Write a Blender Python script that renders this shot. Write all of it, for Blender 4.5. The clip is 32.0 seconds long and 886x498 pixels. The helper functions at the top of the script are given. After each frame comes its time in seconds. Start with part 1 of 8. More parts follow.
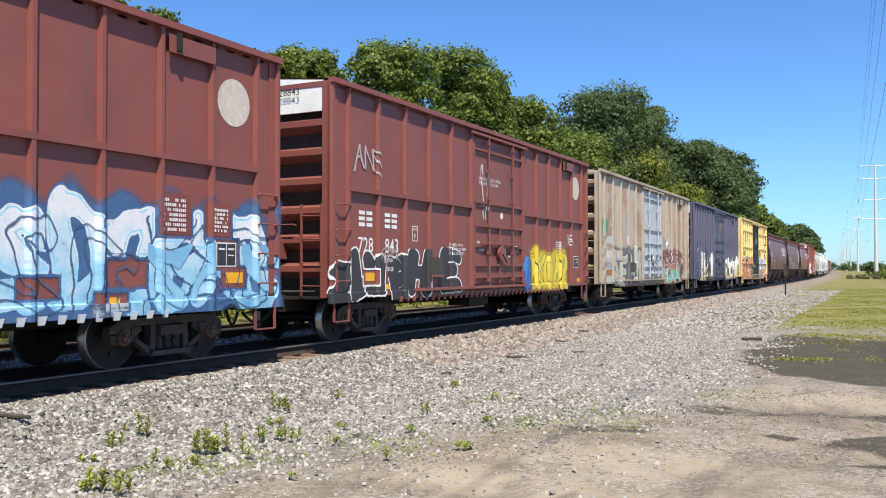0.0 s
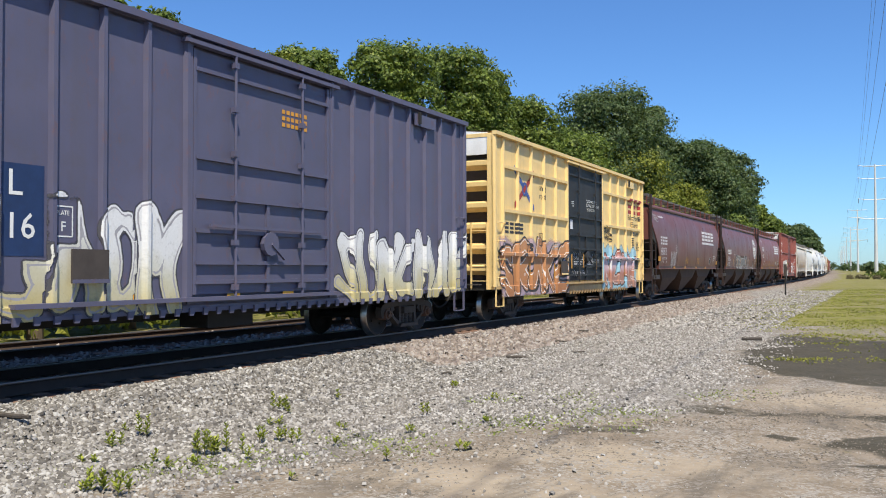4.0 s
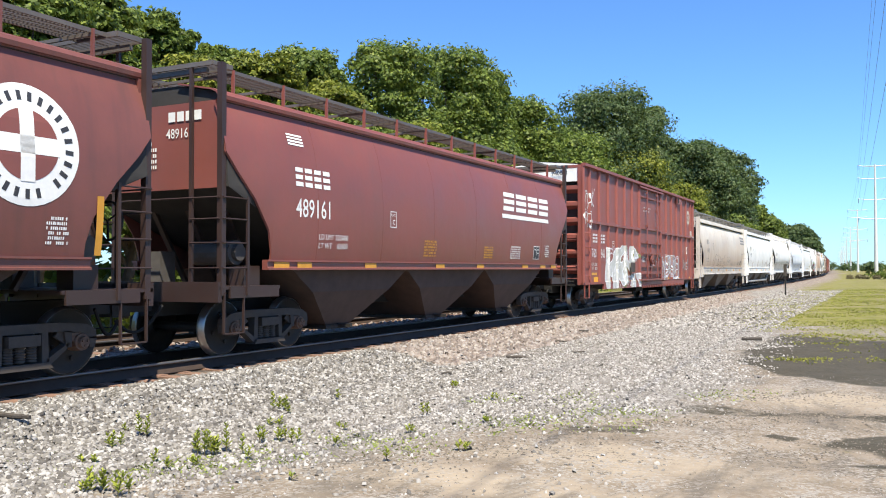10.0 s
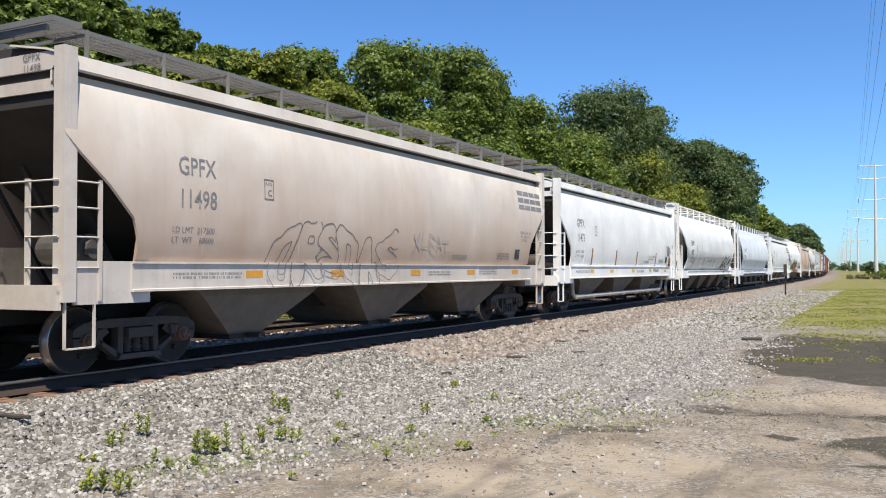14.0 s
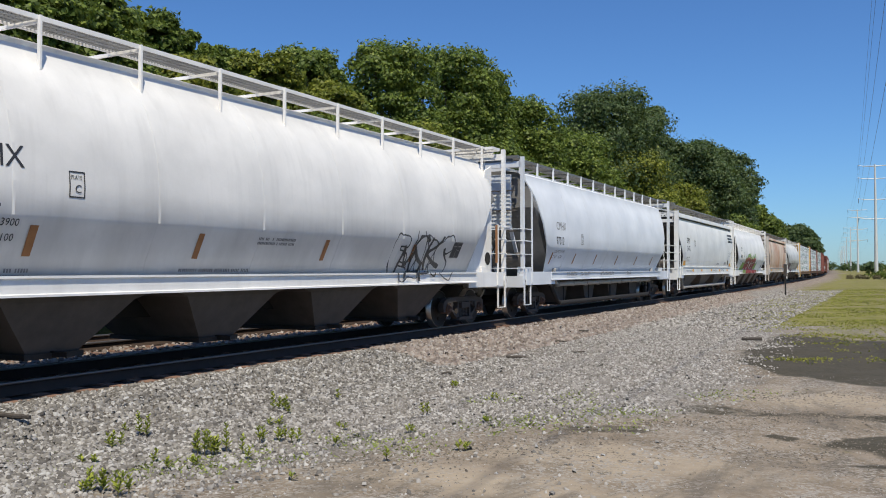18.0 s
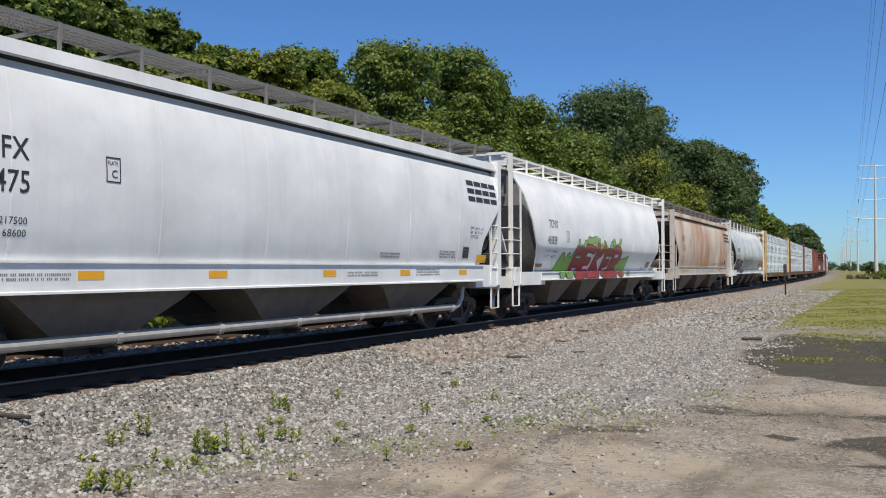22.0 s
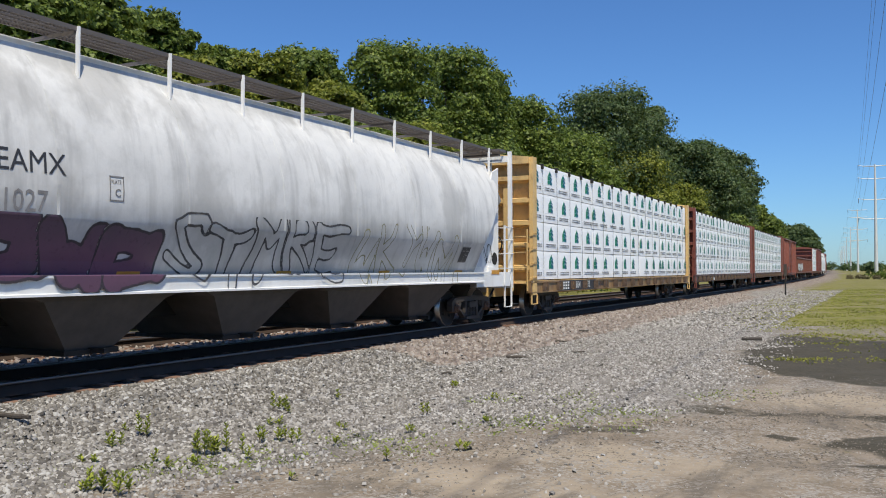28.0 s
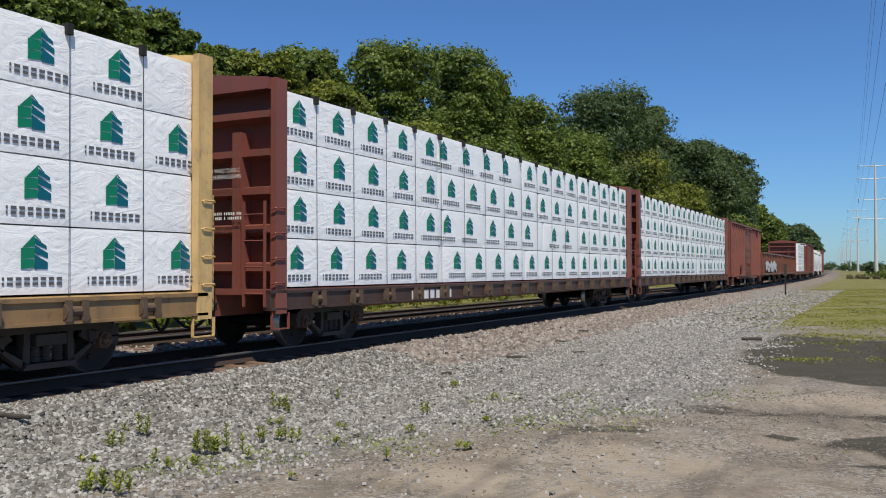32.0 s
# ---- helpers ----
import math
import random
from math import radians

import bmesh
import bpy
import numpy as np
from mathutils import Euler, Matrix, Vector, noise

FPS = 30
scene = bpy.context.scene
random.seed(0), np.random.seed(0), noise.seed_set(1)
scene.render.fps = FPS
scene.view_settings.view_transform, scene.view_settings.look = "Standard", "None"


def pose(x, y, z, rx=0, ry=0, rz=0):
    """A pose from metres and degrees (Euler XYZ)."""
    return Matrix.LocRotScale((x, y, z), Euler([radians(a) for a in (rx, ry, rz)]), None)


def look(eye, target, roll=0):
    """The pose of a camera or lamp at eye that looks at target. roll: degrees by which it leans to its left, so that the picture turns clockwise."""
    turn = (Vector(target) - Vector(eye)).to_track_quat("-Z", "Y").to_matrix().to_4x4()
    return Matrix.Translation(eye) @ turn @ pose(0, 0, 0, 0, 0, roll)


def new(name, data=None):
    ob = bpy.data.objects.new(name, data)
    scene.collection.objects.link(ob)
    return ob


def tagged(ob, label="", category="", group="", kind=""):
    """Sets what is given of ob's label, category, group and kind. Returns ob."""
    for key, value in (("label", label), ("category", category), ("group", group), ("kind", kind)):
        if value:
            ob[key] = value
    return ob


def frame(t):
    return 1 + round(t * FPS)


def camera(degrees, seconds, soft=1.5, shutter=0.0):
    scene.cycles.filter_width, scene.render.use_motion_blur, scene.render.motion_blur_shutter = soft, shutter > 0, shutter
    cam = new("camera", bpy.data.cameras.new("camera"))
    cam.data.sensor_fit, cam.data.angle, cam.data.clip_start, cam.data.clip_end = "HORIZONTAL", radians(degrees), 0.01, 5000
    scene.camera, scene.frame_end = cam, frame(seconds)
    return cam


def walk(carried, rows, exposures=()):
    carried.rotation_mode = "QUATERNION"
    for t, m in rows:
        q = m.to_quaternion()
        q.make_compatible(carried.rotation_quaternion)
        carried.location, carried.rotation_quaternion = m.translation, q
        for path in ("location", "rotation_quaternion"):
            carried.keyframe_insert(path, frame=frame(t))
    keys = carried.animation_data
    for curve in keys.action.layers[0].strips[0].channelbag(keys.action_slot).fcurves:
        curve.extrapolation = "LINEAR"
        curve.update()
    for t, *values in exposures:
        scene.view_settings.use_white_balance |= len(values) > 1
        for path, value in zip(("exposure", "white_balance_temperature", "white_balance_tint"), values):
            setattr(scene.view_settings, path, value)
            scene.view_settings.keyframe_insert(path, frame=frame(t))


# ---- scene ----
# Plan: x to the right, y along the railway away from the eye, z = 0 at the rail tops.
TRACK_X = -10.87          # centre of the near track at the camera
TRACK2 = -4.1             # offset of the second track
CURVE_START, CURVE_R, CURVE_END = 10.14, 4147.0, radians(3.324)
YAW = 27.52

cam = camera(53.98, 32.0, soft=1.0, shutter=0.0)
EYE = Vector((0, 0, 1.42))
CAM_POSE = Matrix.Translation(EYE) @ Euler((radians(90 + 1.38), 0, radians(YAW))).to_matrix().to_4x4() @ pose(0, 0, 0, 0, 0, -0.15)
walk(cam, [(0.0, CAM_POSE), (32.0, CAM_POSE)],
     exposures=[(0.0, 0.73, 6550, 10), (2.0, 0.65, 6550, 10), (3.0, 0.53, 6550, 10), (6.0, 0.57, 6550, 10), (7.0, 0.78, 6550, 10), (9.0, 0.98, 6550, 10), (11.0, 0.91, 6550, 10), (13.0, 0.70, 6550, 10), (15.0, 0.46, 6550, 10), (17.0, 0.09, 6430, 10), (20.0, 0.16, 6500, 10), (24.0, 0.14, 6450, 10), (28.0, 0.17, 6440, 10), (30.0, 0.10, 6420, 10), (32.0, 0.0, 6420, 10)])

# ---- light ----
SUN_TO = Vector((0.37, -0.43, 1.0)).normalized()
world = bpy.data.worlds.new("sky")
scene.world = world
world.use_nodes = True
wn = world.node_tree.nodes
sky = wn.new("ShaderNodeTexSky")
sky.sky_type, sky.sun_disc = "NISHITA", False
sky.sun_elevation = math.asin(SUN_TO.z)
sky.sun_rotation = math.atan2(SUN_TO.x, SUN_TO.y)
sky.air_density, sky.dust_density, sky.ozone_density = 1.0, 0.25, 3.0
wn["Background"].inputs["Strength"].default_value = 0.073
tint = wn.new("ShaderNodeMix")
tint.data_type, tint.blend_type = "RGBA", "MULTIPLY"
tint.inputs[0].default_value, tint.inputs[7].default_value = 1.0, (0.685, 1.06, 1.52, 1)
world.node_tree.links.new(sky.outputs[0], tint.inputs[6])
world.node_tree.links.new(tint.outputs[2], wn["Background"].inputs["Color"])
sun = new("sun", bpy.data.lights.new("sun", "SUN"))
sun.data.energy, sun.data.angle, sun.data.color = 5.0, radians(0.53), (1.0, 0.93, 0.77)
sun.matrix_world = look(SUN_TO * 60, (0, 0, 0))


# ---- path of the railway ----
def centre(s, side=0.0):
    """Place (x, y) and heading on the near track's centre line, s metres along; side: metres to the right."""
    u = max(s - CURVE_START, 0.0)
    a = min(u / CURVE_R, CURVE_END)
    rest = max(u - CURVE_END * CURVE_R, 0.0)
    x = TRACK_X - CURVE_R * (1 - math.cos(a)) - rest * math.sin(a)
    y = min(s, CURVE_START) + CURVE_R * math.sin(a) + rest * math.cos(a)
    return x + side * math.cos(a), y + side * math.sin(a), a


# ---- materials ----
def material(name):
    m = bpy.data.materials.new(name)
    m.use_nodes = True
    nt = m.node_tree
    return m, nt, nt.nodes["Principled BSDF"]


class Net:
    """Short hand for node trees."""

    def __init__(self, nt):
        self.nt, self.n = nt, nt.nodes

    def link(self, a, b):
        self.nt.links.new(a, b)

    def coord(self, scale=(1, 1, 1), kind="Object", shift=(0, 0, 0)):
        tc, mp = self.n.new("ShaderNodeTexCoord"), self.n.new("ShaderNodeMapping")
        mp.inputs["Scale"].default_value = scale
        mp.inputs["Location"].default_value = shift
        self.link(tc.outputs[kind], mp.inputs["Vector"])
        return mp.outputs[0]

    def noise(self, vec, scale, detail=4, rough=0.55, distort=0.0):
        t = self.n.new("ShaderNodeTexNoise")
        t.inputs["Scale"].default_value, t.inputs["Detail"].default_value = scale, detail
        t.inputs["Roughness"].default_value, t.inputs["Distortion"].default_value = rough, distort
        if vec is not None:
            self.link(vec, t.inputs["Vector"])
        return t.outputs["Fac"]

    def voronoi(self, vec, scale, feature="F1", out="Distance"):
        t = self.n.new("ShaderNodeTexVoronoi")
        t.feature = feature
        t.inputs["Scale"].default_value = scale
        self.link(vec, t.inputs["Vector"])
        return t.outputs[out]

    def ramp(self, fac, stops):
        r = self.n.new("ShaderNodeValToRGB")
        while len(r.color_ramp.elements) < len(stops):
            r.color_ramp.elements.new(0.5)
        for e, (p, c) in zip(r.color_ramp.elements, stops):
            e.position = p
            e.color = (*c, 1) if isinstance(c, tuple) else (c, c, c, 1)
        self.link(fac, r.inputs[0])
        return r.outputs[0]

    def mix(self, fac, a, b, mode="MIX"):
        m = self.n.new("ShaderNodeMix")
        m.data_type, m.blend_type = "RGBA", mode
        for i, v in ((0, fac), (6, a), (7, b)):
            if isinstance(v, (int, float)):
                m.inputs[i].default_value = v
            elif isinstance(v, tuple):
                m.inputs[i].default_value = (*v, 1)
            else:
                self.link(v, m.inputs[i])
        return m.outputs[2]

    def math(self, op, a, b=0.0, clamp=False):
        m = self.n.new("ShaderNodeMath")
        m.operation, m.use_clamp = op, clamp
        for i, v in ((0, a), (1, b)):
            if isinstance(v, (int, float)):
                m.inputs[i].default_value = v
            else:
                self.link(v, m.inputs[i])
        return m.outputs[0]

    def bump(self, height, bsdf, strength=0.3, distance=0.01):
        b = self.n.new("ShaderNodeBump")
        b.inputs["Strength"].default_value, b.inputs["Distance"].default_value = strength, distance
        self.link(height, b.inputs["Height"])
        self.link(b.outputs[0], bsdf.inputs["Normal"])

    def attr(self, name):
        a = self.n.new("ShaderNodeAttribute")
        a.attribute_name = name
        return a.outputs["Fac"]

    def axes(self, vec):
        s = self.n.new("ShaderNodeSeparateXYZ")
        self.link(vec, s.inputs[0])
        return s.outputs


def scaled(c, k):
    return tuple(min(1.0, v * k) for v in c)


def paint(name, base, rough=0.5, grime=(0.09, 0.07, 0.055), dirt=0.35, streaks=0.3, rust=0.0, metal=0.0, fade=0.0, faded=(0.5, 0.45, 0.4), bands=(), patches=()):
    """Weathered enamel on steel: blotches, vertical streaks, rust spots.
    bands: (z0, z1, colour, amount) of road dirt; patches: (colour, amount, seed, size)."""
    m, nt, bsdf = material(name)
    g = Net(nt)
    v = g.coord()
    big = g.noise(v, 0.9, 5)
    fine = g.noise(v, 28, 3)
    col = g.mix(g.ramp(big, [(0.3, 0.0), (0.75, 1.0)]), scaled(base, 1.02), scaled(base, 1.28))
    if fade:
        col = g.mix(g.math("MULTIPLY", g.ramp(g.noise(g.coord((1, 0.55, 0.25)), 1.1, 5), [(0.38, 0.0), (0.62, 1.0)]), fade), col, faded)
    st = g.noise(g.coord((1.5, 2.4, 0.14)), 1.5, 6, 0.6)
    col = g.mix(g.math("MULTIPLY", g.ramp(st, [(0.5, 0.0), (0.74, 1.0)]), streaks), col, grime)
    col = g.mix(g.math("MULTIPLY", g.ramp(g.noise(v, 3.3, 8, 0.7), [(0.5, 0.0), (0.8, 1.0)]), dirt), col, grime)
    if rust:
        sp = g.ramp(g.noise(g.coord((1, 1, 0.6)), 4.5, 9, 0.75), [(0.56, 0.0), (0.66, 1.0)])
        col = g.mix(g.math("MULTIPLY", sp, rust), col, (0.19, 0.07, 0.03))
    for tone, amount, seed, size in patches:
        k = g.noise(g.coord((1, 0.8, 0.5), shift=(seed, seed * 2.3, 0)), size, 5, 0.6)
        col = g.mix(g.math("MULTIPLY", g.ramp(k, [(0.50, 0.0), (0.60, 1.0)]), amount), col, tone)
    for z0, z1, tone, amount in bands:
        lift = g.math("ADD", g.axes(v)[2], g.math("MULTIPLY", g.math("SUBTRACT", g.noise(g.coord((0, 0.8, 0.35)), 1.3, 5, 0.6), 0.5), 2.2))
        span = g.n.new("ShaderNodeMapRange")
        for i, val in ((1, z0), (2, z1), (3, amount), (4, 0.0)):
            span.inputs[i].default_value = val
        g.link(lift, span.inputs[0])
        col = g.mix(span.outputs[0], col, tone)
    g.link(g.mix(g.math("MULTIPLY", fine, 0.16), col, scaled(grime, 1.5)), bsdf.inputs["Base Color"])
    bsdf.inputs["Metallic"].default_value = metal
    g.link(g.ramp(big, [(0.2, rough - 0.1), (0.8, min(1, rough + 0.15))]), bsdf.inputs["Roughness"])
    g.bump(g.math("ADD", g.noise(v, 1.6, 3), g.math("MULTIPLY", fine, 0.08)), bsdf, 0.35, 0.02)
    return m


def plain(name, base, rough=0.6, metal=0.0, scale=9.0, amount=0.25, bump=0.2, spec=0.5):
    m, nt, bsdf = material(name)
    g = Net(nt)
    v = g.coord()
    a = g.noise(v, scale, 6, 0.65)
    b = g.noise(v, scale * 0.13, 3)
    k = g.math("ADD", g.math("MULTIPLY", a, 0.6), g.math("MULTIPLY", b, 0.4))
    g.link(g.ramp(k, [(0.3, scaled(base, 1 - amount)), (0.7, scaled(base, 1 + amount))]), bsdf.inputs["Base Color"])
    bsdf.inputs["Roughness"].default_value, bsdf.inputs["Metallic"].default_value = rough, metal
    bsdf.inputs["Specular IOR Level"].default_value = spec
    if bump:
        g.bump(a, bsdf, bump, 0.01)
    return m


def leaf_material(name, dark, light, tip):
    m, nt, bsdf = material(name)
    g = Net(nt)
    geo = g.n.new("ShaderNodeNewGeometry")
    big = g.noise(g.coord(), 0.35, 3)
    k = g.math("ADD", g.math("MULTIPLY", geo.outputs["Random Per Island"], 0.55), g.math("MULTIPLY", big, 0.45))
    col = g.ramp(k, [(0.2, dark), (0.6, light), (0.85, tip)])
    g.link(col, bsdf.inputs["Base Color"])
    bsdf.inputs["Roughness"].default_value = 0.55
    bsdf.inputs["Specular IOR Level"].default_value = 0.3
    tr = g.n.new("ShaderNodeBsdfTranslucent")
    g.link(g.mix(0.5, col, (0.16, 0.22, 0.03)), tr.inputs["Color"])
    mx = g.n.new("ShaderNodeMixShader")
    mx.inputs[0].default_value = 0.33
    g.link(bsdf.outputs[0], mx.inputs[1])
    g.link(tr.outputs[0], mx.inputs[2])
    g.link(mx.outputs[0], g.n["Material Output"].inputs["Surface"])
    return m


OXIDE = (0.195, 0.052, 0.041)
M_OXIDE = paint("red_oxide", OXIDE, dirt=0.3)
M_STEEL = plain("dark_truck_steel", (0.022, 0.019, 0.017), 0.75, 0.2, 12)
M_FRAME = plain("dusty_cast_steel", (0.055, 0.045, 0.039), 0.8, 0.1, 10)
M_CAP = plain("rusty_bearing_cap", (0.12, 0.070, 0.048), 0.8, 0.1, 14, 0.4)
M_BLACK = plain("dull_black", (0.012, 0.011, 0.010), 0.85, 0.0, 6)
M_WHEEL = plain("wheel_steel", (0.015, 0.0125, 0.011), 0.7, 0.1, 8)
M_TREAD = plain("bright_tread", (0.35, 0.34, 0.33), 0.3, 0.9, 8)
M_RAIL = plain("rusty_rail", (0.055, 0.036, 0.027), 0.7, 0.3, 14)
M_RAILTOP = plain("polished_rail_head", (0.20, 0.19, 0.185), 0.45, 0.8, 4, 0.1, 0)
M_TIE = plain("weathered_tie", (0.20, 0.115, 0.078), 0.9, 0, 7, 0.45, 0.6)
M_YELLOW = plain("reflector_yellow", (0.75, 0.36, 0.02), 0.4, 0, 5, 0.1, 0)
M_WHITE = plain("white_stencil", (0.68, 0.68, 0.66), 0.6, 0, 9, 0.12, 0)
M_INK = plain("black_stencil", (0.03, 0.03, 0.035), 0.6, 0, 9, 0.12, 0)
M_GREYWOOD = plain("grey_wood", (0.06, 0.05, 0.042), 0.9, 0, 20, 0.4, 0.5)
M_POLE = plain("galvanised_pole", (0.62, 0.62, 0.60), 0.5, 0.2, 1.5, 0.08, 0)
M_WIRE = plain("aluminium_wire", (0.10, 0.10, 0.11), 0.5, 0.4, 1.0, 0.1, 0)
M_BARK = plain("bark", (0.10, 0.075, 0.05), 0.95, 0, 6, 0.4, 0.6)
M_LEAF = leaf_material("oak_leaves", (0.040, 0.064, 0.012), (0.130, 0.182, 0.031), (0.27, 0.315, 0.062))
M_LEAF_DARK = leaf_material("dark_leaves", (0.026, 0.048, 0.018), (0.080, 0.122, 0.045), (0.16, 0.20, 0.085))
M_LEAF_PALE = leaf_material("pale_leaves", (0.070, 0.089, 0.012), (0.19, 0.215, 0.028), (0.33, 0.315, 0.05))
M_WEED = leaf_material("weed_leaves", (0.12, 0.15, 0.02), (0.27, 0.31, 0.04), (0.50, 0.48, 0.08))


# ---- building blocks ----
def part(name, bm, mat, parent=None, label="", loc=None, smooth=False):
    """Link a bmesh (or a finished mesh) as one mesh object under its thing or part."""
    if isinstance(bm, bmesh.types.BMesh):
        me = bpy.data.meshes.new(name)
        bm.to_mesh(me)
        bm.free()
        if smooth:
            me.polygons.foreach_set("use_smooth", [True] * len(me.polygons))
    else:
        me = bm
    if mat is not None and not me.materials:
        for one in (mat if isinstance(mat, (list, tuple)) else [mat]):
            me.materials.append(one)
    ob = new(name, me)
    ob.parent = parent
    if loc is not None:
        ob.location = loc
    if label:
        ob["label"] = label
    return ob


def box(bm, x0, x1, y0, y1, z0, z1, mi=0):
    vs = [bm.verts.new(c) for c in ((x0, y0, z0), (x1, y0, z0), (x1, y1, z0), (x0, y1, z0), (x0, y0, z1), (x1, y0, z1), (x1, y1, z1), (x0, y1, z1))]
    for f in ((3, 2, 1, 0), (4, 5, 6, 7), (0, 1, 5, 4), (1, 2, 6, 5), (2, 3, 7, 6), (3, 0, 4, 7)):
        bm.faces.new([vs[i] for i in f]).material_index = mi


def boxes(*rows):
    bm = bmesh.new()
    for r in rows:
        box(bm, *r)
    return bm


def tube(bm, a, b, r, n=8, r2=None, mi=0):
    """A capped round bar from a to b."""
    a, b = Vector(a), Vector(b)
    q = (b - a).to_track_quat("Z", "Y")
    rings = []
    for c, rr in ((a, r), (b, r if r2 is None else r2)):
        rings.append([bm.verts.new(c + q @ Vector((rr * math.cos(2 * math.pi * i / n), rr * math.sin(2 * math.pi * i / n), 0))) for i in range(n)])
    for i in range(n):
        j = (i + 1) % n
        bm.faces.new((rings[0][i], rings[0][j], rings[1][j], rings[1][i])).material_index = mi
    bm.faces.new(rings[0][::-1]).material_index = mi
    bm.faces.new(rings[1]).material_index = mi


def bar(bm, a, b, w, d=None, mi=0):
    """A square bar from a to b."""
    a, b = Vector(a), Vector(b)
    q = (b - a).to_track_quat("Z", "Y")
    d = w if d is None else d
    rings = []
    for c in (a, b):
        rings.append([bm.verts.new(c + q @ Vector(p)) for p in ((-w / 2, -d / 2, 0), (w / 2, -d / 2, 0), (w / 2, d / 2, 0), (-w / 2, d / 2, 0))])
    for i in range(4):
        j = (i + 1) % 4
        bm.faces.new((rings[0][i], rings[0][j], rings[1][j], rings[1][i])).material_index = mi
    bm.faces.new(rings[0][::-1]).material_index = mi
    bm.faces.new(rings[1]).material_index = mi


def prism(bm, pts, x0, x1, mi=0):
    """A (y, z) outline pushed from x0 to x1."""
    a = [bm.verts.new((x0, y, z)) for y, z in pts]
    b = [bm.verts.new((x1, y, z)) for y, z in pts]
    n = len(pts)
    for i in range(n):
        j = (i + 1) % n
        bm.faces.new((a[i], a[j], b[j], b[i])).material_index = mi
    bm.faces.new(a[::-1]).material_index = mi
    bm.faces.new(b).material_index = mi


def fixed(bm):
    bmesh.ops.recalc_face_normals(bm, faces=bm.faces[:])
    return bm


def lathe(bm, profile, axis_at, n=28, mi=None):
    """Turn an (x, r) profile round an axis along x through axis_at."""
    rings = []
    for x, r in profile:
        rings.append([bm.verts.new((axis_at[0] + x, axis_at[1] + r * math.cos(2 * math.pi * i / n), axis_at[2] + r * math.sin(2 * math.pi * i / n))) for i in range(n)])
    for k in range(len(rings) - 1):
        for i in range(n):
            j = (i + 1) % n
            f = bm.faces.new((rings[k][i], rings[k][j], rings[k + 1][j], rings[k + 1][i]))
            f.smooth = True
            if mi:
                f.material_index = mi[k]


def wrapped(me, prof, lift=0.006):
    """Lay a flat mesh on the bulged side of a car, bent at the side's own creases."""
    if prof is not None:
        zs, xs = [z for x, z in prof], [x for x, z in prof]
        low, high = min(v.co.z for v in me.vertices), max(v.co.z for v in me.vertices)
        bm = bmesh.new()
        bm.from_mesh(me)
        for z in zs:
            if low + 0.004 < z < high - 0.004:
                bmesh.ops.bisect_plane(bm, geom=bm.verts[:] + bm.edges[:] + bm.faces[:], plane_co=(0, 0, z), plane_no=(0, 0, 1))
        bm.to_mesh(me)
        bm.free()
        for v in me.vertices:
            v.co.x = float(np.interp(v.co.z, zs, xs)) + lift
    return me


def over_posts(me, car, x):
    """Lay flat marks over the posts and belt rails of a boxcar's side."""
    if x > 1.519 or car.name not in SURFACE:
        return me
    across, ys, zs = SURFACE[car.name]
    co = [v.co for v in me.vertices]
    bm = bmesh.new()
    bm.from_mesh(me)
    for k, cuts in ((1, ys), (2, zs)):
        low, high = min(c[k] for c in co), max(c[k] for c in co)
        for c in cuts:
            if low + 0.002 < c < high - 0.002:
                at = (0, c, 0) if k == 1 else (0, 0, c)
                bmesh.ops.bisect_plane(bm, geom=bm.verts[:] + bm.edges[:] + bm.faces[:], plane_co=at, plane_no=(0, k == 1, k == 2))
    for v in bm.verts:
        v.co.x = float(across(np.array([v.co.y]), np.array([v.co.z]))[0]) - 1.508 + x
    bm.to_mesh(me)
    bm.free()
    return me


def letters(text, size, mat, parent, y, z, x=1.505, name="lettering", squeeze=1.0, prof=None, label="", end=None, slant=0.0):
    """Lettering on the +x side (or on the leading end, at depth end), its lower left corner at the place given."""
    cu = bpy.data.curves.new(name, "FONT")
    cu.body, cu.size, cu.resolution_u, cu.shear = text, size / 0.7, 2, slant
    cu.offset = 0.0 if "M" in text or "W" in text else 0.007 * size
    tmp = new(name, cu)
    me = bpy.data.meshes.new_from_object(tmp)
    bpy.data.objects.remove(tmp)
    if end is not None:
        turn, at = Matrix(((1, 0, 0, 0), (0, 0, -1, 0), (0, 1, 0, 0), (0, 0, 0, 1))), (y, end, z)
    else:
        turn, at = Matrix(((0, 0, 1, 0), (1, 0, 0, 0), (0, 1, 0, 0), (0, 0, 0, 1))), (x, y, z)
    me.transform(Matrix.Translation(at) @ turn @ Matrix.Diagonal((squeeze, 1, 1, 1)))
    me.materials.clear()
    if prof is None and end is None:
        over_posts(me, parent, x)
    return tagged(part(name, wrapped(me, prof), mat, parent, label), kind="stuff")


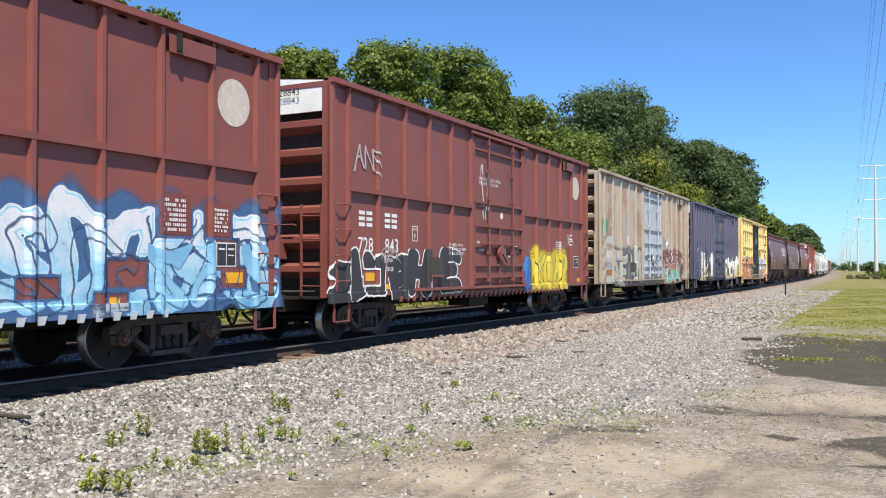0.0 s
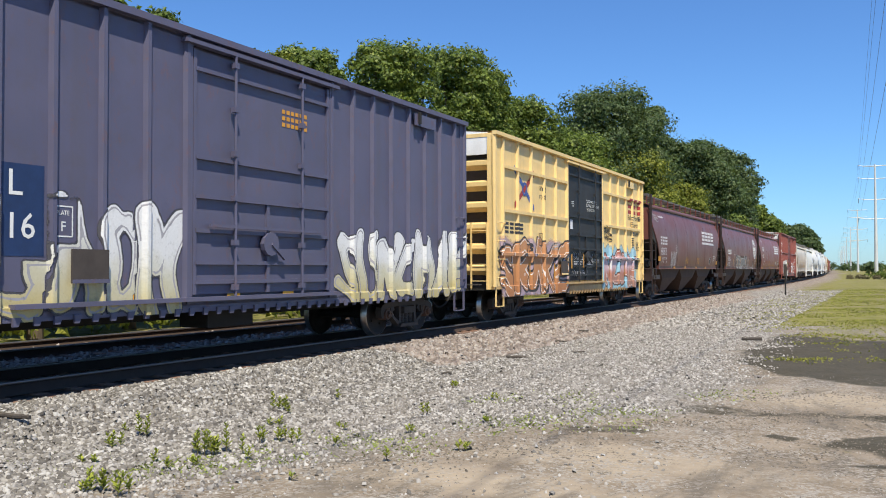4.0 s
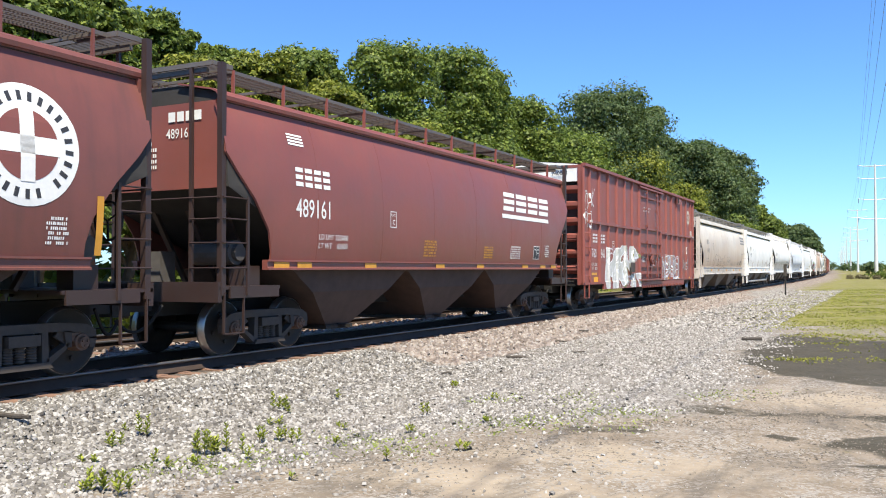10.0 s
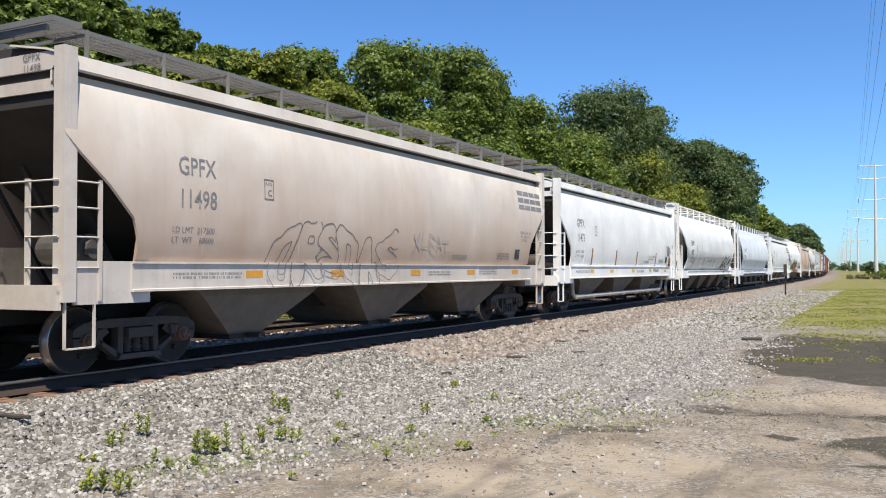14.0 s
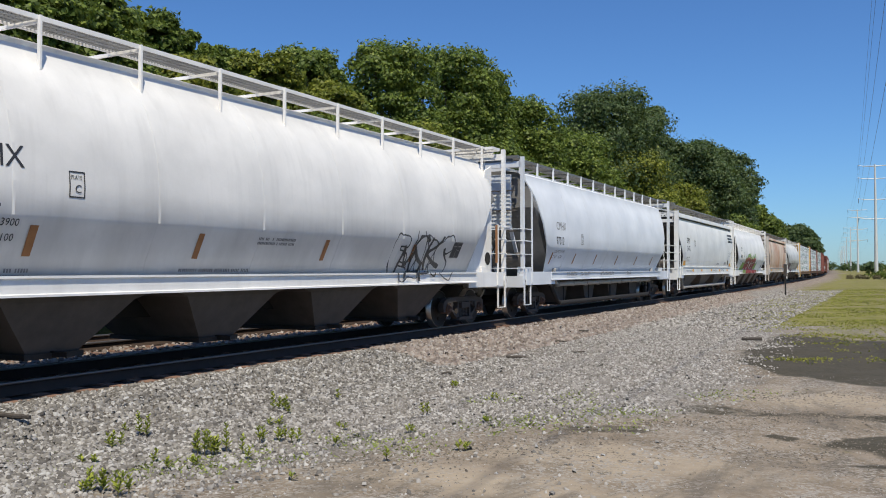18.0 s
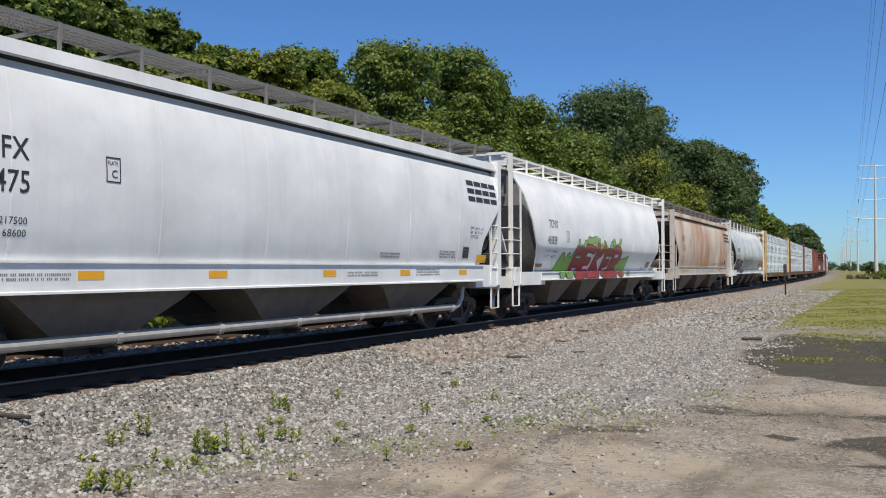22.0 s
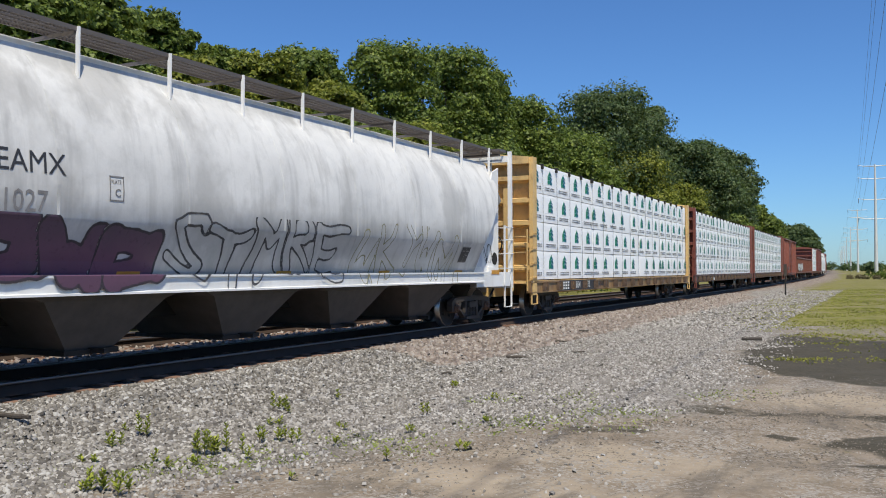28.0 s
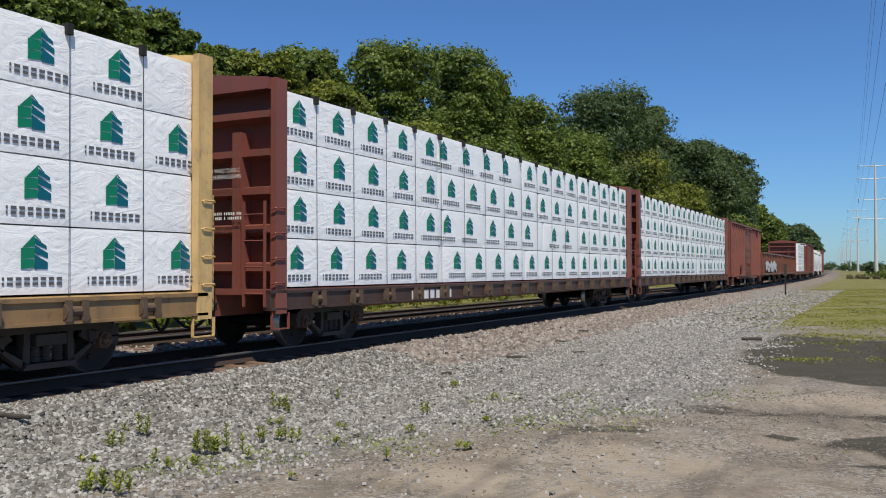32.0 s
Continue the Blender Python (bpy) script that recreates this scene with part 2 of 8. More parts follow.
def bars(parent, mat, y, z, wide, high, count, rows=1, x=1.505, name="lettering", prof=None, ragged=0.0, gap=0.3, slant=0.0, end=None):
    """Plain bars in place of lettering on the +x side or the leading end."""
    bm = bmesh.new()
    rnd = random.Random(int(y * 1000 + z * 77))
    if high < 0.07 and count > 1:
        count, ragged, gap = max(count, int(wide / (high * 0.78))), max(ragged, 0.14), 0.3
    step = wide / count
    for r in range(rows):
        for i in range(count):
            if ragged and rnd.random() < ragged:
                continue
            y0 = y + i * step
            z0 = z + (rows - 1 - r) * high * 1.6
            w = step * (1 - gap) * (rnd.uniform(0.7, 1.15) if ragged else 1.0)
            if end is not None:
                pts = ((y0, end, z0), (y0 + w, end, z0), (y0 + w, end, z0 + high), (y0, end, z0 + high))
                bm.faces.new([bm.verts.new(p) for p in pts])
                continue
            if name == "company_mark":
                pieces = ((0.0, 1.0, 0.0, 0.24), (0.0, 1.0, 0.38, 0.62), (0.0, 1.0, 0.76, 1.0))
            else:
                pieces = ((0.0, 1.0, 0.0, 1.0),)
            for pa, pb, pc, pd in pieces:
                cuts = 5 if prof is not None and high * (pd - pc) > 0.15 else 1
                row = None
                for k in range(cuts + 1):
                    d = high * (pc + (pd - pc) * k / cuts)
                    now = [bm.verts.new((x, y0 + w * pa + slant * d, z0 + d)), bm.verts.new((x, y0 + w * pb + slant * d, z0 + d))]
                    if row:
                        bm.faces.new((row[0], row[1], now[1], now[0]))
                    row = now
    me = bpy.data.meshes.new(name)
    bm.to_mesh(me)
    bm.free()
    if prof is None and end is None:
        over_posts(me, parent, x)
    ob = part(name, wrapped(me, prof), mat, parent)
    if len(me.polygons) > 3:
        tagged(ob, kind="stuff")
    return ob


def sheet(parent, mat, y0, y1, z0, z1, x=1.505, name="reflector", prof=None, label=""):
    """A thin plate or strip of tape on the side, bent to it."""
    bm = bmesh.new()
    n = 4
    rows = [[bm.verts.new((x, y, z0 + (z1 - z0) * k / n)) for y in (y0, y1)] for k in range(n + 1)]
    for a, b in zip(rows[:-1], rows[1:]):
        bm.faces.new((a[0], a[1], b[1], b[0]))
    me = bpy.data.meshes.new(name)
    bm.to_mesh(me)
    bm.free()
    return part(name, wrapped(me, prof, 0.009), mat, parent, label)


def disc(parent, mat, y, z, r, x=1.505, name="emblem", prof=None, label="", r0=0.0, lift=0.005):
    """A round painted mark, or a ring."""
    bm = bmesh.new()
    n, k = 40, 6
    rings = [[bm.verts.new((x, y + rr * math.cos(6.2832 * i / n), z + rr * math.sin(6.2832 * i / n))) for i in range(n)] for rr in np.linspace(max(r0, 0.001), r, k)]
    for a, b in zip(rings[:-1], rings[1:]):
        for i in range(n):
            bm.faces.new((a[i], a[(i + 1) % n], b[(i + 1) % n], b[i]))
    me = bpy.data.meshes.new(name)
    bm.to_mesh(me)
    bm.free()
    return part(name, wrapped(me, prof, lift), mat, parent, label)


def swept(bm, pts, r, n=7):
    """One bent round bar through the points."""
    pts = [Vector(p) for p in pts]
    rings = []
    for i, p in enumerate(pts):
        d = (pts[min(i + 1, len(pts) - 1)] - pts[max(i - 1, 0)])
        q = d.to_track_quat("Z", "Y")
        rings.append([bm.verts.new(p + q @ Vector((r * math.cos(6.2832 * k / n), r * math.sin(6.2832 * k / n), 0))) for k in range(n)])
    for a, b in zip(rings[:-1], rings[1:]):
        for k in range(n):
            bm.faces.new((a[k], a[(k + 1) % n], b[(k + 1) % n], b[k]))
    bm.faces.new(rings[0][::-1])
    bm.faces.new(rings[-1])
    return bm


def scribble(parent, mat, y0, y1, z0, z1, strokes, seed, x=1.506, prof=None, w=0.03, name="sprayed_stroke"):
    """Loose sprayed strokes, no letters, each a bent ribbon of paint."""
    rnd = random.Random(seed)
    for k in range(strokes):
        bm = bmesh.new()
        c = y0 + (y1 - y0) * (k + 0.5) / strokes
        a, b = rnd.uniform(0, 6.28), rnd.uniform(0.8, 2.2)
        wy, wz = (y1 - y0) / strokes * 0.55, (z1 - z0) * 0.5
        pts = [Vector((x, c + wy * math.sin(a + b * 6.28 * t * 0.7) * (0.6 + 0.4 * t), (z0 + z1) / 2 + wz * math.cos(a * 1.7 + 6.28 * t * (0.5 + 0.35 * b)))) for t in np.linspace(0, 1, 19)]
        row = None
        for i, p in enumerate(pts):
            d = pts[min(i + 1, 18)] - pts[max(i - 1, 0)]
            q = Vector((0, -d.z, d.y)).normalized() * w / 2 * (0.7 + 0.5 * math.sin(i * 0.5))
            now = [bm.verts.new(p - q), bm.verts.new(p + q)]
            if row:
                bm.faces.new((row[0], row[1], now[1], now[0]))
            row = now
        me = bpy.data.meshes.new(name)
        bm.to_mesh(me)
        bm.free()
        part(name, wrapped(me, prof, 0.006), mat, parent)


# ---- sprayed pieces ----
GLYPHS = {  # strokes on a grid 4 wide and 6 high, two digits a point
    "A": "002640 1333", "B": "00063645443303 3342413000", "C": "4536160501103041", "D": "00062645412000", "E": "46060040 0333", "F": "460600 0333",
    "H": "0006 4046 0343", "I": "2026", "K": "0006 460340", "L": "060040", "M": "0006234640", "N": "00064046", "O": "100105163645413010",
    "P": "00063645443303", "R": "00063645443303 1340", "S": "4536160514324130 3001", "T": "2026 0646", "U": "060110304146", "W": "0610233046",
    "Y": "062346 2320", "Z": "06460040", "G": "45361605011030414323", "X": "0046 0640", "V": "062046"}
SURFACE = {}   # car -> function (y, z) -> across, and extra grid lines along and up


def spray_material(name, fills, line, edge, cloud=None, hollow=False, shade=None, shine=None, vertical=0.6, thin=0.0):
    """Spray paint laid over the car's own paint: cloud, block shade, outline, fill and shine, cut by the distance to the strokes."""
    m, nt, bsdf = material(name)
    g = Net(nt)
    fills = fills * 2 if len(fills) == 1 else fills
    flat = g.coord((0.2, 1, 1))
    soft = g.math("MULTIPLY", g.math("SUBTRACT", g.noise(flat, 11, 4, 0.6), 0.5), 0.035)
    d = g.math("ADD", g.attr("stroke"), soft)
    tone = g.math("ADD", g.math("MULTIPLY", g.attr("tone"), vertical), g.math("MULTIPLY", g.noise(flat, 2.4, 5, 0.6), 1.0 - vertical))
    col = g.ramp(tone, [(0.22 + 0.6 * i / max(1, len(fills) - 1), c) for i, c in enumerate(fills)])
    if shine is not None:
        band = g.math("MULTIPLY", g.math("LESS_THAN", g.math("ABSOLUTE", g.math("ADD", d, 0.045)), 0.013), g.math("GREATER_THAN", g.noise(flat, 1.7, 1), 0.42))
        col = g.mix(band, col, shine)
        dots = g.math("MULTIPLY", g.math("LESS_THAN", g.voronoi(flat, 3.1), 0.16), g.math("GREATER_THAN", g.noise(flat, 1.1, 1), 0.52))
        col = g.mix(g.math("MULTIPLY", dots, 0.5), col, shine)
    inside = g.ramp(g.math("ADD", g.math("MULTIPLY", d, 6.0), 0.5), [(0.49, 1.0), (0.51, 0.0)])
    rim = g.ramp(g.math("ADD", g.math("MULTIPLY", g.math("SUBTRACT", d, edge), 6.0), 0.5), [(0.47, 1.0), (0.53, 0.0)])
    if hollow:
        back = g.math("SUBTRACT", rim, inside)
        cover = g.math("MULTIPLY", back, g.ramp(g.noise(flat, 5.0, 5, 0.7), [(0.3, 0.55), (0.6, 1.0)]))
        col = line
        if thin:
            cover = g.math("MAXIMUM", cover, g.math("MULTIPLY", inside, thin))
            col = g.mix(inside, line, g.ramp(tone, [(0.3, fills[0]), (0.7, fills[-1])]))
    else:
        col = g.mix(inside, line, col)
        cover = rim
    if shade is not None:
        block = g.ramp(g.math("ADD", g.math("MULTIPLY", g.attr("block"), 6.0), 0.5), [(0.47, 1.0), (0.53, 0.0)])
        col = g.mix(cover, shade, col)
        cover = g.math("MAXIMUM", cover, block)
    if cloud is not None:
        mist = g.ramp(g.math("ADD", g.attr("cloud"), g.math("MULTIPLY", soft, 4.0)), [(0.42, 1.0), (0.58, 0.0)])
        col = g.mix(cover, g.mix(g.noise(flat, 1.6, 3), scaled(cloud, 0.8), scaled(cloud, 1.2)), col)
        cover = g.math("MAXIMUM", cover, g.math("MULTIPLY", mist, 0.9))
    if isinstance(col, tuple):
        bsdf.inputs["Base Color"].default_value = (*col, 1)
    else:
        g.link(g.mix(g.math("MULTIPLY", g.noise(flat, 30, 3), 0.25), col, (0.10, 0.08, 0.07)), bsdf.inputs["Base Color"])
    bsdf.inputs["Roughness"].default_value = 0.55
    g.link(g.math("MULTIPLY", cover, g.ramp(g.noise(flat, 9, 6, 0.75), [(0.30, 0.72), (0.45, 1.0)])), bsdf.inputs["Alpha"])
    return m


def segment_distance(py, pz, a, b):
    ay, az, by, bz = *a, *b
    l2 = (by - ay) ** 2 + (bz - az) ** 2 + 1e-9
    t = np.clip(((py - ay) * (by - ay) + (pz - az) * (bz - az)) / l2, 0, 1)
    return np.hypot(py - ay - t * (by - ay), pz - az - t * (bz - az))


def sprayed_piece(car, mat, word, y0, y1, z0, z1, fat, seed, grow=0.25, low=None, wild=1.0, drop=(0.07, -0.05), holes=(), label="", step=0.035, lift=0.0, rim=0.045):
    """A row of sprayed shapes over the side, following posts, rails and sill."""
    across, ys_extra, zs_extra = SURFACE[car.name]
    rs = np.random.RandomState(seed)
    rnd = random.Random(seed)
    m = grow + 0.12
    zlow = z0 - m if low is None else max(low, z0 - m)
    ys = np.unique(np.round(np.concatenate([np.arange(y0 - m, y1 + m, step), [v for v in ys_extra if y0 - m < v < y1 + m]]), 4))
    zs = np.unique(np.round(np.concatenate([np.arange(zlow, z1 + m, step), [v for v in zs_extra if zlow < v < z1 + m]]), 4))
    Y, Z = np.meshgrid(ys, zs)
    wide = (y1 - y0) / len(word)
    a, b = rs.rand(4) * 6.283, rs.rand(4) * 6.283
    wy = Y + wild * 0.05 * (np.sin(2.3 * Z + 1.9 * Y + a[0]) + 0.6 * np.sin(5.1 * Z - 2.7 * Y + a[1]))
    wz = Z + wild * 0.06 * (np.sin(2.1 * Y + a[2]) + 0.5 * np.sin(5.3 * Y + 2.0 * Z + a[3]))
    d, e, tone = np.full(Y.shape, 9.0), np.full(Y.shape, 9.0), np.zeros(Y.shape)
    for i, ch in enumerate(word):
        if ch == " ":
            continue
        lean, grew, up = rnd.uniform(-0.10, 0.16) * wild, rnd.uniform(0.88, 1.1), rnd.uniform(-0.05, 0.06) * wild
        w, h = wide * (0.86 if fat < 0.12 else 0.74), (z1 - z0 - fat) * grew
        mine = np.full(Y.shape, 9.0)
        for stroke in GLYPHS[ch].split():
            pts = [(y0 + wide * i + (wide - w) / 2 + w * int(stroke[k]) / 4 + lean * int(stroke[k + 1]) / 6 * h, z0 + fat / 2 + up + h * int(stroke[k + 1]) / 6) for k in range(0, len(stroke), 2)]
            for p, q in zip(pts[:-1], pts[1:]):
                upright = abs(q[1] - p[1]) > abs(q[0] - p[0])
                r = fat / 2 * (1.12 if upright else 0.86)
                mine = np.minimum(mine, segment_distance(wy, wz, p, q) - r)
                e = np.minimum(e, segment_distance(wy - drop[0], wz - drop[1], p, q) - r - 0.02)
        tone = np.where(mine < d, rnd.uniform(-0.10, 0.10), tone)
        d = np.where(mine < rim, mine, np.minimum(d, mine))
    cl = np.maximum(np.abs(Y - (y0 + y1) / 2) - (y1 - y0) / 2, np.abs(Z - (z0 + z1) / 2) - (z1 - z0) / 2)
    cl = cl - grow * (0.45 + 0.55 * np.sin(3.1 * Y + b[0]) * np.sin(2.3 * Z + b[1]) + 0.35 * np.sin(7.3 * Y + b[2])) 
    for ha, hb, hc, hd in holes:
        gap = np.maximum(np.maximum(ha - Y, Y - hb), np.maximum(hc - Z, Z - hd))
        d, e, cl = np.maximum(d, -gap + 0.06), np.maximum(e, -gap + 0.06), np.maximum(cl, -gap + 0.06)
    X = across(Y, Z) + lift
    n, k = len(ys), len(zs)
    i = np.arange(n * k).reshape(k, n)
    quads = np.stack([i[:-1, :-1], i[:-1, 1:], i[1:, 1:], i[1:, :-1]], -1).reshape(-1, 4)
    near = (np.minimum(np.minimum(d, e), cl) < 0.16).reshape(-1)
    quads = quads[near[quads].any(1)]
    used, back = np.unique(quads, return_inverse=True)
    me = mesh_from(np.stack([X, Y, Z], -1).reshape(-1, 3)[used], back.reshape(-1, 4), "sprayed_piece")
    for name, val in (("stroke", d), ("block", e), ("cloud", cl + 0.5), ("tone", (Z - z0) / (z1 - z0) + tone)):
        me.attributes.new(name, "FLOAT", "POINT").data.foreach_set("value", val.reshape(-1)[used].astype(np.float32))
    me.polygons.foreach_set("use_smooth", np.ones(len(me.polygons), dtype=bool))
    return part("sprayed_piece", me, mat, car, label)


def boxcar_surface(posts, belts, sill, W=1.5, lift=0.008):
    """How far out the side stands, with its posts, belt rails and sill."""
    def across(y, z):
        x = np.full(y.shape, W)
        for p in posts:
            x = np.maximum(x, W + np.interp(np.abs(y - p), [0.037, 0.062], [0.077, 0.0]))
        for b in belts:
            x = np.maximum(x, W + np.interp(z - b, [-0.078, -0.071, 0.021, 0.027], [0.0, 0.081, 0.081, 0.0]))
        x = np.where((z < sill + 0.064), np.maximum(x, W + 0.032), x)
        return x + lift
    ys = [p + o for p in posts for o in (-0.063, -0.036, 0.036, 0.063)]
    zs = [b + o for b in belts for o in (-0.08, -0.07, 0.02, 0.029)] + [sill + 0.063, sill + 0.066]
    return across, ys, zs


def hopper_surface(prof, sill_z, lift=0.005):
    def across(y, z):
        x = np.interp(z, [p[1] for p in prof], [p[0] for p in prof])
        inside = (z > sill_z[0] - 0.006) & (z < sill_z[1] + 0.006)
        return np.where(inside, np.maximum(x, 1.577), x) + lift
    return across, [], [sill_z[0] - 0.004, sill_z[0] - 0.008, sill_z[1] + 0.004, sill_z[1] + 0.008] + [p[1] for p in prof]


# ---- ground ----
def smooth_step(a, b, v):
    k = np.clip((v - a) / (b - a), 0, 1)
    return k * k * (3 - 2 * k)


def track_offset(y):
    u = np.clip(y - CURVE_START, 0, CURVE_R * CURVE_END)
    return u * u / (2 * CURVE_R) + np.clip(y - CURVE_START - CURVE_R * CURVE_END, 0, None) * math.tan(CURVE_END)


def wave(x, y, f, s):
    return np.sin(x * f + s) * np.cos(y * f * 0.83 + 2.1 * s) + 0.5 * np.sin(x * f * 2.3 - y * f * 1.7 + s)


def ground_height(x, y):
    """Ballast bed, its shoulder and the uneven lot beside it."""
    u = x - TRACK_X + track_offset(y)
    bed = -0.20 - 0.24 * smooth_step(1.75, 3.1, u) + 0.05 * smooth_step(4.0, 8.0, u)
    far = -0.20 - 0.35 * smooth_step(-TRACK2 + 1.7, -TRACK2 + 3.2, -u)
    z = np.where(u > -2, bed, far)
    lot = smooth_step(3.0, 6.0, u) * (1 - smooth_step(60, 120, np.abs(x)))
    z = z + lot * (0.022 * wave(x, y, 0.9, 1.0) + 0.012 * wave(x, y, 2.6, 4.0))
    rough = smooth_step(1.6, 2.2, u) * (1 - smooth_step(5.0, 7.0, u))
    z = z + rough * 0.014 * wave(x, y, 5.3, 2.0)
    z = z + smooth_step(14.0, 30.0, u) * 0.4 * smooth_step(40, 90, y)
    return z


def grass_line(y):
    """Where the grass begins beside the track, and below it where the gravel gives way to dirt."""
    return np.interp(y, [18, 26, 35, 43, 69, 106, 200], [-2.9, -3.7, -4.9, -6.1, -7.0, -7.1, -6.6])


def dirt_line(y):
    return np.interp(y, [0, 4, 5.6, 6.8, 8.9, 10, 11.4, 14.4, 18, 26, 60, 90], [-8.5, -6.7, -5.7, -5.0, -4.5, -3.6, -2.6, -2.4, -2.75, -3.1, -6.5, -8.0])


def ground_sheet():
    xs = np.unique(np.concatenate([np.linspace(-2600, -60, 14), np.linspace(-60, -18, 22), np.arange(-18, 8, 0.16), np.linspace(8, 40, 34), np.linspace(40, 2600, 16)]))
    ys = np.unique(np.concatenate([np.linspace(-900, -20, 12), np.linspace(-20, 2, 16), np.arange(2, 36, 0.17), np.linspace(36, 90, 80), np.linspace(90, 320, 60), np.linspace(320, 3500, 24)]))
    X, Y = np.meshgrid(xs, ys)
    Z = ground_height(X, Y)
    nx, ny = len(xs), len(ys)
    co = np.stack([X, Y, Z], -1).reshape(-1, 3)
    i = np.arange(nx * ny).reshape(ny, nx)
    quads = np.stack([i[:-1, :-1], i[:-1, 1:], i[1:, 1:], i[1:, :-1]], -1).reshape(-1, 4)
    me = mesh_from(co, quads)
    u = (X - TRACK_X + track_offset(Y)).reshape(-1)
    x, y = X.reshape(-1), Y.reshape(-1)
    edge = 0.5 * wave(x, y, 0.55, 0.3) + 0.25 * wave(x, y, 1.7, 2.0)
    w = x + track_offset(y)
    grass = smooth_step(-2.2, 2.4, w - grass_line(y) + 1.1 * edge) * smooth_step(-3.0, 4.5, y - 28.0 - 2.2 * edge + 0.5 * (x + 1.5))
    grass = np.maximum(grass, smooth_step(-0.5, 1.5, -u + TRACK2 - 3.6 + edge))
    dirt = smooth_step(-0.8, 0.8, w - dirt_line(y) + 0.5 * edge) * (1 - grass)
    grey = smooth_step(1.6, 2.6, u + 0.4 * edge) * (1 - smooth_step(60, 120, y))
    damp, pale = np.zeros_like(x), np.zeros_like(x)
    for cx, cy, rx, ry, k in ((0.35, 10.0, 0.95, 0.75, 1.0), (0.1, 8.95, 0.55, 0.2, 0.7), (-1.1, 9.95, 0.2, 0.14, 1.0), (-1.9, 11.6, 0.9, 0.4, 0.55), (0.4, 11.7, 1.6, 0.35, 0.6), (-2.9, 9.6, 0.8, 0.3, 0.5)):
        damp = np.maximum(damp, k * (1 - smooth_step(0.55, 1.25, np.hypot((x - cx) / rx, (y - cy) / ry) + 0.22 * wave(x, y, 2.9, 1.0))))
    for cx, cy, rx, ry in ((-2.3, 8.1, 1.5, 0.8), (-0.9, 13.2, 2.2, 1.0), (-4.6, 6.6, 1.3, 0.5), (-3.2, 6.8, 1.8, 0.5), (1.5, 12.6, 2.0, 0.7)):
        pale = np.maximum(pale, 1 - smooth_step(0.4, 1.2, np.hypot((x - cx) / rx, (y - cy) / ry) + 0.2 * wave(x, y, 2.3, 3.0)))
    low_edge = 16.6 - 0.78 * (x + 2.5) + 0.35 * wave(x, y, 1.3, 2.0)
    soil = smooth_step(-0.4, 0.5, y - np.maximum(low_edge, 14.2)) * (1 - smooth_step(23.0, 26.5, y + 1.2 * edge)) * smooth_step(-0.35, 0.55, x + 2.75 + 0.055 * (y - 17) + 0.25 * edge)
    damp = np.maximum(damp, soil)
    coarse = smooth_step(1.2, 1.5, u) * (1 - smooth_step(3.9, 4.9, u + 0.4 * edge)) * (1 - smooth_step(14, 22, y))
    # near track's bed out to the edge of the train's shadow
    bed_shade = (1 - smooth_step(0.95, 1.2, np.abs(u) + 0.1 * edge))
    for name, val in (("bed_shade", bed_shade), ("coarse", coarse), ("grass", grass), ("dirt", dirt), ("stone", grey), ("damp", damp), ("pale", pale)):
        a = me.attributes.new(name, "FLOAT", "POINT")
        a.data.foreach_set("value", val.astype(np.float32))
    me.polygons.foreach_set("use_smooth", np.ones(len(me.polygons), dtype=bool))
    return me


def mesh_from(co, faces, name="mesh"):
    """A mesh from arrays of places and of equal-sized faces."""
    me = bpy.data.meshes.new(name)
    k = faces.shape[1]
    me.vertices.add(len(co))
    me.vertices.foreach_set("co", np.ascontiguousarray(co, dtype=np.float32).reshape(-1))
    me.loops.add(faces.size)
    me.loops.foreach_set("vertex_index", np.ascontiguousarray(faces, dtype=np.int32).reshape(-1))
    me.polygons.add(len(faces))
    me.polygons.foreach_set("loop_start", np.arange(0, faces.size, k, dtype=np.int32))
    me.update(calc_edges=True)
    return me


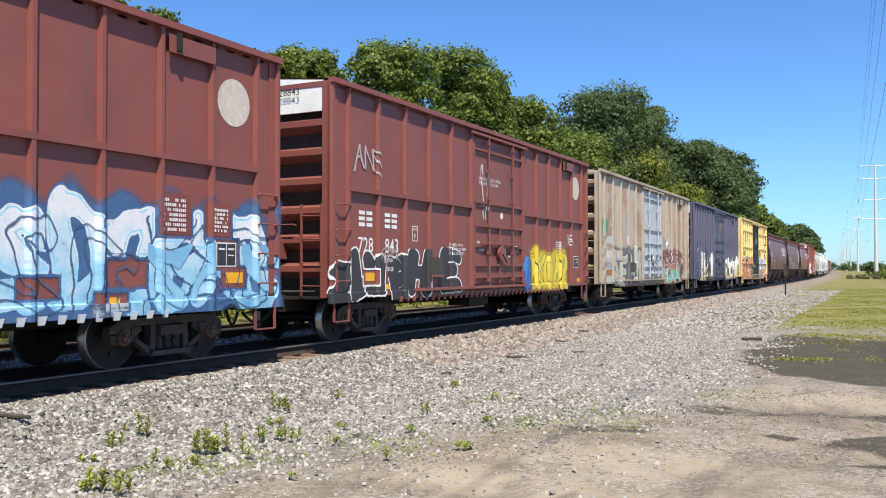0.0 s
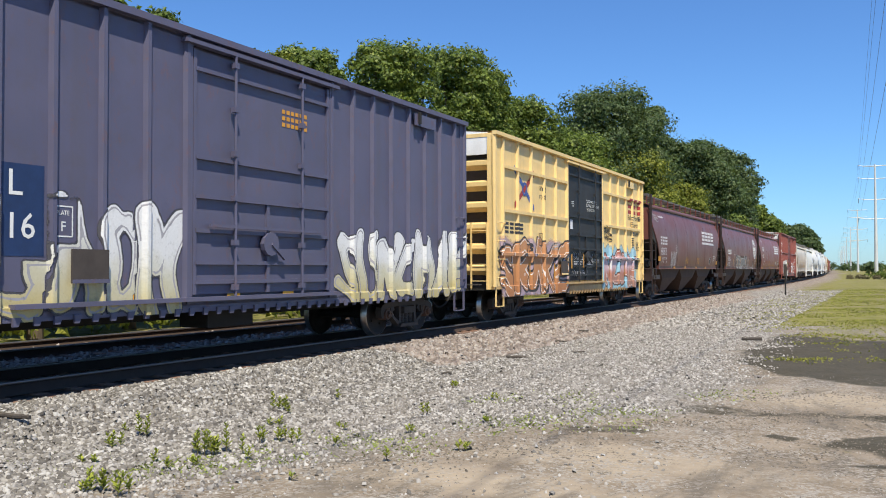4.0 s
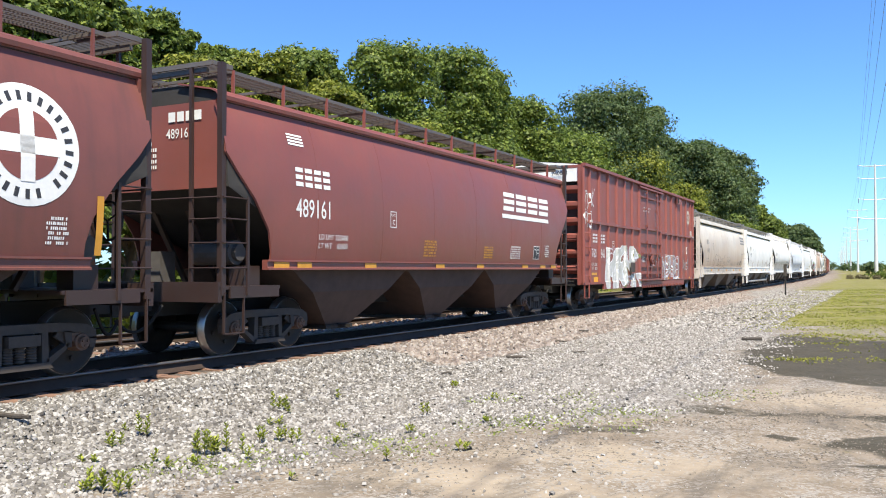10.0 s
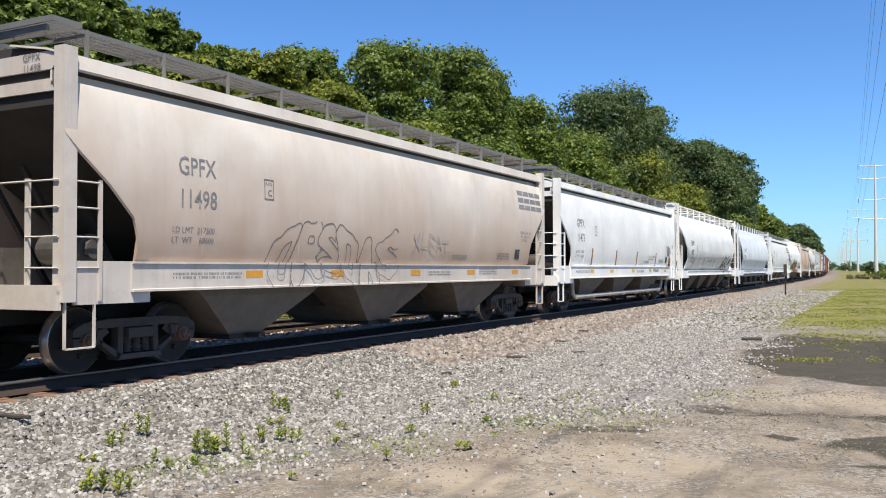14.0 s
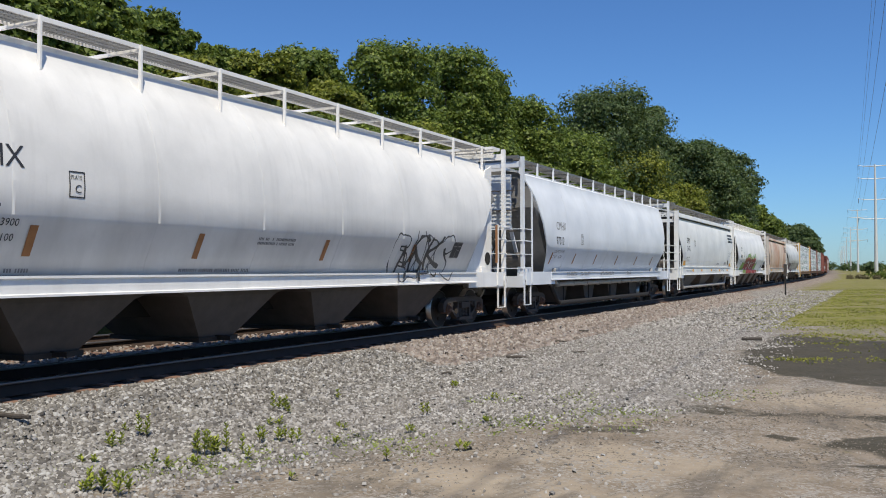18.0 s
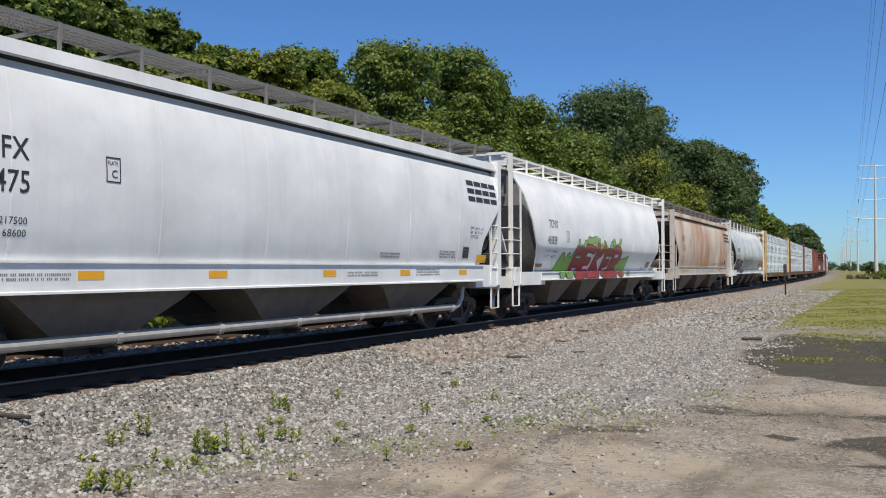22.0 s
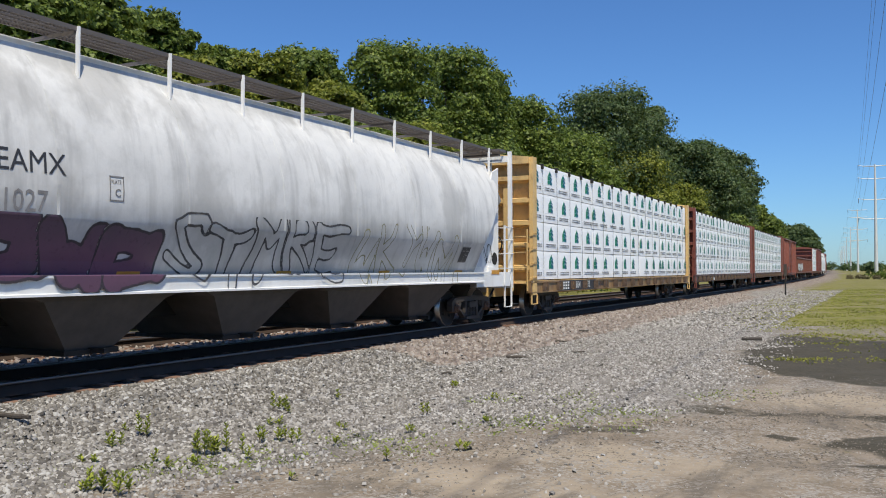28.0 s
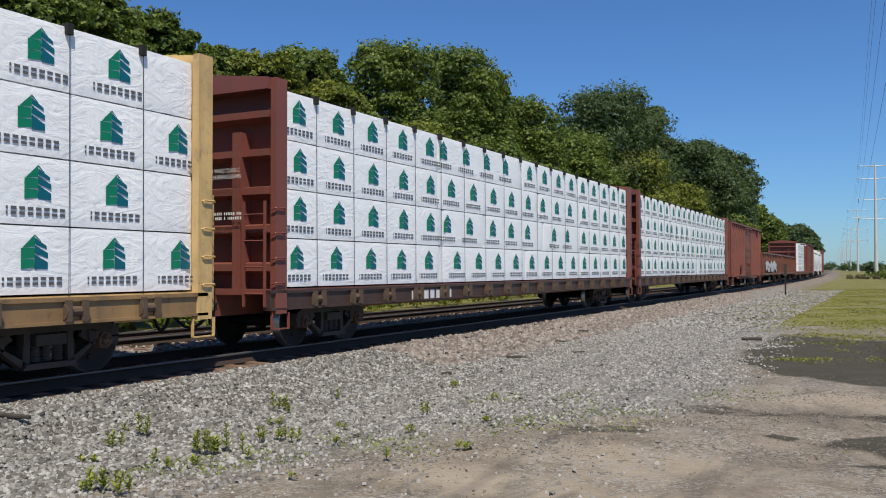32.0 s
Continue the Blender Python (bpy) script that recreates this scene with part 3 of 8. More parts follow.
def ground_material():
    m, nt, bsdf = material("gravel_lot")
    g = Net(nt)
    v = g.coord()
    cell = g.voronoi(v, 15, "F1", "Color")
    cells = g.axes(cell)[0]
    dist = g.voronoi(v, 15, "F1", "Distance")
    small = g.voronoi(v, 38, "F1", "Color")
    smalls = g.axes(small)[0]
    big = g.noise(v, 0.42, 5)
    mid = g.noise(v, 2.2, 7, 0.68)
    fine = g.noise(v, 55, 4, 0.7)
    gap = g.ramp(g.voronoi(v, 38, "DISTANCE_TO_EDGE"), [(0.0, 0.0), (0.16, 1.0)])
    ballast = g.ramp(cells, [(0.0, (0.12, 0.09, 0.075)), (0.45, (0.27, 0.215, 0.18)), (0.8, (0.39, 0.33, 0.285)), (1.0, (0.52, 0.48, 0.44))])
    stone = g.ramp(smalls, [(0.0, (0.15, 0.138, 0.125)), (0.35, (0.33, 0.31, 0.285)), (0.75, (0.49, 0.465, 0.435)), (1.0, (0.70, 0.675, 0.645))])
    stone = g.mix(g.ramp(gap, [(0.0, 0.8), (1.0, 0.0)]), stone, (0.09, 0.08, 0.07))
    stone = g.mix(g.ramp(g.noise(g.coord((1.0, 0.16, 1)), 1.5, 6, 0.65), [(0.50, 0.0), (0.66, 0.6)]), stone, (0.20, 0.18, 0.16))
    sand = g.ramp(mid, [(0.30, (0.18, 0.142, 0.104)), (0.48, (0.275, 0.222, 0.165)), (0.66, (0.37, 0.305, 0.235))])
    sand = g.mix(g.math("MULTIPLY", g.attr("pale"), g.ramp(g.noise(v, 1.2, 6, 0.65), [(0.30, 0.3), (0.55, 1.0)])), sand, (0.47, 0.39, 0.29))
    ruts = g.noise(g.coord((0.8, 0.28, 1)), 1.6, 8, 0.66, 0.8)
    sand = g.mix(g.ramp(ruts, [(0.50, 0.0), (0.60, 0.75)]), sand, (0.15, 0.13, 0.108))
    speck = g.math("MULTIPLY", g.ramp(smalls, [(0.50, 0.0), (0.58, 1.0)]), g.ramp(g.noise(v, 0.9, 7, 0.72), [(0.40, 0.0), (0.56, 0.95)]))
    sand = g.mix(speck, sand, g.mix(smalls, (0.16, 0.142, 0.12), (0.48, 0.445, 0.40)))
    clods = g.math("MULTIPLY", g.ramp(g.noise(v, 17, 5, 0.72), [(0.54, 0.0), (0.60, 1.0)]), g.ramp(g.noise(g.coord((0.5, 1.3, 1), shift=(5, 2, 0)), 0.9, 7, 0.72), [(0.46, 0.0), (0.56, 0.9)]))
    sand = g.mix(clods, sand, (0.085, 0.075, 0.06))
    grass = g.ramp(g.noise(v, 6, 7, 0.72), [(0.3, (0.13, 0.115, 0.04)), (0.5, (0.22, 0.22, 0.04)), (0.7, (0.33, 0.32, 0.055))])
    grass = g.mix(g.ramp(big, [(0.50, 0.0), (0.68, 0.6)]), grass, (0.34, 0.30, 0.13))
    grass = g.mix(g.ramp(g.noise(g.coord(shift=(9, 4, 0)), 0.8, 5, 0.7), [(0.50, 0.0), (0.62, 0.75)]), grass, (0.27, 0.23, 0.165))
    col = ballast
    for name, c, lo, hi in (("stone", stone, 0.35, 0.65), ("dirt", sand, 0.15, 0.85), ("grass", grass, 0.30, 0.75)):
        k = g.math("ADD", g.attr(name), g.math("MULTIPLY", g.math("SUBTRACT", g.noise(v, {"stone": 5.0, "dirt": 0.9, "grass": 1.4}[name], 8, 0.75), 0.5), 2.2))
        col = g.mix(g.ramp(k, [(lo, 0.0), (hi, 1.0)]), col, c)
    col = g.mix(g.math("MULTIPLY", fine, 0.30), col, (0.14, 0.12, 0.10))
    col = g.mix(g.math("MULTIPLY", g.attr("coarse"), 0.85), col, (0.085, 0.07, 0.058))
    # train's shade put into the bed colour, along with brake grease
    col = g.mix(g.math("MULTIPLY", g.attr("bed_shade"), 0.8), col, g.mix(cells, (0.030, 0.025, 0.022), (0.085, 0.07, 0.06)))
    wet = g.ramp(g.math("ADD", g.attr("damp"), g.math("MULTIPLY", g.math("SUBTRACT", g.noise(v, 3.0, 8, 0.72), 0.5), 1.1)), [(0.35, 0.0), (0.6, 0.92)])
    col = g.mix(wet, col, g.mix(g.noise(v, 2.6, 7, 0.75), (0.022, 0.020, 0.015), (0.10, 0.090, 0.065)))
    col = g.mix(1.0, col, (0.75, 0.74, 0.73), "MULTIPLY")
    g.link(col, bsdf.inputs["Base Color"])
    bsdf.inputs["Roughness"].default_value = 0.95
    bsdf.inputs["Specular IOR Level"].default_value = 0.2
    h = g.math("ADD", g.math("MULTIPLY", dist, -0.6), g.math("ADD", g.math("MULTIPLY", fine, 0.4), g.math("MULTIPLY", mid, 0.6)))
    g.bump(h, bsdf, 0.6, 0.025)
    return m


ground = tagged(part("ground", ground_sheet(), ground_material()), "gravel, sandy dirt and sparse grass beside the railway", "ground", kind="structure")


def stones(name, rows, lo, hi, mat, label, seed):
    """Loose crushed stones, each a chipped block, half sunk in the ground. rows: (x, y) arrays."""
    rs = np.random.RandomState(seed)
    x, y = rows
    n = len(x)
    base = np.array([(-1, -1, -1), (1, -1, -1), (1, 1, -1), (-1, 1, -1), (-1, -1, 1), (1, -1, 1), (1, 1, 1), (-1, 1, 1)], float) * 0.5
    size = lo + (hi - lo) * rs.rand(n) ** 1.7
    co = base[None] * (1 + 0.8 * (rs.rand(n, 8, 3) - 0.5))
    co[:, 4:, :2] *= 0.58
    co = co * np.stack([size * (0.8 + 0.5 * rs.rand(n)), size * (0.7 + 0.5 * rs.rand(n)), size * (0.6 + 0.5 * rs.rand(n))], -1)[:, None]
    a, tilt = rs.rand(n) * 6.283, (rs.rand(n) - 0.5) * 2.2
    ca, sa, ct, st = np.cos(a), np.sin(a), np.cos(tilt), np.sin(tilt)
    px, pz = co[..., 0] * ct[:, None] - co[..., 2] * st[:, None], co[..., 0] * st[:, None] + co[..., 2] * ct[:, None]
    py = co[..., 1]
    wx, wy = px * ca[:, None] - py * sa[:, None], px * sa[:, None] + py * ca[:, None]
    z = ground_height(x, y) + size * (0.40 * rs.rand(n) - 0.10)
    co = np.stack([wx + x[:, None], wy + y[:, None], pz + z[:, None]], -1).reshape(-1, 3)
    f = np.array([(4, 5, 6, 7), (0, 1, 5, 4), (1, 2, 6, 5), (2, 3, 7, 6), (3, 0, 4, 7)])
    faces = (f[None] + (np.arange(n) * 8)[:, None, None]).reshape(-1, 4)
    return tagged(part(name, mesh_from(co, faces), mat), label, "gravel", kind="stuff")


def stone_material(name, tones):
    m, nt, bsdf = material(name)
    g = Net(nt)
    geo = g.n.new("ShaderNodeNewGeometry")
    c = g.ramp(geo.outputs["Random Per Island"], [(p, scaled(t, 0.76)) for p, t in tones])
    g.link(g.mix(g.math("MULTIPLY", g.noise(g.coord(), 45, 4), 0.5), c, (0.2, 0.18, 0.16)), bsdf.inputs["Base Color"])
    bsdf.inputs["Roughness"].default_value = 0.9
    return m


M_STONE = stone_material("crushed_stone", [(0.0, (0.035, 0.031, 0.028)), (0.25, (0.13, 0.12, 0.108)), (0.6, (0.28, 0.263, 0.242)), (0.85, (0.43, 0.412, 0.39)), (1.0, (0.62, 0.605, 0.585))])
M_GRIT = stone_material("pale_grit", [(0.0, (0.075, 0.067, 0.06)), (0.3, (0.23, 0.212, 0.193)), (0.65, (0.39, 0.368, 0.345)), (1.0, (0.62, 0.598, 0.575))])
M_BALLAST = stone_material("pinkish_ballast", [(0.0, (0.12, 0.09, 0.075)), (0.35, (0.25, 0.19, 0.16)), (0.75, (0.36, 0.30, 0.26)), (1.0, (0.48, 0.44, 0.40))])


def scatter(n, y0, y1, u0, u1, seed, power=1.6):
    """Places between two lines beside the track, denser near the camera."""
    rs = np.random.RandomState(seed)
    y = y0 + (y1 - y0) * rs.rand(n) ** power
    return TRACK_X - track_offset(y) + u0 + (u1 - u0) * rs.rand(n), y


def gravelly(rows, keep, seed):
    """Thin the gravel out beyond the edge of the dirt."""
    x, y = rows
    w = x + track_offset(y) - dirt_line(y) + 0.6 * wave(x, y, 1.1, 2.0) + 0.3 * wave(x, y, 3.1, 1.0)
    ok = np.random.RandomState(seed).rand(len(x)) > smooth_step(-0.9, 0.9, w) * (1 - keep)
    return x[ok], y[ok]


stones("ballast_stones", scatter(50000, 4.2, 17, 1.32, 4.5, 1, 1.35), 0.020, 0.060, M_STONE, "loose pale grey crushed stone ballast", 11)
stones("shoulder_stones", scatter(17000, 15, 60, 1.35, 3.3, 2, 1.5), 0.045, 0.11, M_BALLAST, "pinkish brown ballast along the shoulder", 12)
stones("bed_stones", scatter(5000, 4, 45, -5.9, -1.3, 3, 1.4), 0.05, 0.11, M_BALLAST, "ballast stones between the two tracks", 13)
stones("fine_gravel", gravelly(scatter(44000, 4.5, 30, 3.4, 9.0, 4, 1.45), 0.06, 8), 0.016, 0.046, M_GRIT, "fine grey gravel on the lot", 14)
stones("far_gravel", scatter(13000, 28, 80, 3.0, 7.5, 6, 1.4), 0.03, 0.09, M_GRIT, "gravel along the track further off", 16)
M_CLOD = stone_material("dirt_clods", [(0.0, (0.06, 0.048, 0.036)), (0.5, (0.14, 0.112, 0.085)), (1.0, (0.26, 0.215, 0.165))])


def clod_rows(seed):
    """Crumbled dirt along the old wheel ruts."""
    rs = np.random.RandomState(seed)
    xs, ys = [], []
    for x0, y0, x1, y1, n, w in ((-3.4, 9.3, -1.0, 11.4, 900, 0.22), (-1.9, 11.7, 1.4, 11.5, 900, 0.22), (-2.4, 12.6, -0.2, 14.0, 500, 0.2), (-4.4, 7.6, -2.6, 9.2, 500, 0.25), (-1.4, 9.0, 0.6, 10.8, 500, 0.3), (-6.2, 5.7, -3.8, 7.4, 700, 0.3)):
        t = rs.rand(n)
        xs.append(x0 + (x1 - x0) * t + w * rs.normal(size=n) + 0.15 * np.sin(t * 9))
        ys.append(y0 + (y1 - y0) * t + w * rs.normal(size=n))
    return np.concatenate(xs), np.concatenate(ys)


stones("dirt_clods", clod_rows(17), 0.006, 0.024, M_CLOD, "crumbled dirt along old wheel ruts", 18)
stones("scattered_pebbles", scatter(13000, 4.0, 16, 5.3, 12.5, 5, 1.25), 0.004, 0.012, M_STONE, "pebbles strewn over the dirt", 15)


def blades(x, y, lo, hi, seed):
    """Upright grass blades at the places given."""
    rs = np.random.RandomState(seed)
    n = len(x)
    a, hgt, w = rs.rand(n) * 3.14, lo + (hi - lo) * rs.rand(n) ** 1.5, 0.008 + 0.010 * rs.rand(n) + 0.0003 * y
    lean = (rs.rand(n, 2) - 0.5) * 0.09
    z = ground_height(x, y)
    dx, dy = np.cos(a) * w, np.sin(a) * w
    co = np.stack([np.stack([x - dx, y - dy, z], -1), np.stack([x + dx, y + dy, z], -1), np.stack([x + lean[:, 0], y + lean[:, 1], z + hgt], -1)], 1).reshape(-1, 3)
    return mesh_from(co, np.arange(n * 3).reshape(-1, 3))


M_GRASS = leaf_material("dry_grass", (0.14, 0.145, 0.028), (0.27, 0.275, 0.045), (0.40, 0.38, 0.08))


def grass_field(count, seed):
    rs = np.random.RandomState(seed)
    y = 27.0 + 60 * rs.rand(count * 3) ** 1.6
    x = -6.5 + 20 * rs.rand(count * 3) - track_offset(y)
    patch = wave(x, y, 0.7, 5.0) + 0.6 * wave(x, y, 2.1, 1.0)
    ok = (patch > -0.7 + 1.3 * rs.rand(len(x))) & (x + track_offset(y) - grass_line(y) + 0.6 * wave(x, y, 0.9, 3.0) > 3.0 * rs.rand(len(x)) - 1.2) & (y - 27.0 + 1.6 * wave(x, y, 0.8, 1.0) > 6.0 * rs.rand(len(x)))
    return blades(x[ok][:count], y[ok][:count], 0.015, 0.06, seed)


tagged(part("grass", grass_field(42000, 21), M_GRASS), "sparse yellow-green grass on the lot", "grass", kind="stuff")


def tufts(rows, seed):
    """Clumps of grass: rows of (x, y, radius across, radius along, blades)."""
    rs = np.random.RandomState(seed)
    xs, ys = [], []
    for cx, cy, rx, ry, n in rows:
        for k in range(max(1, n // 40)):
            a, b = cx + rx * rs.normal() * 0.5, cy + ry * rs.normal() * 0.5
            xs.append(a + 0.24 * rs.normal(size=40))
            ys.append(b + 0.24 * rs.normal(size=40))
    return np.concatenate(xs), np.concatenate(ys)


tagged(part("grass_tufts", blades(*tufts([(-1.75, 18.6, 0.6, 0.6, 320), (0.3, 19.2, 0.7, 0.6, 280), (-1.0, 22.8, 1.9, 1.4, 420), (-0.6, 25.6, 2.2, 1.2, 1300), (-3.6, 30.0, 1.0, 3.0, 900)], 31), 0.015, 0.05, 32), M_GRASS), "tufts of grass in the dark soil", "grass", kind="stuff")
M_CREEPER = leaf_material("low_creeper", (0.11, 0.15, 0.03), (0.24, 0.29, 0.06), (0.40, 0.42, 0.12))
tagged(part("ground_cover", blades(*tufts([(-6.1, 6.15, 0.35, 0.2, 420), (-6.7, 5.6, 0.7, 0.4, 460), (-5.6, 6.7, 0.4, 0.3, 320), (-7.6, 6.2, 0.6, 0.3, 260), (-5.1, 7.9, 0.9, 0.4, 360), (-4.0, 9.6, 0.9, 0.5, 420), (-4.6, 11.4, 0.9, 0.9, 380), (-3.2, 10.6, 0.7, 0.5, 300), (-2.3, 13.2, 0.3, 0.5, 160)], 33), 0.008, 0.035, 34), M_CREEPER), "thin green ground cover among the gravel", "ground cover", kind="stuff")


def weed(seed, high):
    """A roadside weed: a leafy upright stem or a few of them."""
    rnd = random.Random(seed)
    ob = new("weed")
    leaves = bmesh.new()
    for k in range(rnd.choice((1, 2, 3))):
        x, y = rnd.uniform(-0.07, 0.07), rnd.uniform(-0.07, 0.07)
        h = high * rnd.uniform(0.65, 1.0)
        tip = Vector((x + rnd.uniform(-0.04, 0.04), y + rnd.uniform(-0.04, 0.04), h))
        stem = bmesh.new()
        tube(stem, (x, y, -0.03), tip, 0.005, 5, 0.003)
        part("stem", stem, M_WEEDSTEM, ob)
        n = int(h / 0.012)
        for i in range(n):
            t = 0.18 + 0.82 * i / n
            p = Vector((x, y, 0)).lerp(tip, t)
            a = i * 2.4
            ln = 0.075 * (1.15 - 0.6 * t) * rnd.uniform(0.8, 1.3)
            d = Vector((math.cos(a), math.sin(a), 0.5 + 0.7 * t)).normalized() * ln
            side = Vector((-math.sin(a), math.cos(a), 0)) * ln * 0.26
            leaves.faces.new([leaves.verts.new(v) for v in (p, p + d * 0.5 + side, p + d, p + d * 0.5 - side)])
    part("leaves", leaves, M_WEED, ob)
    return ob


M_WEEDSTEM = plain("weed_stem", (0.12, 0.10, 0.04), 0.8)
WEEDS = [
    (-7.21, 6.48, 0.17), (-7.46, 7.04, 0.27), (-6.25, 6.65, 0.24), (-6.19, 6.83, 0.2), (-6.05, 6.9, 0.28), (-5.85, 6.85, 0.2), (-7.25, 9.11, 0.22),
    (-7.15, 9.2, 0.2), (-7.02, 10.35, 0.2), (-6.01, 7.42, 0.16), (-5.85, 7.5, 0.15), (-5.71, 7.57, 0.17), (-5.78, 5.14, 0.2), (-5.65, 5.1, 0.19),
    (-6.01, 6.06, 0.12), (-5.35, 9.81, 0.2), (-4.41, 7.14, 0.12), (-5.64, 8.34, 0.1), (-5.97, 5.04, 0.1), (-6.4, 6.2, 0.14),
]
SEEDLINGS = [
    (-5.9, 6.3, 0.1), (-5.2, 7.6, 0.09), (-6.6, 8.3, 0.09), (-4.9, 8.6, 0.08), (-6.3, 5.4, 0.09), (-6.9, 5.9, 0.08), (-7.9, 7.3, 0.1),
    (-4.7, 6.1, 0.07), (-4.3, 9.4, 0.09), (-5.1, 11.4, 0.1), (-6.1, 12.2, 0.12), (-3.9, 7.9, 0.08), (-6.95, 9, 0.2), (-6.1, 6.75, 0.22),
    (-6.3, 6.8, 0.24), (-5.95, 7.4, 0.17), (-5.7, 6.7, 0.16),
]
for i, (wx, wy, wh) in enumerate(WEEDS + SEEDLINGS):
    ob = weed(300 + i, wh * 1.1)
    ob.location = (wx, wy, float(ground_height(np.array([wx]), np.array([wy]))[0]))
    tagged(ob, "small leafy green weed growing in the gravel", "weed", "weeds in the gravel")


def stick(x, y, long, thick, turn, seed):
    """A weathered piece of dunnage lying on the stones."""
    rnd = random.Random(seed)
    bm = bmesh.new()
    pts = [Vector((long * (k / 5 - 0.5), rnd.uniform(-0.012, 0.012), rnd.uniform(-0.006, 0.006))) for k in range(6)]
    for a, b in zip(pts[:-1], pts[1:]):
        tube(bm, a, b, thick * rnd.uniform(0.8, 1.1), 7)
    ob = part("stick", bm, M_GREYWOOD)
    ob.matrix_world = pose(x, y, float(ground_height(np.array([x]), np.array([y]))[0]) + thick * 0.9 + 0.025, 0, 0, turn)
    tagged(ob, "dark weathered stick lying on the gravel", "stick", "sticks on the gravel")


stick(-7.07, 16.86, 0.42, 0.03, 15, 1)
stick(-3.27, 23.16, 0.5, 0.04, 25, 2)
stick(-8.03, 24.2, 0.28, 0.04, 20, 3)
stick(-7.01, 13.58, 0.18, 0.025, 40, 4)
stick(-8.75, 6.39, 0.5, 0.03, 10, 5)
stick(-6.3, 18.6, 0.3, 0.015, 35, 6)
stick(-7.6, 21.0, 0.3, 0.02, 0, 7)


# ---- tracks ----
def strip(s0, s1, step, outline, side):
    """A bar of the (across, up) outline laid along the track."""
    n = max(2, int((s1 - s0) / step) + 1)
    co, k = [], len(outline)
    for i in range(n):
        s = s0 + (s1 - s0) * i / (n - 1)
        for a, z in outline:
            x, y, _ = centre(s, side + a)
            co.append((x, y, z))
    i = np.arange(n * k).reshape(n, k)
    j = np.roll(i, -1, 1)
    faces = np.stack([i[:-1], j[:-1], j[1:], i[1:]], -1).reshape(-1, 4)
    return mesh_from(np.array(co), faces)


HEAD = [(-0.036, -0.035), (-0.036, -0.006), (-0.028, 0.0), (0.028, 0.0), (0.036, -0.006), (0.036, -0.035)]
WEB = [(-0.075, -0.178), (-0.075, -0.165), (-0.010, -0.145), (-0.009, -0.034), (0.009, -0.034), (0.010, -0.145), (0.075, -0.165), (0.075, -0.178)]
for which, off in (("near", 0.0), ("second", TRACK2)):
    track = new(which + "_track")
    track.location = (TRACK_X + off, 0, 0)
    back = -track.location
    tagged(track, "steel rails on wooden ties in ballast", "railway track", kind="structure")
    for sgn in (-1, 1):
        rail = part("rail", strip(-345, 900, 5, WEB, off + sgn * 0.754), M_RAIL, track, "rust brown rail web and foot", loc=back)
        part("rail_head", strip(-345, 900, 5, HEAD, off + sgn * 0.754), M_RAILTOP, rail, "polished rail head")
    rnd = random.Random(5)
    tie_mesh = None
    rest = bmesh.new()
    for i in range(560):
        s = -40 + i * 0.53
        x, y, a = centre(s, off)
        if 2 < s < 62 and off == 0.0 or 2 < s < 40:
            if tie_mesh is None:
                tb = boxes((-1.30, 1.30, -0.115, 0.115, -0.36, -0.182), (-0.93, -0.60, -0.09, 0.09, -0.183, -0.170), (0.60, 0.93, -0.09, 0.09, -0.183, -0.170))
                tie_mesh = part("tie", tb, M_TIE, track, loc=(x - TRACK_X - off, y, 0)).data
                continue
            ob = part("tie", tie_mesh, None, track, loc=(x - TRACK_X - off + rnd.uniform(-0.04, 0.04), y, rnd.uniform(-0.012, 0.004)))
            ob.rotation_euler[2] = a + rnd.uniform(-0.02, 0.02)
        else:
            box(rest, x - 1.3, x + 1.3, y - 0.115, y + 0.115, -0.36, -0.186)
    tagged(part("tie_row", rest, M_TIE, track, loc=back), kind="stuff")


# ---- trees ----
def leaf_cloud(blobs, count, leaf, seed, droop=0.2):
    """Leaves on and inside many lobes. blobs: rows of (x, y, z, radius across, radius up)."""
    rs = np.random.RandomState(seed)
    b = np.array(blobs, float)
    w = b[:, 3] ** 2
    pick = rs.choice(len(b), count, p=w / w.sum())
    d = rs.normal(size=(count, 3))
    d /= np.linalg.norm(d, axis=1)[:, None]
    d[:, 2] = np.where(d[:, 2] < -0.35, -d[:, 2] * 0.6, d[:, 2])
    r = 0.62 + 0.44 * rs.rand(count) ** 0.6
    rag = 1 + 0.22 * np.sin(d[:, 0] * 7 + pick) * np.cos(d[:, 1] * 6 - pick) + 0.12 * np.sin(d[:, 2] * 13 + pick * 2.0)
    c = b[pick, :3] + d * (r * rag)[:, None] * np.stack([b[pick, 3], b[pick, 3], b[pick, 4]], -1)
    nrm = d + rs.normal(size=(count, 3)) * 0.55
    nrm[:, 2] += 0.35
    nrm /= np.linalg.norm(nrm, axis=1)[:, None]
    t = np.cross(nrm, rs.normal(size=(count, 3)))
    t /= np.linalg.norm(t, axis=1)[:, None]
    q = np.cross(nrm, t)
    s = (leaf * (0.55 + 0.9 * rs.rand(count)))[:, None]
    co = np.stack([c - t * s, c + t * s * 0.7 + q * s * 0.75 - nrm * s * droop, c + t * s * 0.7 - q * s * 0.75], 1).reshape(-1, 3)
    return mesh_from(co, np.arange(count * 3).reshape(-1, 3))


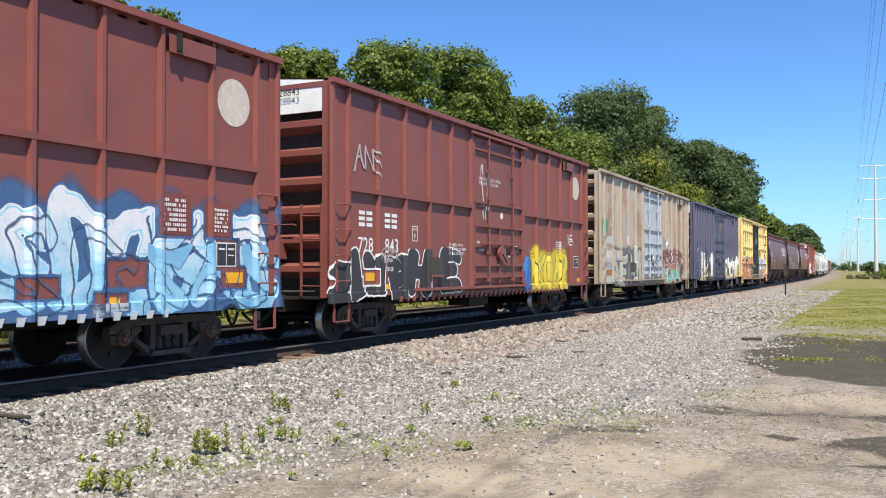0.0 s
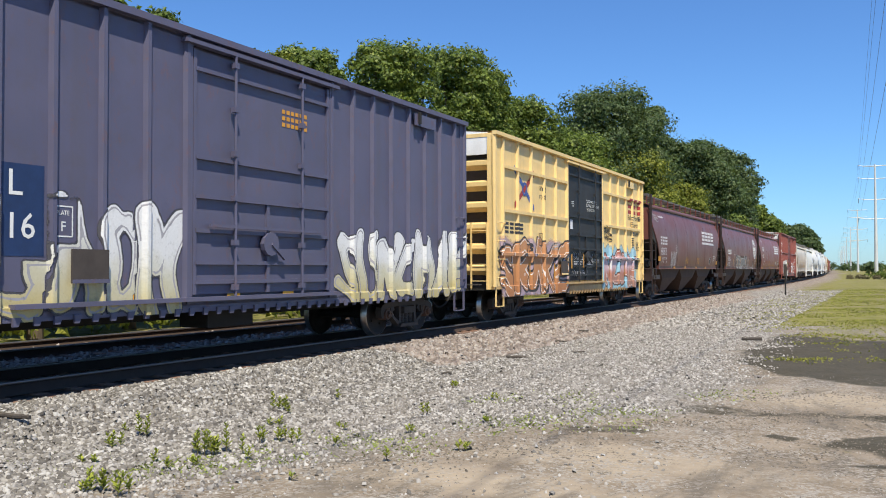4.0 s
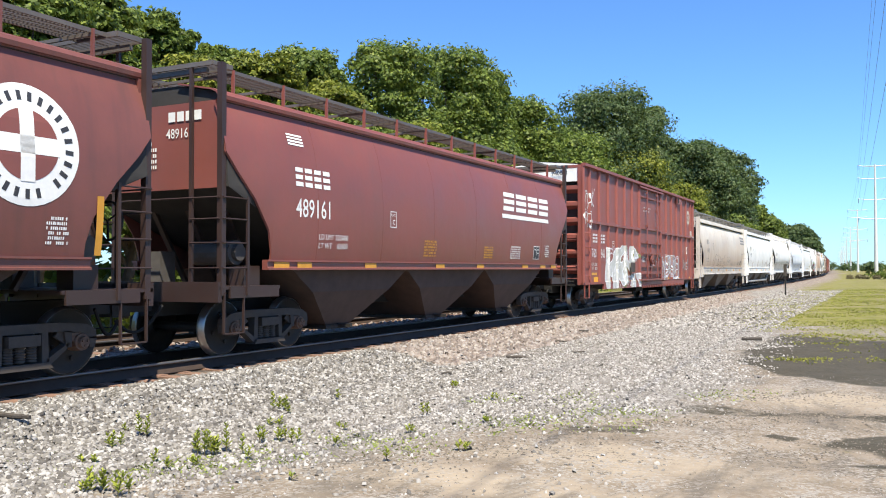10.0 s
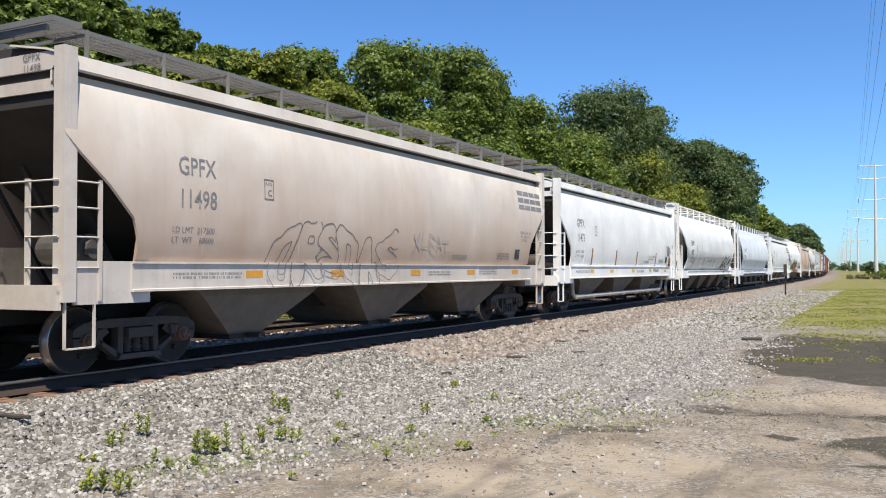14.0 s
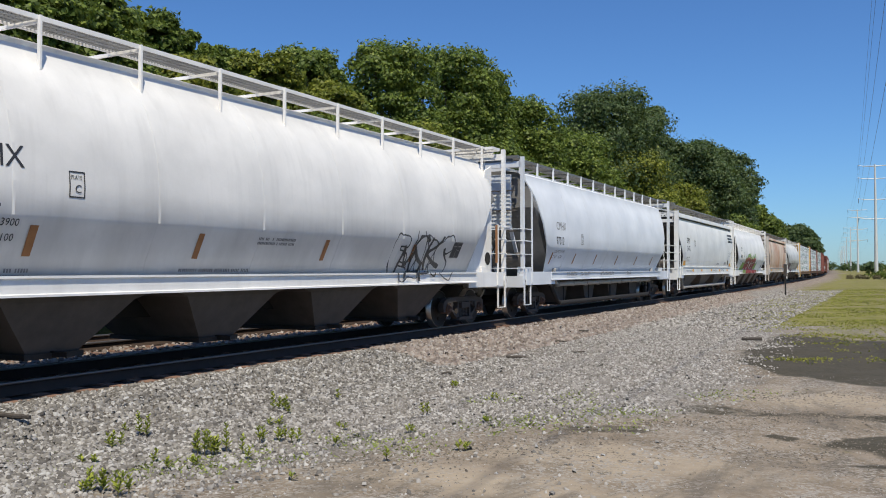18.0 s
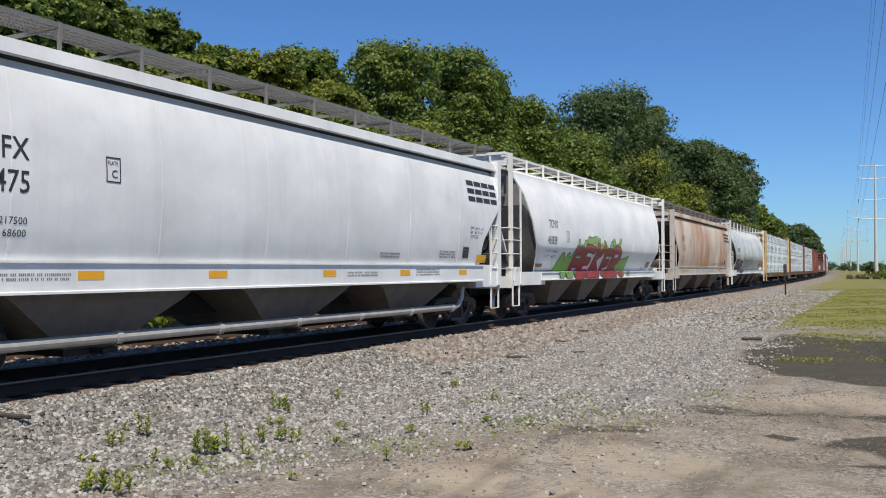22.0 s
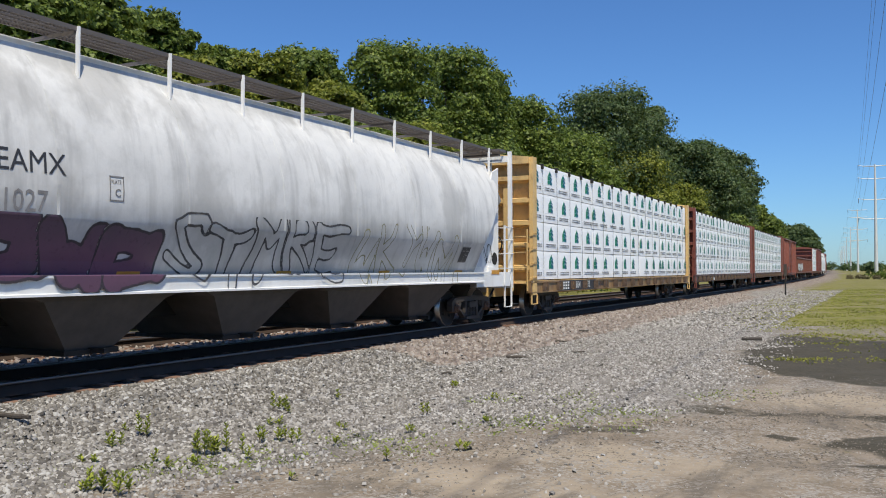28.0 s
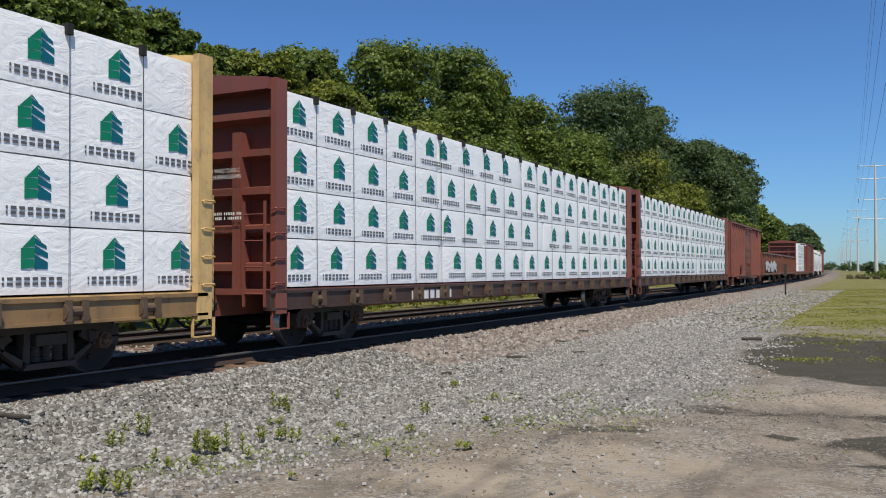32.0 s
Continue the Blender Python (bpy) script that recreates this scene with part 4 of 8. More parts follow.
def make_tree(x, y, top, wide, mat, seed, leaves=7000, leaf=0.2, base=None, lobes=26, label="", low=0.25):
    """A broad-leaved tree: tapered trunk, limbs, and a crown of many lobes of leaves."""
    rnd = random.Random(seed)
    z0 = float(ground_height(np.array([x]), np.array([y]))[0]) if base is None else base
    tree = new("tree")
    tree.location = (x, y, z0 - 0.1)
    h = top - z0
    bm = bmesh.new()
    p, r = Vector((0, 0, 0)), 0.022 * h + 0.05
    for i in range(4):
        q = p + Vector((rnd.uniform(-0.25, 0.25), rnd.uniform(-0.25, 0.25), h * 0.17))
        tube(bm, p, q, r, 9, r * 0.8)
        p, r = q, r * 0.8
    part("trunk", bm, M_BARK, tree)
    blobs, limbs = [], bmesh.new()
    for i in range(lobes):
        k = (i + 0.5) / lobes
        zz = h * (low + (0.93 - low) * k)
        spread = wide * (0.45 + 0.75 * math.sin(math.pi * min(1, 0.18 + 0.80 * k)) ** 0.8)
        a = i * 2.399 + rnd.uniform(-0.4, 0.4)
        rr = spread * math.sqrt(rnd.random()) * 0.8
        br = wide * rnd.uniform(0.30, 0.50) * (1.1 - 0.25 * k)
        c = Vector((rr * math.cos(a), rr * math.sin(a), min(zz, h - br * 0.9)))
        blobs.append((*c, br, br * rnd.uniform(0.72, 0.95)))
        if i % 2 == 0:
            tube(limbs, (0, 0, max(h * 0.15, c.z * 0.55)), c, 0.05 + 0.006 * h, 6, 0.02)
    part("branching", limbs, M_BARK, tree)
    part("crown", leaf_cloud(blobs, leaves, leaf, seed), mat, tree)
    tagged(tree, label or "broad-leaved tree with a full green crown behind the tracks", "tree", "trees along the railway")
    return tree


# trees behind the tracks: x, y, height of the top, crown width, kind
TREES_NEAR = [
    (-25, 18.2, 12.6, 2.46, "n"), (-27, 22.7, 13.1, 2.29, "n"), (-33, 31.3, 15.1, 2.21, "n"), (-34, 34.8, 15.4, 1.31, "n"), (-34, 38.6, 15.1, 2.1, "n"),
    (-26, 27.1, 11, 1.86, "p"), (-30, 32.7, 13.5, 1.2, "n"), (-27, 32.9, 12.4, 2.14, "p"), (-29, 37.2, 12.9, 1.73, "p"), (-33, 44.6, 16.2, 2.82, "n"),
    (-30, 43, 13.3, 2.68, "p"), (-34, 56.6, 19.3, 4.4, "n"),
]
TREES_MIDDLE = [
    (-36, 70.9, 23.3, 5.58, "n"), (-37, 80.5, 24, 3.31, "n"), (-26, 46.6, 11.1, 2.99, "p"), (-38, 90.2, 22.2, 5.93, "n"), (-30, 67.5, 13.1, 4.14, "n"),
    (-46, 152.2, 36, 12.06, "d"), (-48, 185.6, 40, 6.11, "d"), (-38, 109.3, 20.6, 8.03, "n"), (-42, 150.8, 23.6, 10.03, "p"), (-52, 247.2, 40.1, 14.79, "d"),
    (-54, 306.2, 45.9, 13.87, "d"), (-56, 360.7, 42.5, 8.09, "d"),
]
TREES_FAR = [
    (-44, 200.1, 22.4, 8.33, "p"), (-56, 390.6, 30.7, 12.19, "n"), (-58, 461, 30, 10.19, "n"), (-66, 659.7, 34.2, 17.27, "d"), (-70, 813.8, 37.2, 10.58, "d"),
    (-74, 952.6, 31.7, 9.04, "d"), (-25, 38.7, 10.4, 2.57, "n"), (-30, 78.2, 11.8, 4.28, "n"), (-24, 31.6, 9.1, 2.19, "n"), (-22, 16.8, 8.5, 2.34, "n"),
    (-23, 21.2, 8.7, 2.07, "n"), (-46, 280.1, 19.5, 8.83, "n"),
]
for i, (x, y, hi, w, kind) in enumerate(TREES_NEAR + TREES_MIDDLE + TREES_FAR):
    far = math.hypot(x, y)
    m = {"n": M_LEAF, "d": M_LEAF_DARK, "p": M_LEAF_PALE}[kind]
    make_tree(x, y, hi * (1.005 if i < 12 else 0.965), w * (0.92 if i < 12 else 0.87), m, 100 + i, leaves={"n": 40000, "p": 32000, "d": 56000}[kind], leaf=0.072 + far * 0.00105, lobes=52, low=0.38,
              label={"n": "green broad-leaved tree behind the tracks", "d": "tall dark green tree with a dense crown", "p": "pale yellow-green young tree at the wood's edge"}[kind])


def hedge(name, rows, count, leaf, mat, seed, label):
    """A run of brush: many low lobes of leaves along a line."""
    rnd = random.Random(seed)
    blobs = []
    for x0, y0, x1, y1, n, r0, r1 in rows:
        for i in range(n):
            k = (i + rnd.random()) / n
            r = rnd.uniform(r0, r1)
            x, y = x0 + (x1 - x0) * k + rnd.uniform(-r, r), y0 + (y1 - y0) * k
            blobs.append((x, y, float(ground_height(np.array([x]), np.array([y]))[0]) + r * 0.45, r, r * 0.85))
    return tagged(part(name, leaf_cloud(blobs, count, leaf, seed), mat), label, "bushes", kind="stuff")


hedge("brush", [(-21.5, 2, -23, 60, 46, 0.6, 1.5), (-23, 60, -32, 160, 40, 1.2, 2.4)], 26000, 0.13, M_LEAF_PALE, 7, "low green brush beyond the second track")
hedge("undergrowth", [(-27, 0, -30, 70, 40, 2.0, 3.6), (-30, 70, -44, 260, 50, 2.5, 5.0)], 30000, 0.26, M_LEAF, 8, "dense undergrowth below the trees")
hedge("far_woods", [(-120, 900, 40, 1000, 46, 4, 7), (-9, 330, 40, 345, 16, 2.2, 3.6), (-30, 640, -14, 650, 6, 2.5, 4), (40, 345, 400, 500, 40, 5, 8)], 24000, 0.8, M_LEAF_DARK, 9, "far dark woods on the horizon")
hedge("roadside_brush", [(-1.2, 140, 14, 146, 14, 1.2, 2.2), (-5.5, 190, 0, 186, 5, 0.7, 1.3)], 10000, 0.14, M_LEAF, 10, "scrubby bushes at the far edge of the grass")
M_SCRUB = leaf_material("dry_scrub", (0.10, 0.08, 0.045), (0.20, 0.165, 0.09), (0.30, 0.27, 0.14))
hedge("dry_scrub", [(-8, 172, -2, 165, 7, 0.3, 0.8)], 1800, 0.12, M_SCRUB, 12, "dry brown scrub beside the line")

# ---- power line ----
ARMS = (0.985, 0.87, 0.68, 0.505)


def pylon(x, y, h):
    """A tapered steel pole with four pairs of upswept arms."""
    ob = new("power_pole")
    ob.location = (x, y, -0.3)
    ob.rotation_euler[2] = radians(3.3)
    bm = bmesh.new()
    tube(bm, (0, 0, 0), (0, 0, h), 0.55, 14, 0.22)
    part("pole", bm, M_POLE, ob, smooth=False)
    for k in ARMS:
        for sgn in (-1, 1):
            b2 = bmesh.new()
            tube(b2, (0, 0, h * k), (sgn * 3.0, 0, h * k + 0.12), 0.16, 8, 0.1)
            tube(b2, (sgn * 3.0, 0, h * k + 0.12), (sgn * 4.6, 0, h * k + 0.5), 0.1, 8, 0.06)
            arm = part("arm", b2, M_POLE, ob)
            b3 = bmesh.new()
            tube(b3, (sgn * 4.5, 0, h * k + 0.42), (sgn * 4.5, 0, h * k - 0.9), 0.07, 6)
            part("insulator", b3, M_WIRE, arm, "grey insulator string")
    return tagged(ob, "tall pale steel transmission pole with upswept arms", "power pole", "transmission poles")


POLE_H, DIRX, DIRY = 32.4, -math.sin(CURVE_END), math.cos(CURVE_END)
first = Vector((-5.2, 285.0))
spots = [Vector((8.67, -40.0))] + [first + Vector((DIRX, DIRY)) * (212.0 * i) for i in range(8)]
for p in spots:
    pylon(p.x, p.y, POLE_H)


power_line = tagged(new("power_line"), "dark conductors sagging between the transmission poles", "power line")
for k in ARMS:
    for sgn in (-1, 1):
        pts = []
        for a, b in zip(spots[:-1], spots[1:]):
            for i in range(16):
                t = i / 16
                c = a.lerp(b, t)
                pts.append((c.x + sgn * 4.5, c.y, POLE_H * k - 1.2 - (0.6 if a is spots[0] else 3.4) * 4 * t * (1 - t)))
        part("conductor", swept(bmesh.new(), pts, 0.015, 5), M_WIRE, power_line)


def marker_post():
    ob = new("marker_post")
    x, y, _ = centre(66.5, 4.2)
    ob.location = (x, y, float(ground_height(np.array([x]), np.array([y]))[0]))
    part("post", boxes((-0.05, 0.05, -0.05, 0.05, -0.1, 1.95)), M_BLACK, ob)
    part("blade", boxes((-0.11, 0.11, -0.065, -0.052, 1.35, 2.2)), M_GREYWOOD, ob, "dark back of a narrow sign")
    tagged(ob, "dark slim marker post beside the track", "post")


marker_post()


# ---- rolling stock: shared running gear ----
WHEEL_R = 0.457


def wheelset_mesh():
    bm = bmesh.new()
    for sgn in (-1, 1):
        prof = [(0.0, 0.10), (0.03, 0.13), (0.02, 0.36), (-0.005, 0.40), (-0.005, 0.445), (0.0, WHEEL_R), (0.10, WHEEL_R + 0.004), (0.115, WHEEL_R + 0.026), (0.14, WHEEL_R + 0.02), (0.14, 0.39), (0.09, 0.36), (0.10, 0.13), (0.14, 0.10)]
        prof = [(-sgn * x + sgn * 0.815, r) for x, r in prof]
        lathe(bm, prof, (0, 0, 0), 24, [0, 0, 0, 0, 1, 1, 1, 1, 0, 0, 0, 0])
    tube(bm, (-0.95, 0, 0), (0.95, 0, 0), 0.085, 12)
    for i in range(4):
        a = i * math.pi / 2
        for x in (0.825,):
            tube(bm, (x, 0.24 * math.cos(a), 0.24 * math.sin(a)), (x - 0.05, 0.24 * math.cos(a), 0.24 * math.sin(a)), 0.035, 6)
    fixed(bm)
    me = bpy.data.meshes.new("wheelset")
    bm.to_mesh(me)
    bm.free()
    me.materials.append(M_WHEEL)
    me.materials.append(M_TREAD)
    return me


def frame_mesh():
    """Cast side frame: arched top member, pedestals over the bearings, diagonals and a spring seat."""
    bm = bmesh.new()
    prism(bm, [(-1.15, 0.50), (-1.13, 0.62), (-0.98, 0.70), (-0.55, 0.74), (0.55, 0.74), (0.98, 0.70), (1.13, 0.62), (1.15, 0.50), (1.02, 0.50), (0.94, 0.58), (0.5, 0.62), (-0.5, 0.62), (-0.94, 0.58), (-1.02, 0.50)], 0.93, 1.07)
    for s in (-1, 1):
        prism(bm, [(s * 0.62, 0.62), (s * 0.74, 0.62), (s * 0.74, 0.40), (s * 0.66, 0.40)], 0.93, 1.07)
        prism(bm, [(s * 1.02, 0.52), (s * 1.15, 0.52), (s * 1.12, 0.38), (s * 1.03, 0.38)], 0.93, 1.07)
        prism(bm, [(s * 0.72, 0.48), (s * 0.66, 0.38), (s * 0.36, 0.16), (s * 0.36, 0.27)], 0.93, 1.07)
        prism(bm, [(s * 0.28, 0.62), (s * 0.37, 0.62), (s * 0.39, 0.20), (s * 0.29, 0.20)], 0.93, 1.07)
        prism(bm, [(s * 0.9, 0.66), (s * 0.62, 0.70), (s * 0.5, 0.55), (s * 0.68, 0.44)], 0.985, 1.03)
    prism(bm, [(-0.42, 0.16), (0.42, 0.16), (0.36, 0.235), (-0.36, 0.235)], 0.88, 1.12)
    box(bm, 0.9, 1.12, -0.23, 0.23, 0.46, 0.60)
    fixed(bm)
    me = bpy.data.meshes.new("side_frame")
    bm.to_mesh(me)
    bm.free()
    me.materials.append(M_FRAME)
    return me


def spring_mesh():
    """One coil spring, standing on the spring seat."""
    bm = bmesh.new()
    prof = [(0.245, 0.0), (0.245, 0.055)]
    for k in range(6):
        z = 0.25 + k * 0.036
        prof += [(z, 0.06), (z + 0.009, 0.075), (z + 0.022, 0.075), (z + 0.03, 0.055)]
    prof += [(0.47, 0.05), (0.47, 0.0)]
    lathe(bm, [(z, max(r, 0.002)) for z, r in prof], (0, 0, 0), 9)
    bmesh.ops.rotate(bm, verts=bm.verts[:], cent=(0, 0, 0), matrix=Matrix.Rotation(-math.pi / 2, 3, "Y"))
    fixed(bm)
    me = bpy.data.meshes.new("spring")
    bm.to_mesh(me)
    bm.free()
    me.materials.append(M_FRAME)
    return me


def cap_mesh():
    bm = bmesh.new()
    tube(bm, (0.9, 0, 0), (1.10, 0, 0), 0.125, 14, 0.115)
    tube(bm, (1.10, 0, 0), (1.15, 0, 0), 0.085, 12, 0.075)
    for i in range(3):
        a = i * 2.094 + 0.5
        tube(bm, (1.15, 0.045 * math.cos(a), 0.045 * math.sin(a)), (1.17, 0.045 * math.cos(a), 0.045 * math.sin(a)), 0.018, 6)
    box(bm, 0.92, 1.06, -0.14, 0.14, 0.02, 0.13)
    me = bpy.data.meshes.new("bearing_cap")
    bm.to_mesh(me)
    bm.free()
    me.materials.append(M_CAP)
    return me


WHEELSET, FRAME, SPRINGS, CAP = wheelset_mesh(), frame_mesh(), spring_mesh(), cap_mesh()
MIRROR = {}


def mirrored(me):
    if me.name not in MIRROR:
        c = me.copy()
        c.transform(Matrix.Diagonal((-1, 1, 1, 1)))
        c.flip_normals()
        MIRROR[me.name] = c
    return MIRROR[me.name]


WHEELS = []   # (wheelset, car index)
BASE = 1.778


def trucks(car, half, index):
    """Two four-wheeled trucks, half metres either side of the middle."""
    for c in (-half, half):
        bolster = part("bolster", boxes((-1.0, 1.0, c - 0.2, c + 0.2, 0.45, 0.72), (-0.3, 0.3, c - 0.25, c + 0.25, 0.72, 0.86)), M_STEEL, car)
        part("side_frame", FRAME, None, car, loc=(0, c, 0))
        part("side_frame", mirrored(FRAME), None, car, loc=(0, c, 0))
        for y in (-0.17, 0.0, 0.17):
            part("spring", SPRINGS, None, car, loc=(1.0, c + y, 0))
        for s in (-1, 1):
            w = part("wheelset", WHEELSET, None, car, "rolling steel wheels on an axle")
            WHEELS.append((w, index, c + s * BASE / 2))
            part("bearing_cap", CAP, None, car, loc=(0, c + s * BASE / 2, WHEEL_R))
            part("bearing_cap", mirrored(CAP), None, car, loc=(0, c + s * BASE / 2, WHEEL_R))


def couplers(car, L, mat=None):
    for s in (-1, 1):
        e = s * L / 2
        bm = boxes((-0.09, 0.09, min(e - s * 0.2, e + s * 0.55), max(e - s * 0.2, e + s * 0.55), 0.76, 0.94), (-0.16, 0.13, min(e + s * 0.5, e + s * 0.72), max(e + s * 0.5, e + s * 0.72), 0.70, 1.0))
        part("coupler", bm, M_STEEL, car)
        b2 = bmesh.new()
        swept(b2, [(0.32 - 0.3 * k, e + s * 0.7 * k, 0.86 - 0.42 * math.sin(k * 2.6)) for k in np.linspace(0, 1, 9)], 0.028, 6)
        part("air_hose", b2, M_BLACK, car)


def ladder(car, mat, x, y0, y1, z0, z1, rungs, name="grab_iron"):
    """Single grab irons standing off a side, one above the other."""
    for i in range(rungs):
        z = z0 + (z1 - z0) * (i + 0.5) / rungs
        part(name, swept(bmesh.new(), [(x - 0.09, y0, z - 0.03), (x - 0.01, y0, z - 0.01), (x, y0 + 0.02, z), (x, y1 - 0.02, z), (x - 0.01, y1, z - 0.01), (x - 0.09, y1, z - 0.03)], 0.014, 6), mat, car)


def end_ladder(car, mat, y, x0, x1, z0, z1, rungs, name="end_ladder"):
    bm = bmesh.new()
    for x in (x0, x1):
        bar(bm, (x, y, z0), (x, y, z1), 0.03, 0.05)
    for i in range(rungs):
        z = z0 + (z1 - z0) * (i + 0.5) / rungs
        tube(bm, (x0, y, z), (x1, y, z), 0.014, 6)
    return part(name, bm, mat, car)


def stirrup(car, mat, y0, y1, x=1.5, top=0.9, low=0.42):
    bm = bmesh.new()
    for a, b in (((x, y0, top), (x, y0, low)), ((x, y0, low), (x, y1, low)), ((x, y1, low), (x, y1, top))):
        bar(bm, a, b, 0.045, 0.02)
    part("stirrup", bm, mat, car)


def railcar(index, label, kind):
    ob = new(kind)
    tagged(ob, label, kind.replace("_", " "), "cars of the freight train")
    return ob


# ---- boxcars ----
def boxcar(index, L, label, side, post, belt=(), H=5.05, sill=0.92, ribs=6, door=None, end_white=True, end_ribs=6, doormat=None, roof=None, doortype="plug", zig=None, placard=-3.8, outer_post=0.6, deep=0.12, long_track=True):
    """A steel boxcar with outside posts, belt rails, a sliding door, corrugated ends and ladders."""
    car = railcar(index, label, "boxcar")
    W = 1.50
    h = L / 2
    y0, y1 = door or (-1.55, 1.85)
    doormat = doormat or post
    roof = roof or post
    for sgn in (1, -1):
        for a, b in ((-h, y0), (y1, h)):
            part("side_sheet", boxes((W - 0.04 if sgn > 0 else -W, W if sgn > 0 else -W + 0.04, a, b, sill, H - 0.12)), side, car)
        if sgn > 0:
            part("side_sheet", boxes((W - 0.10, W - 0.06, y0, y1, sill, H - 0.12)), side, car)
        else:
            part("side_sheet", boxes((-W, -W + 0.04, y0, y1, sill, H - 0.12)), side, car)
        # posts between belt levels
        rib = bmesh.new()
        prism(rib, [(-0.055, sill + 0.05), (0.055, sill + 0.05), (0.055, H - 0.12), (-0.055, H - 0.12)], 0, 0.075)
        for v in rib.verts:
            if v.co.x > 0.05:
                v.co.y *= 0.55
        rib_me = part("side_post", fixed(rib), post, car, loc=(W if sgn > 0 else -W - 0.07, -h + 0.06, 0)).data
        for outer, inner in ((-h + outer_post, y0), (h - outer_post, y1)):
            for i in range(ribs + 1):
                y = inner + (outer - inner) * i / (ribs - 1) if i < ribs else math.copysign(h - 0.06, outer)
                if y < -h + 0.2:
                    continue
                part("side_post", rib_me, None, car, loc=(W if sgn > 0 else -W - 0.07, y, 0))
        for z in belt:
            for a, b in ((-h + outer_post, y0 - 0.05), (y1 + 0.05, h - outer_post)):
                bm = bmesh.new()
                prism(bm, [(a, z - 0.07), (b, z - 0.07), (b, z + 0.02), (a, z + 0.02)], 0, 0.08)
                part("belt_rail", fixed(bm), post, car, loc=(W if sgn > 0 else -W - 0.08, 0, 0))
        part("top_chord", boxes((W - 0.02 if sgn > 0 else -W - 0.12, W + 0.12 if sgn > 0 else -W + 0.02, -h, h, H - 0.11, H - 0.01)), roof, car)
        zz = sill - deep
        part("side_sill", boxes((W - 0.05 if sgn > 0 else -W - 0.03, W + 0.03 if sgn > 0 else -W + 0.05, -h + 2.4, h - 2.4, zz, sill + 0.02), (W - 0.05 if sgn > 0 else -W - 0.03, W + 0.03 if sgn > 0 else -W + 0.05, -h, h, sill - 0.02, sill + 0.06)), zig or post, car)
    posts = [-h + 0.06] + [inner + (outer - inner) * i / (ribs - 1) for outer, inner in ((-h + outer_post, y0), (h - outer_post, y1)) for i in range(ribs)] + [h - 0.06]
    SURFACE[car.name] = boxcar_surface(posts, belt, sill)
    # stubs of the crossbearers under the sill
    stub_me = None
    n = int(L / 0.42)
    for i in range(n):
        y = -h + 2.6 + (L - 5.2) * i / (n - 1)
        if (y0 - 3.6 if long_track else y0 + 0.25) < y < h - 2.4:
            if stub_me is None:
                b = bmesh.new()
                prism(b, [(-0.06, sill - 0.06), (0.06, sill - 0.06), (0.02, sill - 0.17), (-0.06, sill - 0.17)], W + 0.03, W + 0.06)
                stub_me = part("sill_stub", fixed(b), zig or post, car, loc=(0, y, 0.12 - deep)).data
            else:
                part("sill_stub", stub_me, None, car, loc=(0, y, 0.12 - deep))
    # roof with cross seams
    bm = bmesh.new()
    pts = [(-W - 0.05, H - 0.03), (0, H + 0.12), (W + 0.05, H - 0.03)]
    rows = 15
    for i in range(rows):
        a, b = -h + L * i / rows, -h + L * (i + 1) / rows
        for (xa, za), (xb, zb) in zip(pts[:-1], pts[1:]):
            vs = [bm.verts.new(c) for c in ((xa, a + 0.03, za), (xb, a + 0.03, zb), (xb, b - 0.03, zb), (xa, b - 0.03, za))]
            bm.faces.new(vs)
            vs = [bm.verts.new(c) for c in ((xa, b - 0.03, za), (xb, b - 0.03, zb), (xb, b + 0.03, zb + 0.05), (xa, b + 0.03, za + 0.05))]
            bm.faces.new(vs)
    box(bm, -W, W, -h + 0.02, h - 0.02, H - 0.16, H - 0.06)
    part("roof", fixed(bm), roof, car)
    # ends
    for s in (-1, 1):
        e = s * h
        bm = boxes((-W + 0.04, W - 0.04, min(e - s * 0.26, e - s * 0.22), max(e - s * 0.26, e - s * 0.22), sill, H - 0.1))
        # sheet coloured near black to stand for shade between the deep ribs
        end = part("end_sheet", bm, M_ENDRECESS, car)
        for xa in (W - 0.16, -W - 0.02):
            part("corner_post", boxes((xa, xa + 0.18, min(e, e - s * 0.26), max(e, e - s * 0.26), sill - 0.02, H - 0.1)), post, car)
        z_top = H - 0.62 if end_white else H - 0.2
        bm = bmesh.new()
        prism(bm, [(-W + 0.15, z_top), (W - 0.16, z_top), (W - 0.16, H - 0.04), (0, H + 0.1), (-W + 0.15, H - 0.04)], 0, 0.05)
        for v in bm.verts:
            v.co = Vector((v.co.y, e - s * (0.03 + v.co.x), v.co.z))
        part("end_top_panel", fixed(bm), M_ENDWHITE if end_white else post, end, "white end panel" if end_white else "")
        span = z_top - sill - 0.2
        rib_me = None
        for i in range(end_ribs):
            z = sill + 0.25 + span * (i + 0.5) / end_ribs
            if rib_me is None:
                b = bmesh.new()
                prism(b, [(0.0, -0.17), (-0.21, -0.05), (-0.21, 0.06), (0.0, 0.13)], -W + 0.16, W - 0.16)
                if s > 0:
                    for v in b.verts:
                        v.co.y *= -1
                rib_me = part("end_rib", fixed(b), post, end, loc=(0, e - s * 0.22, z)).data
            else:
                part("end_rib", rib_me, None, end, loc=(0, e - s * 0.22, z))
    end_ladder(car, post, -h - 0.02, W - 0.62, W - 0.16, sill - 0.02, sill + 1.75, 4)
    bm = bmesh.new()
    grating(bm, -1.0, 1.2, -h - 0.22, -h + 0.02, sill + 0.12, 0.05)
    tagged(part("crossover_platform", bm, M_BROWN_GREY, car, "open grating platform across the end"), kind="stuff")
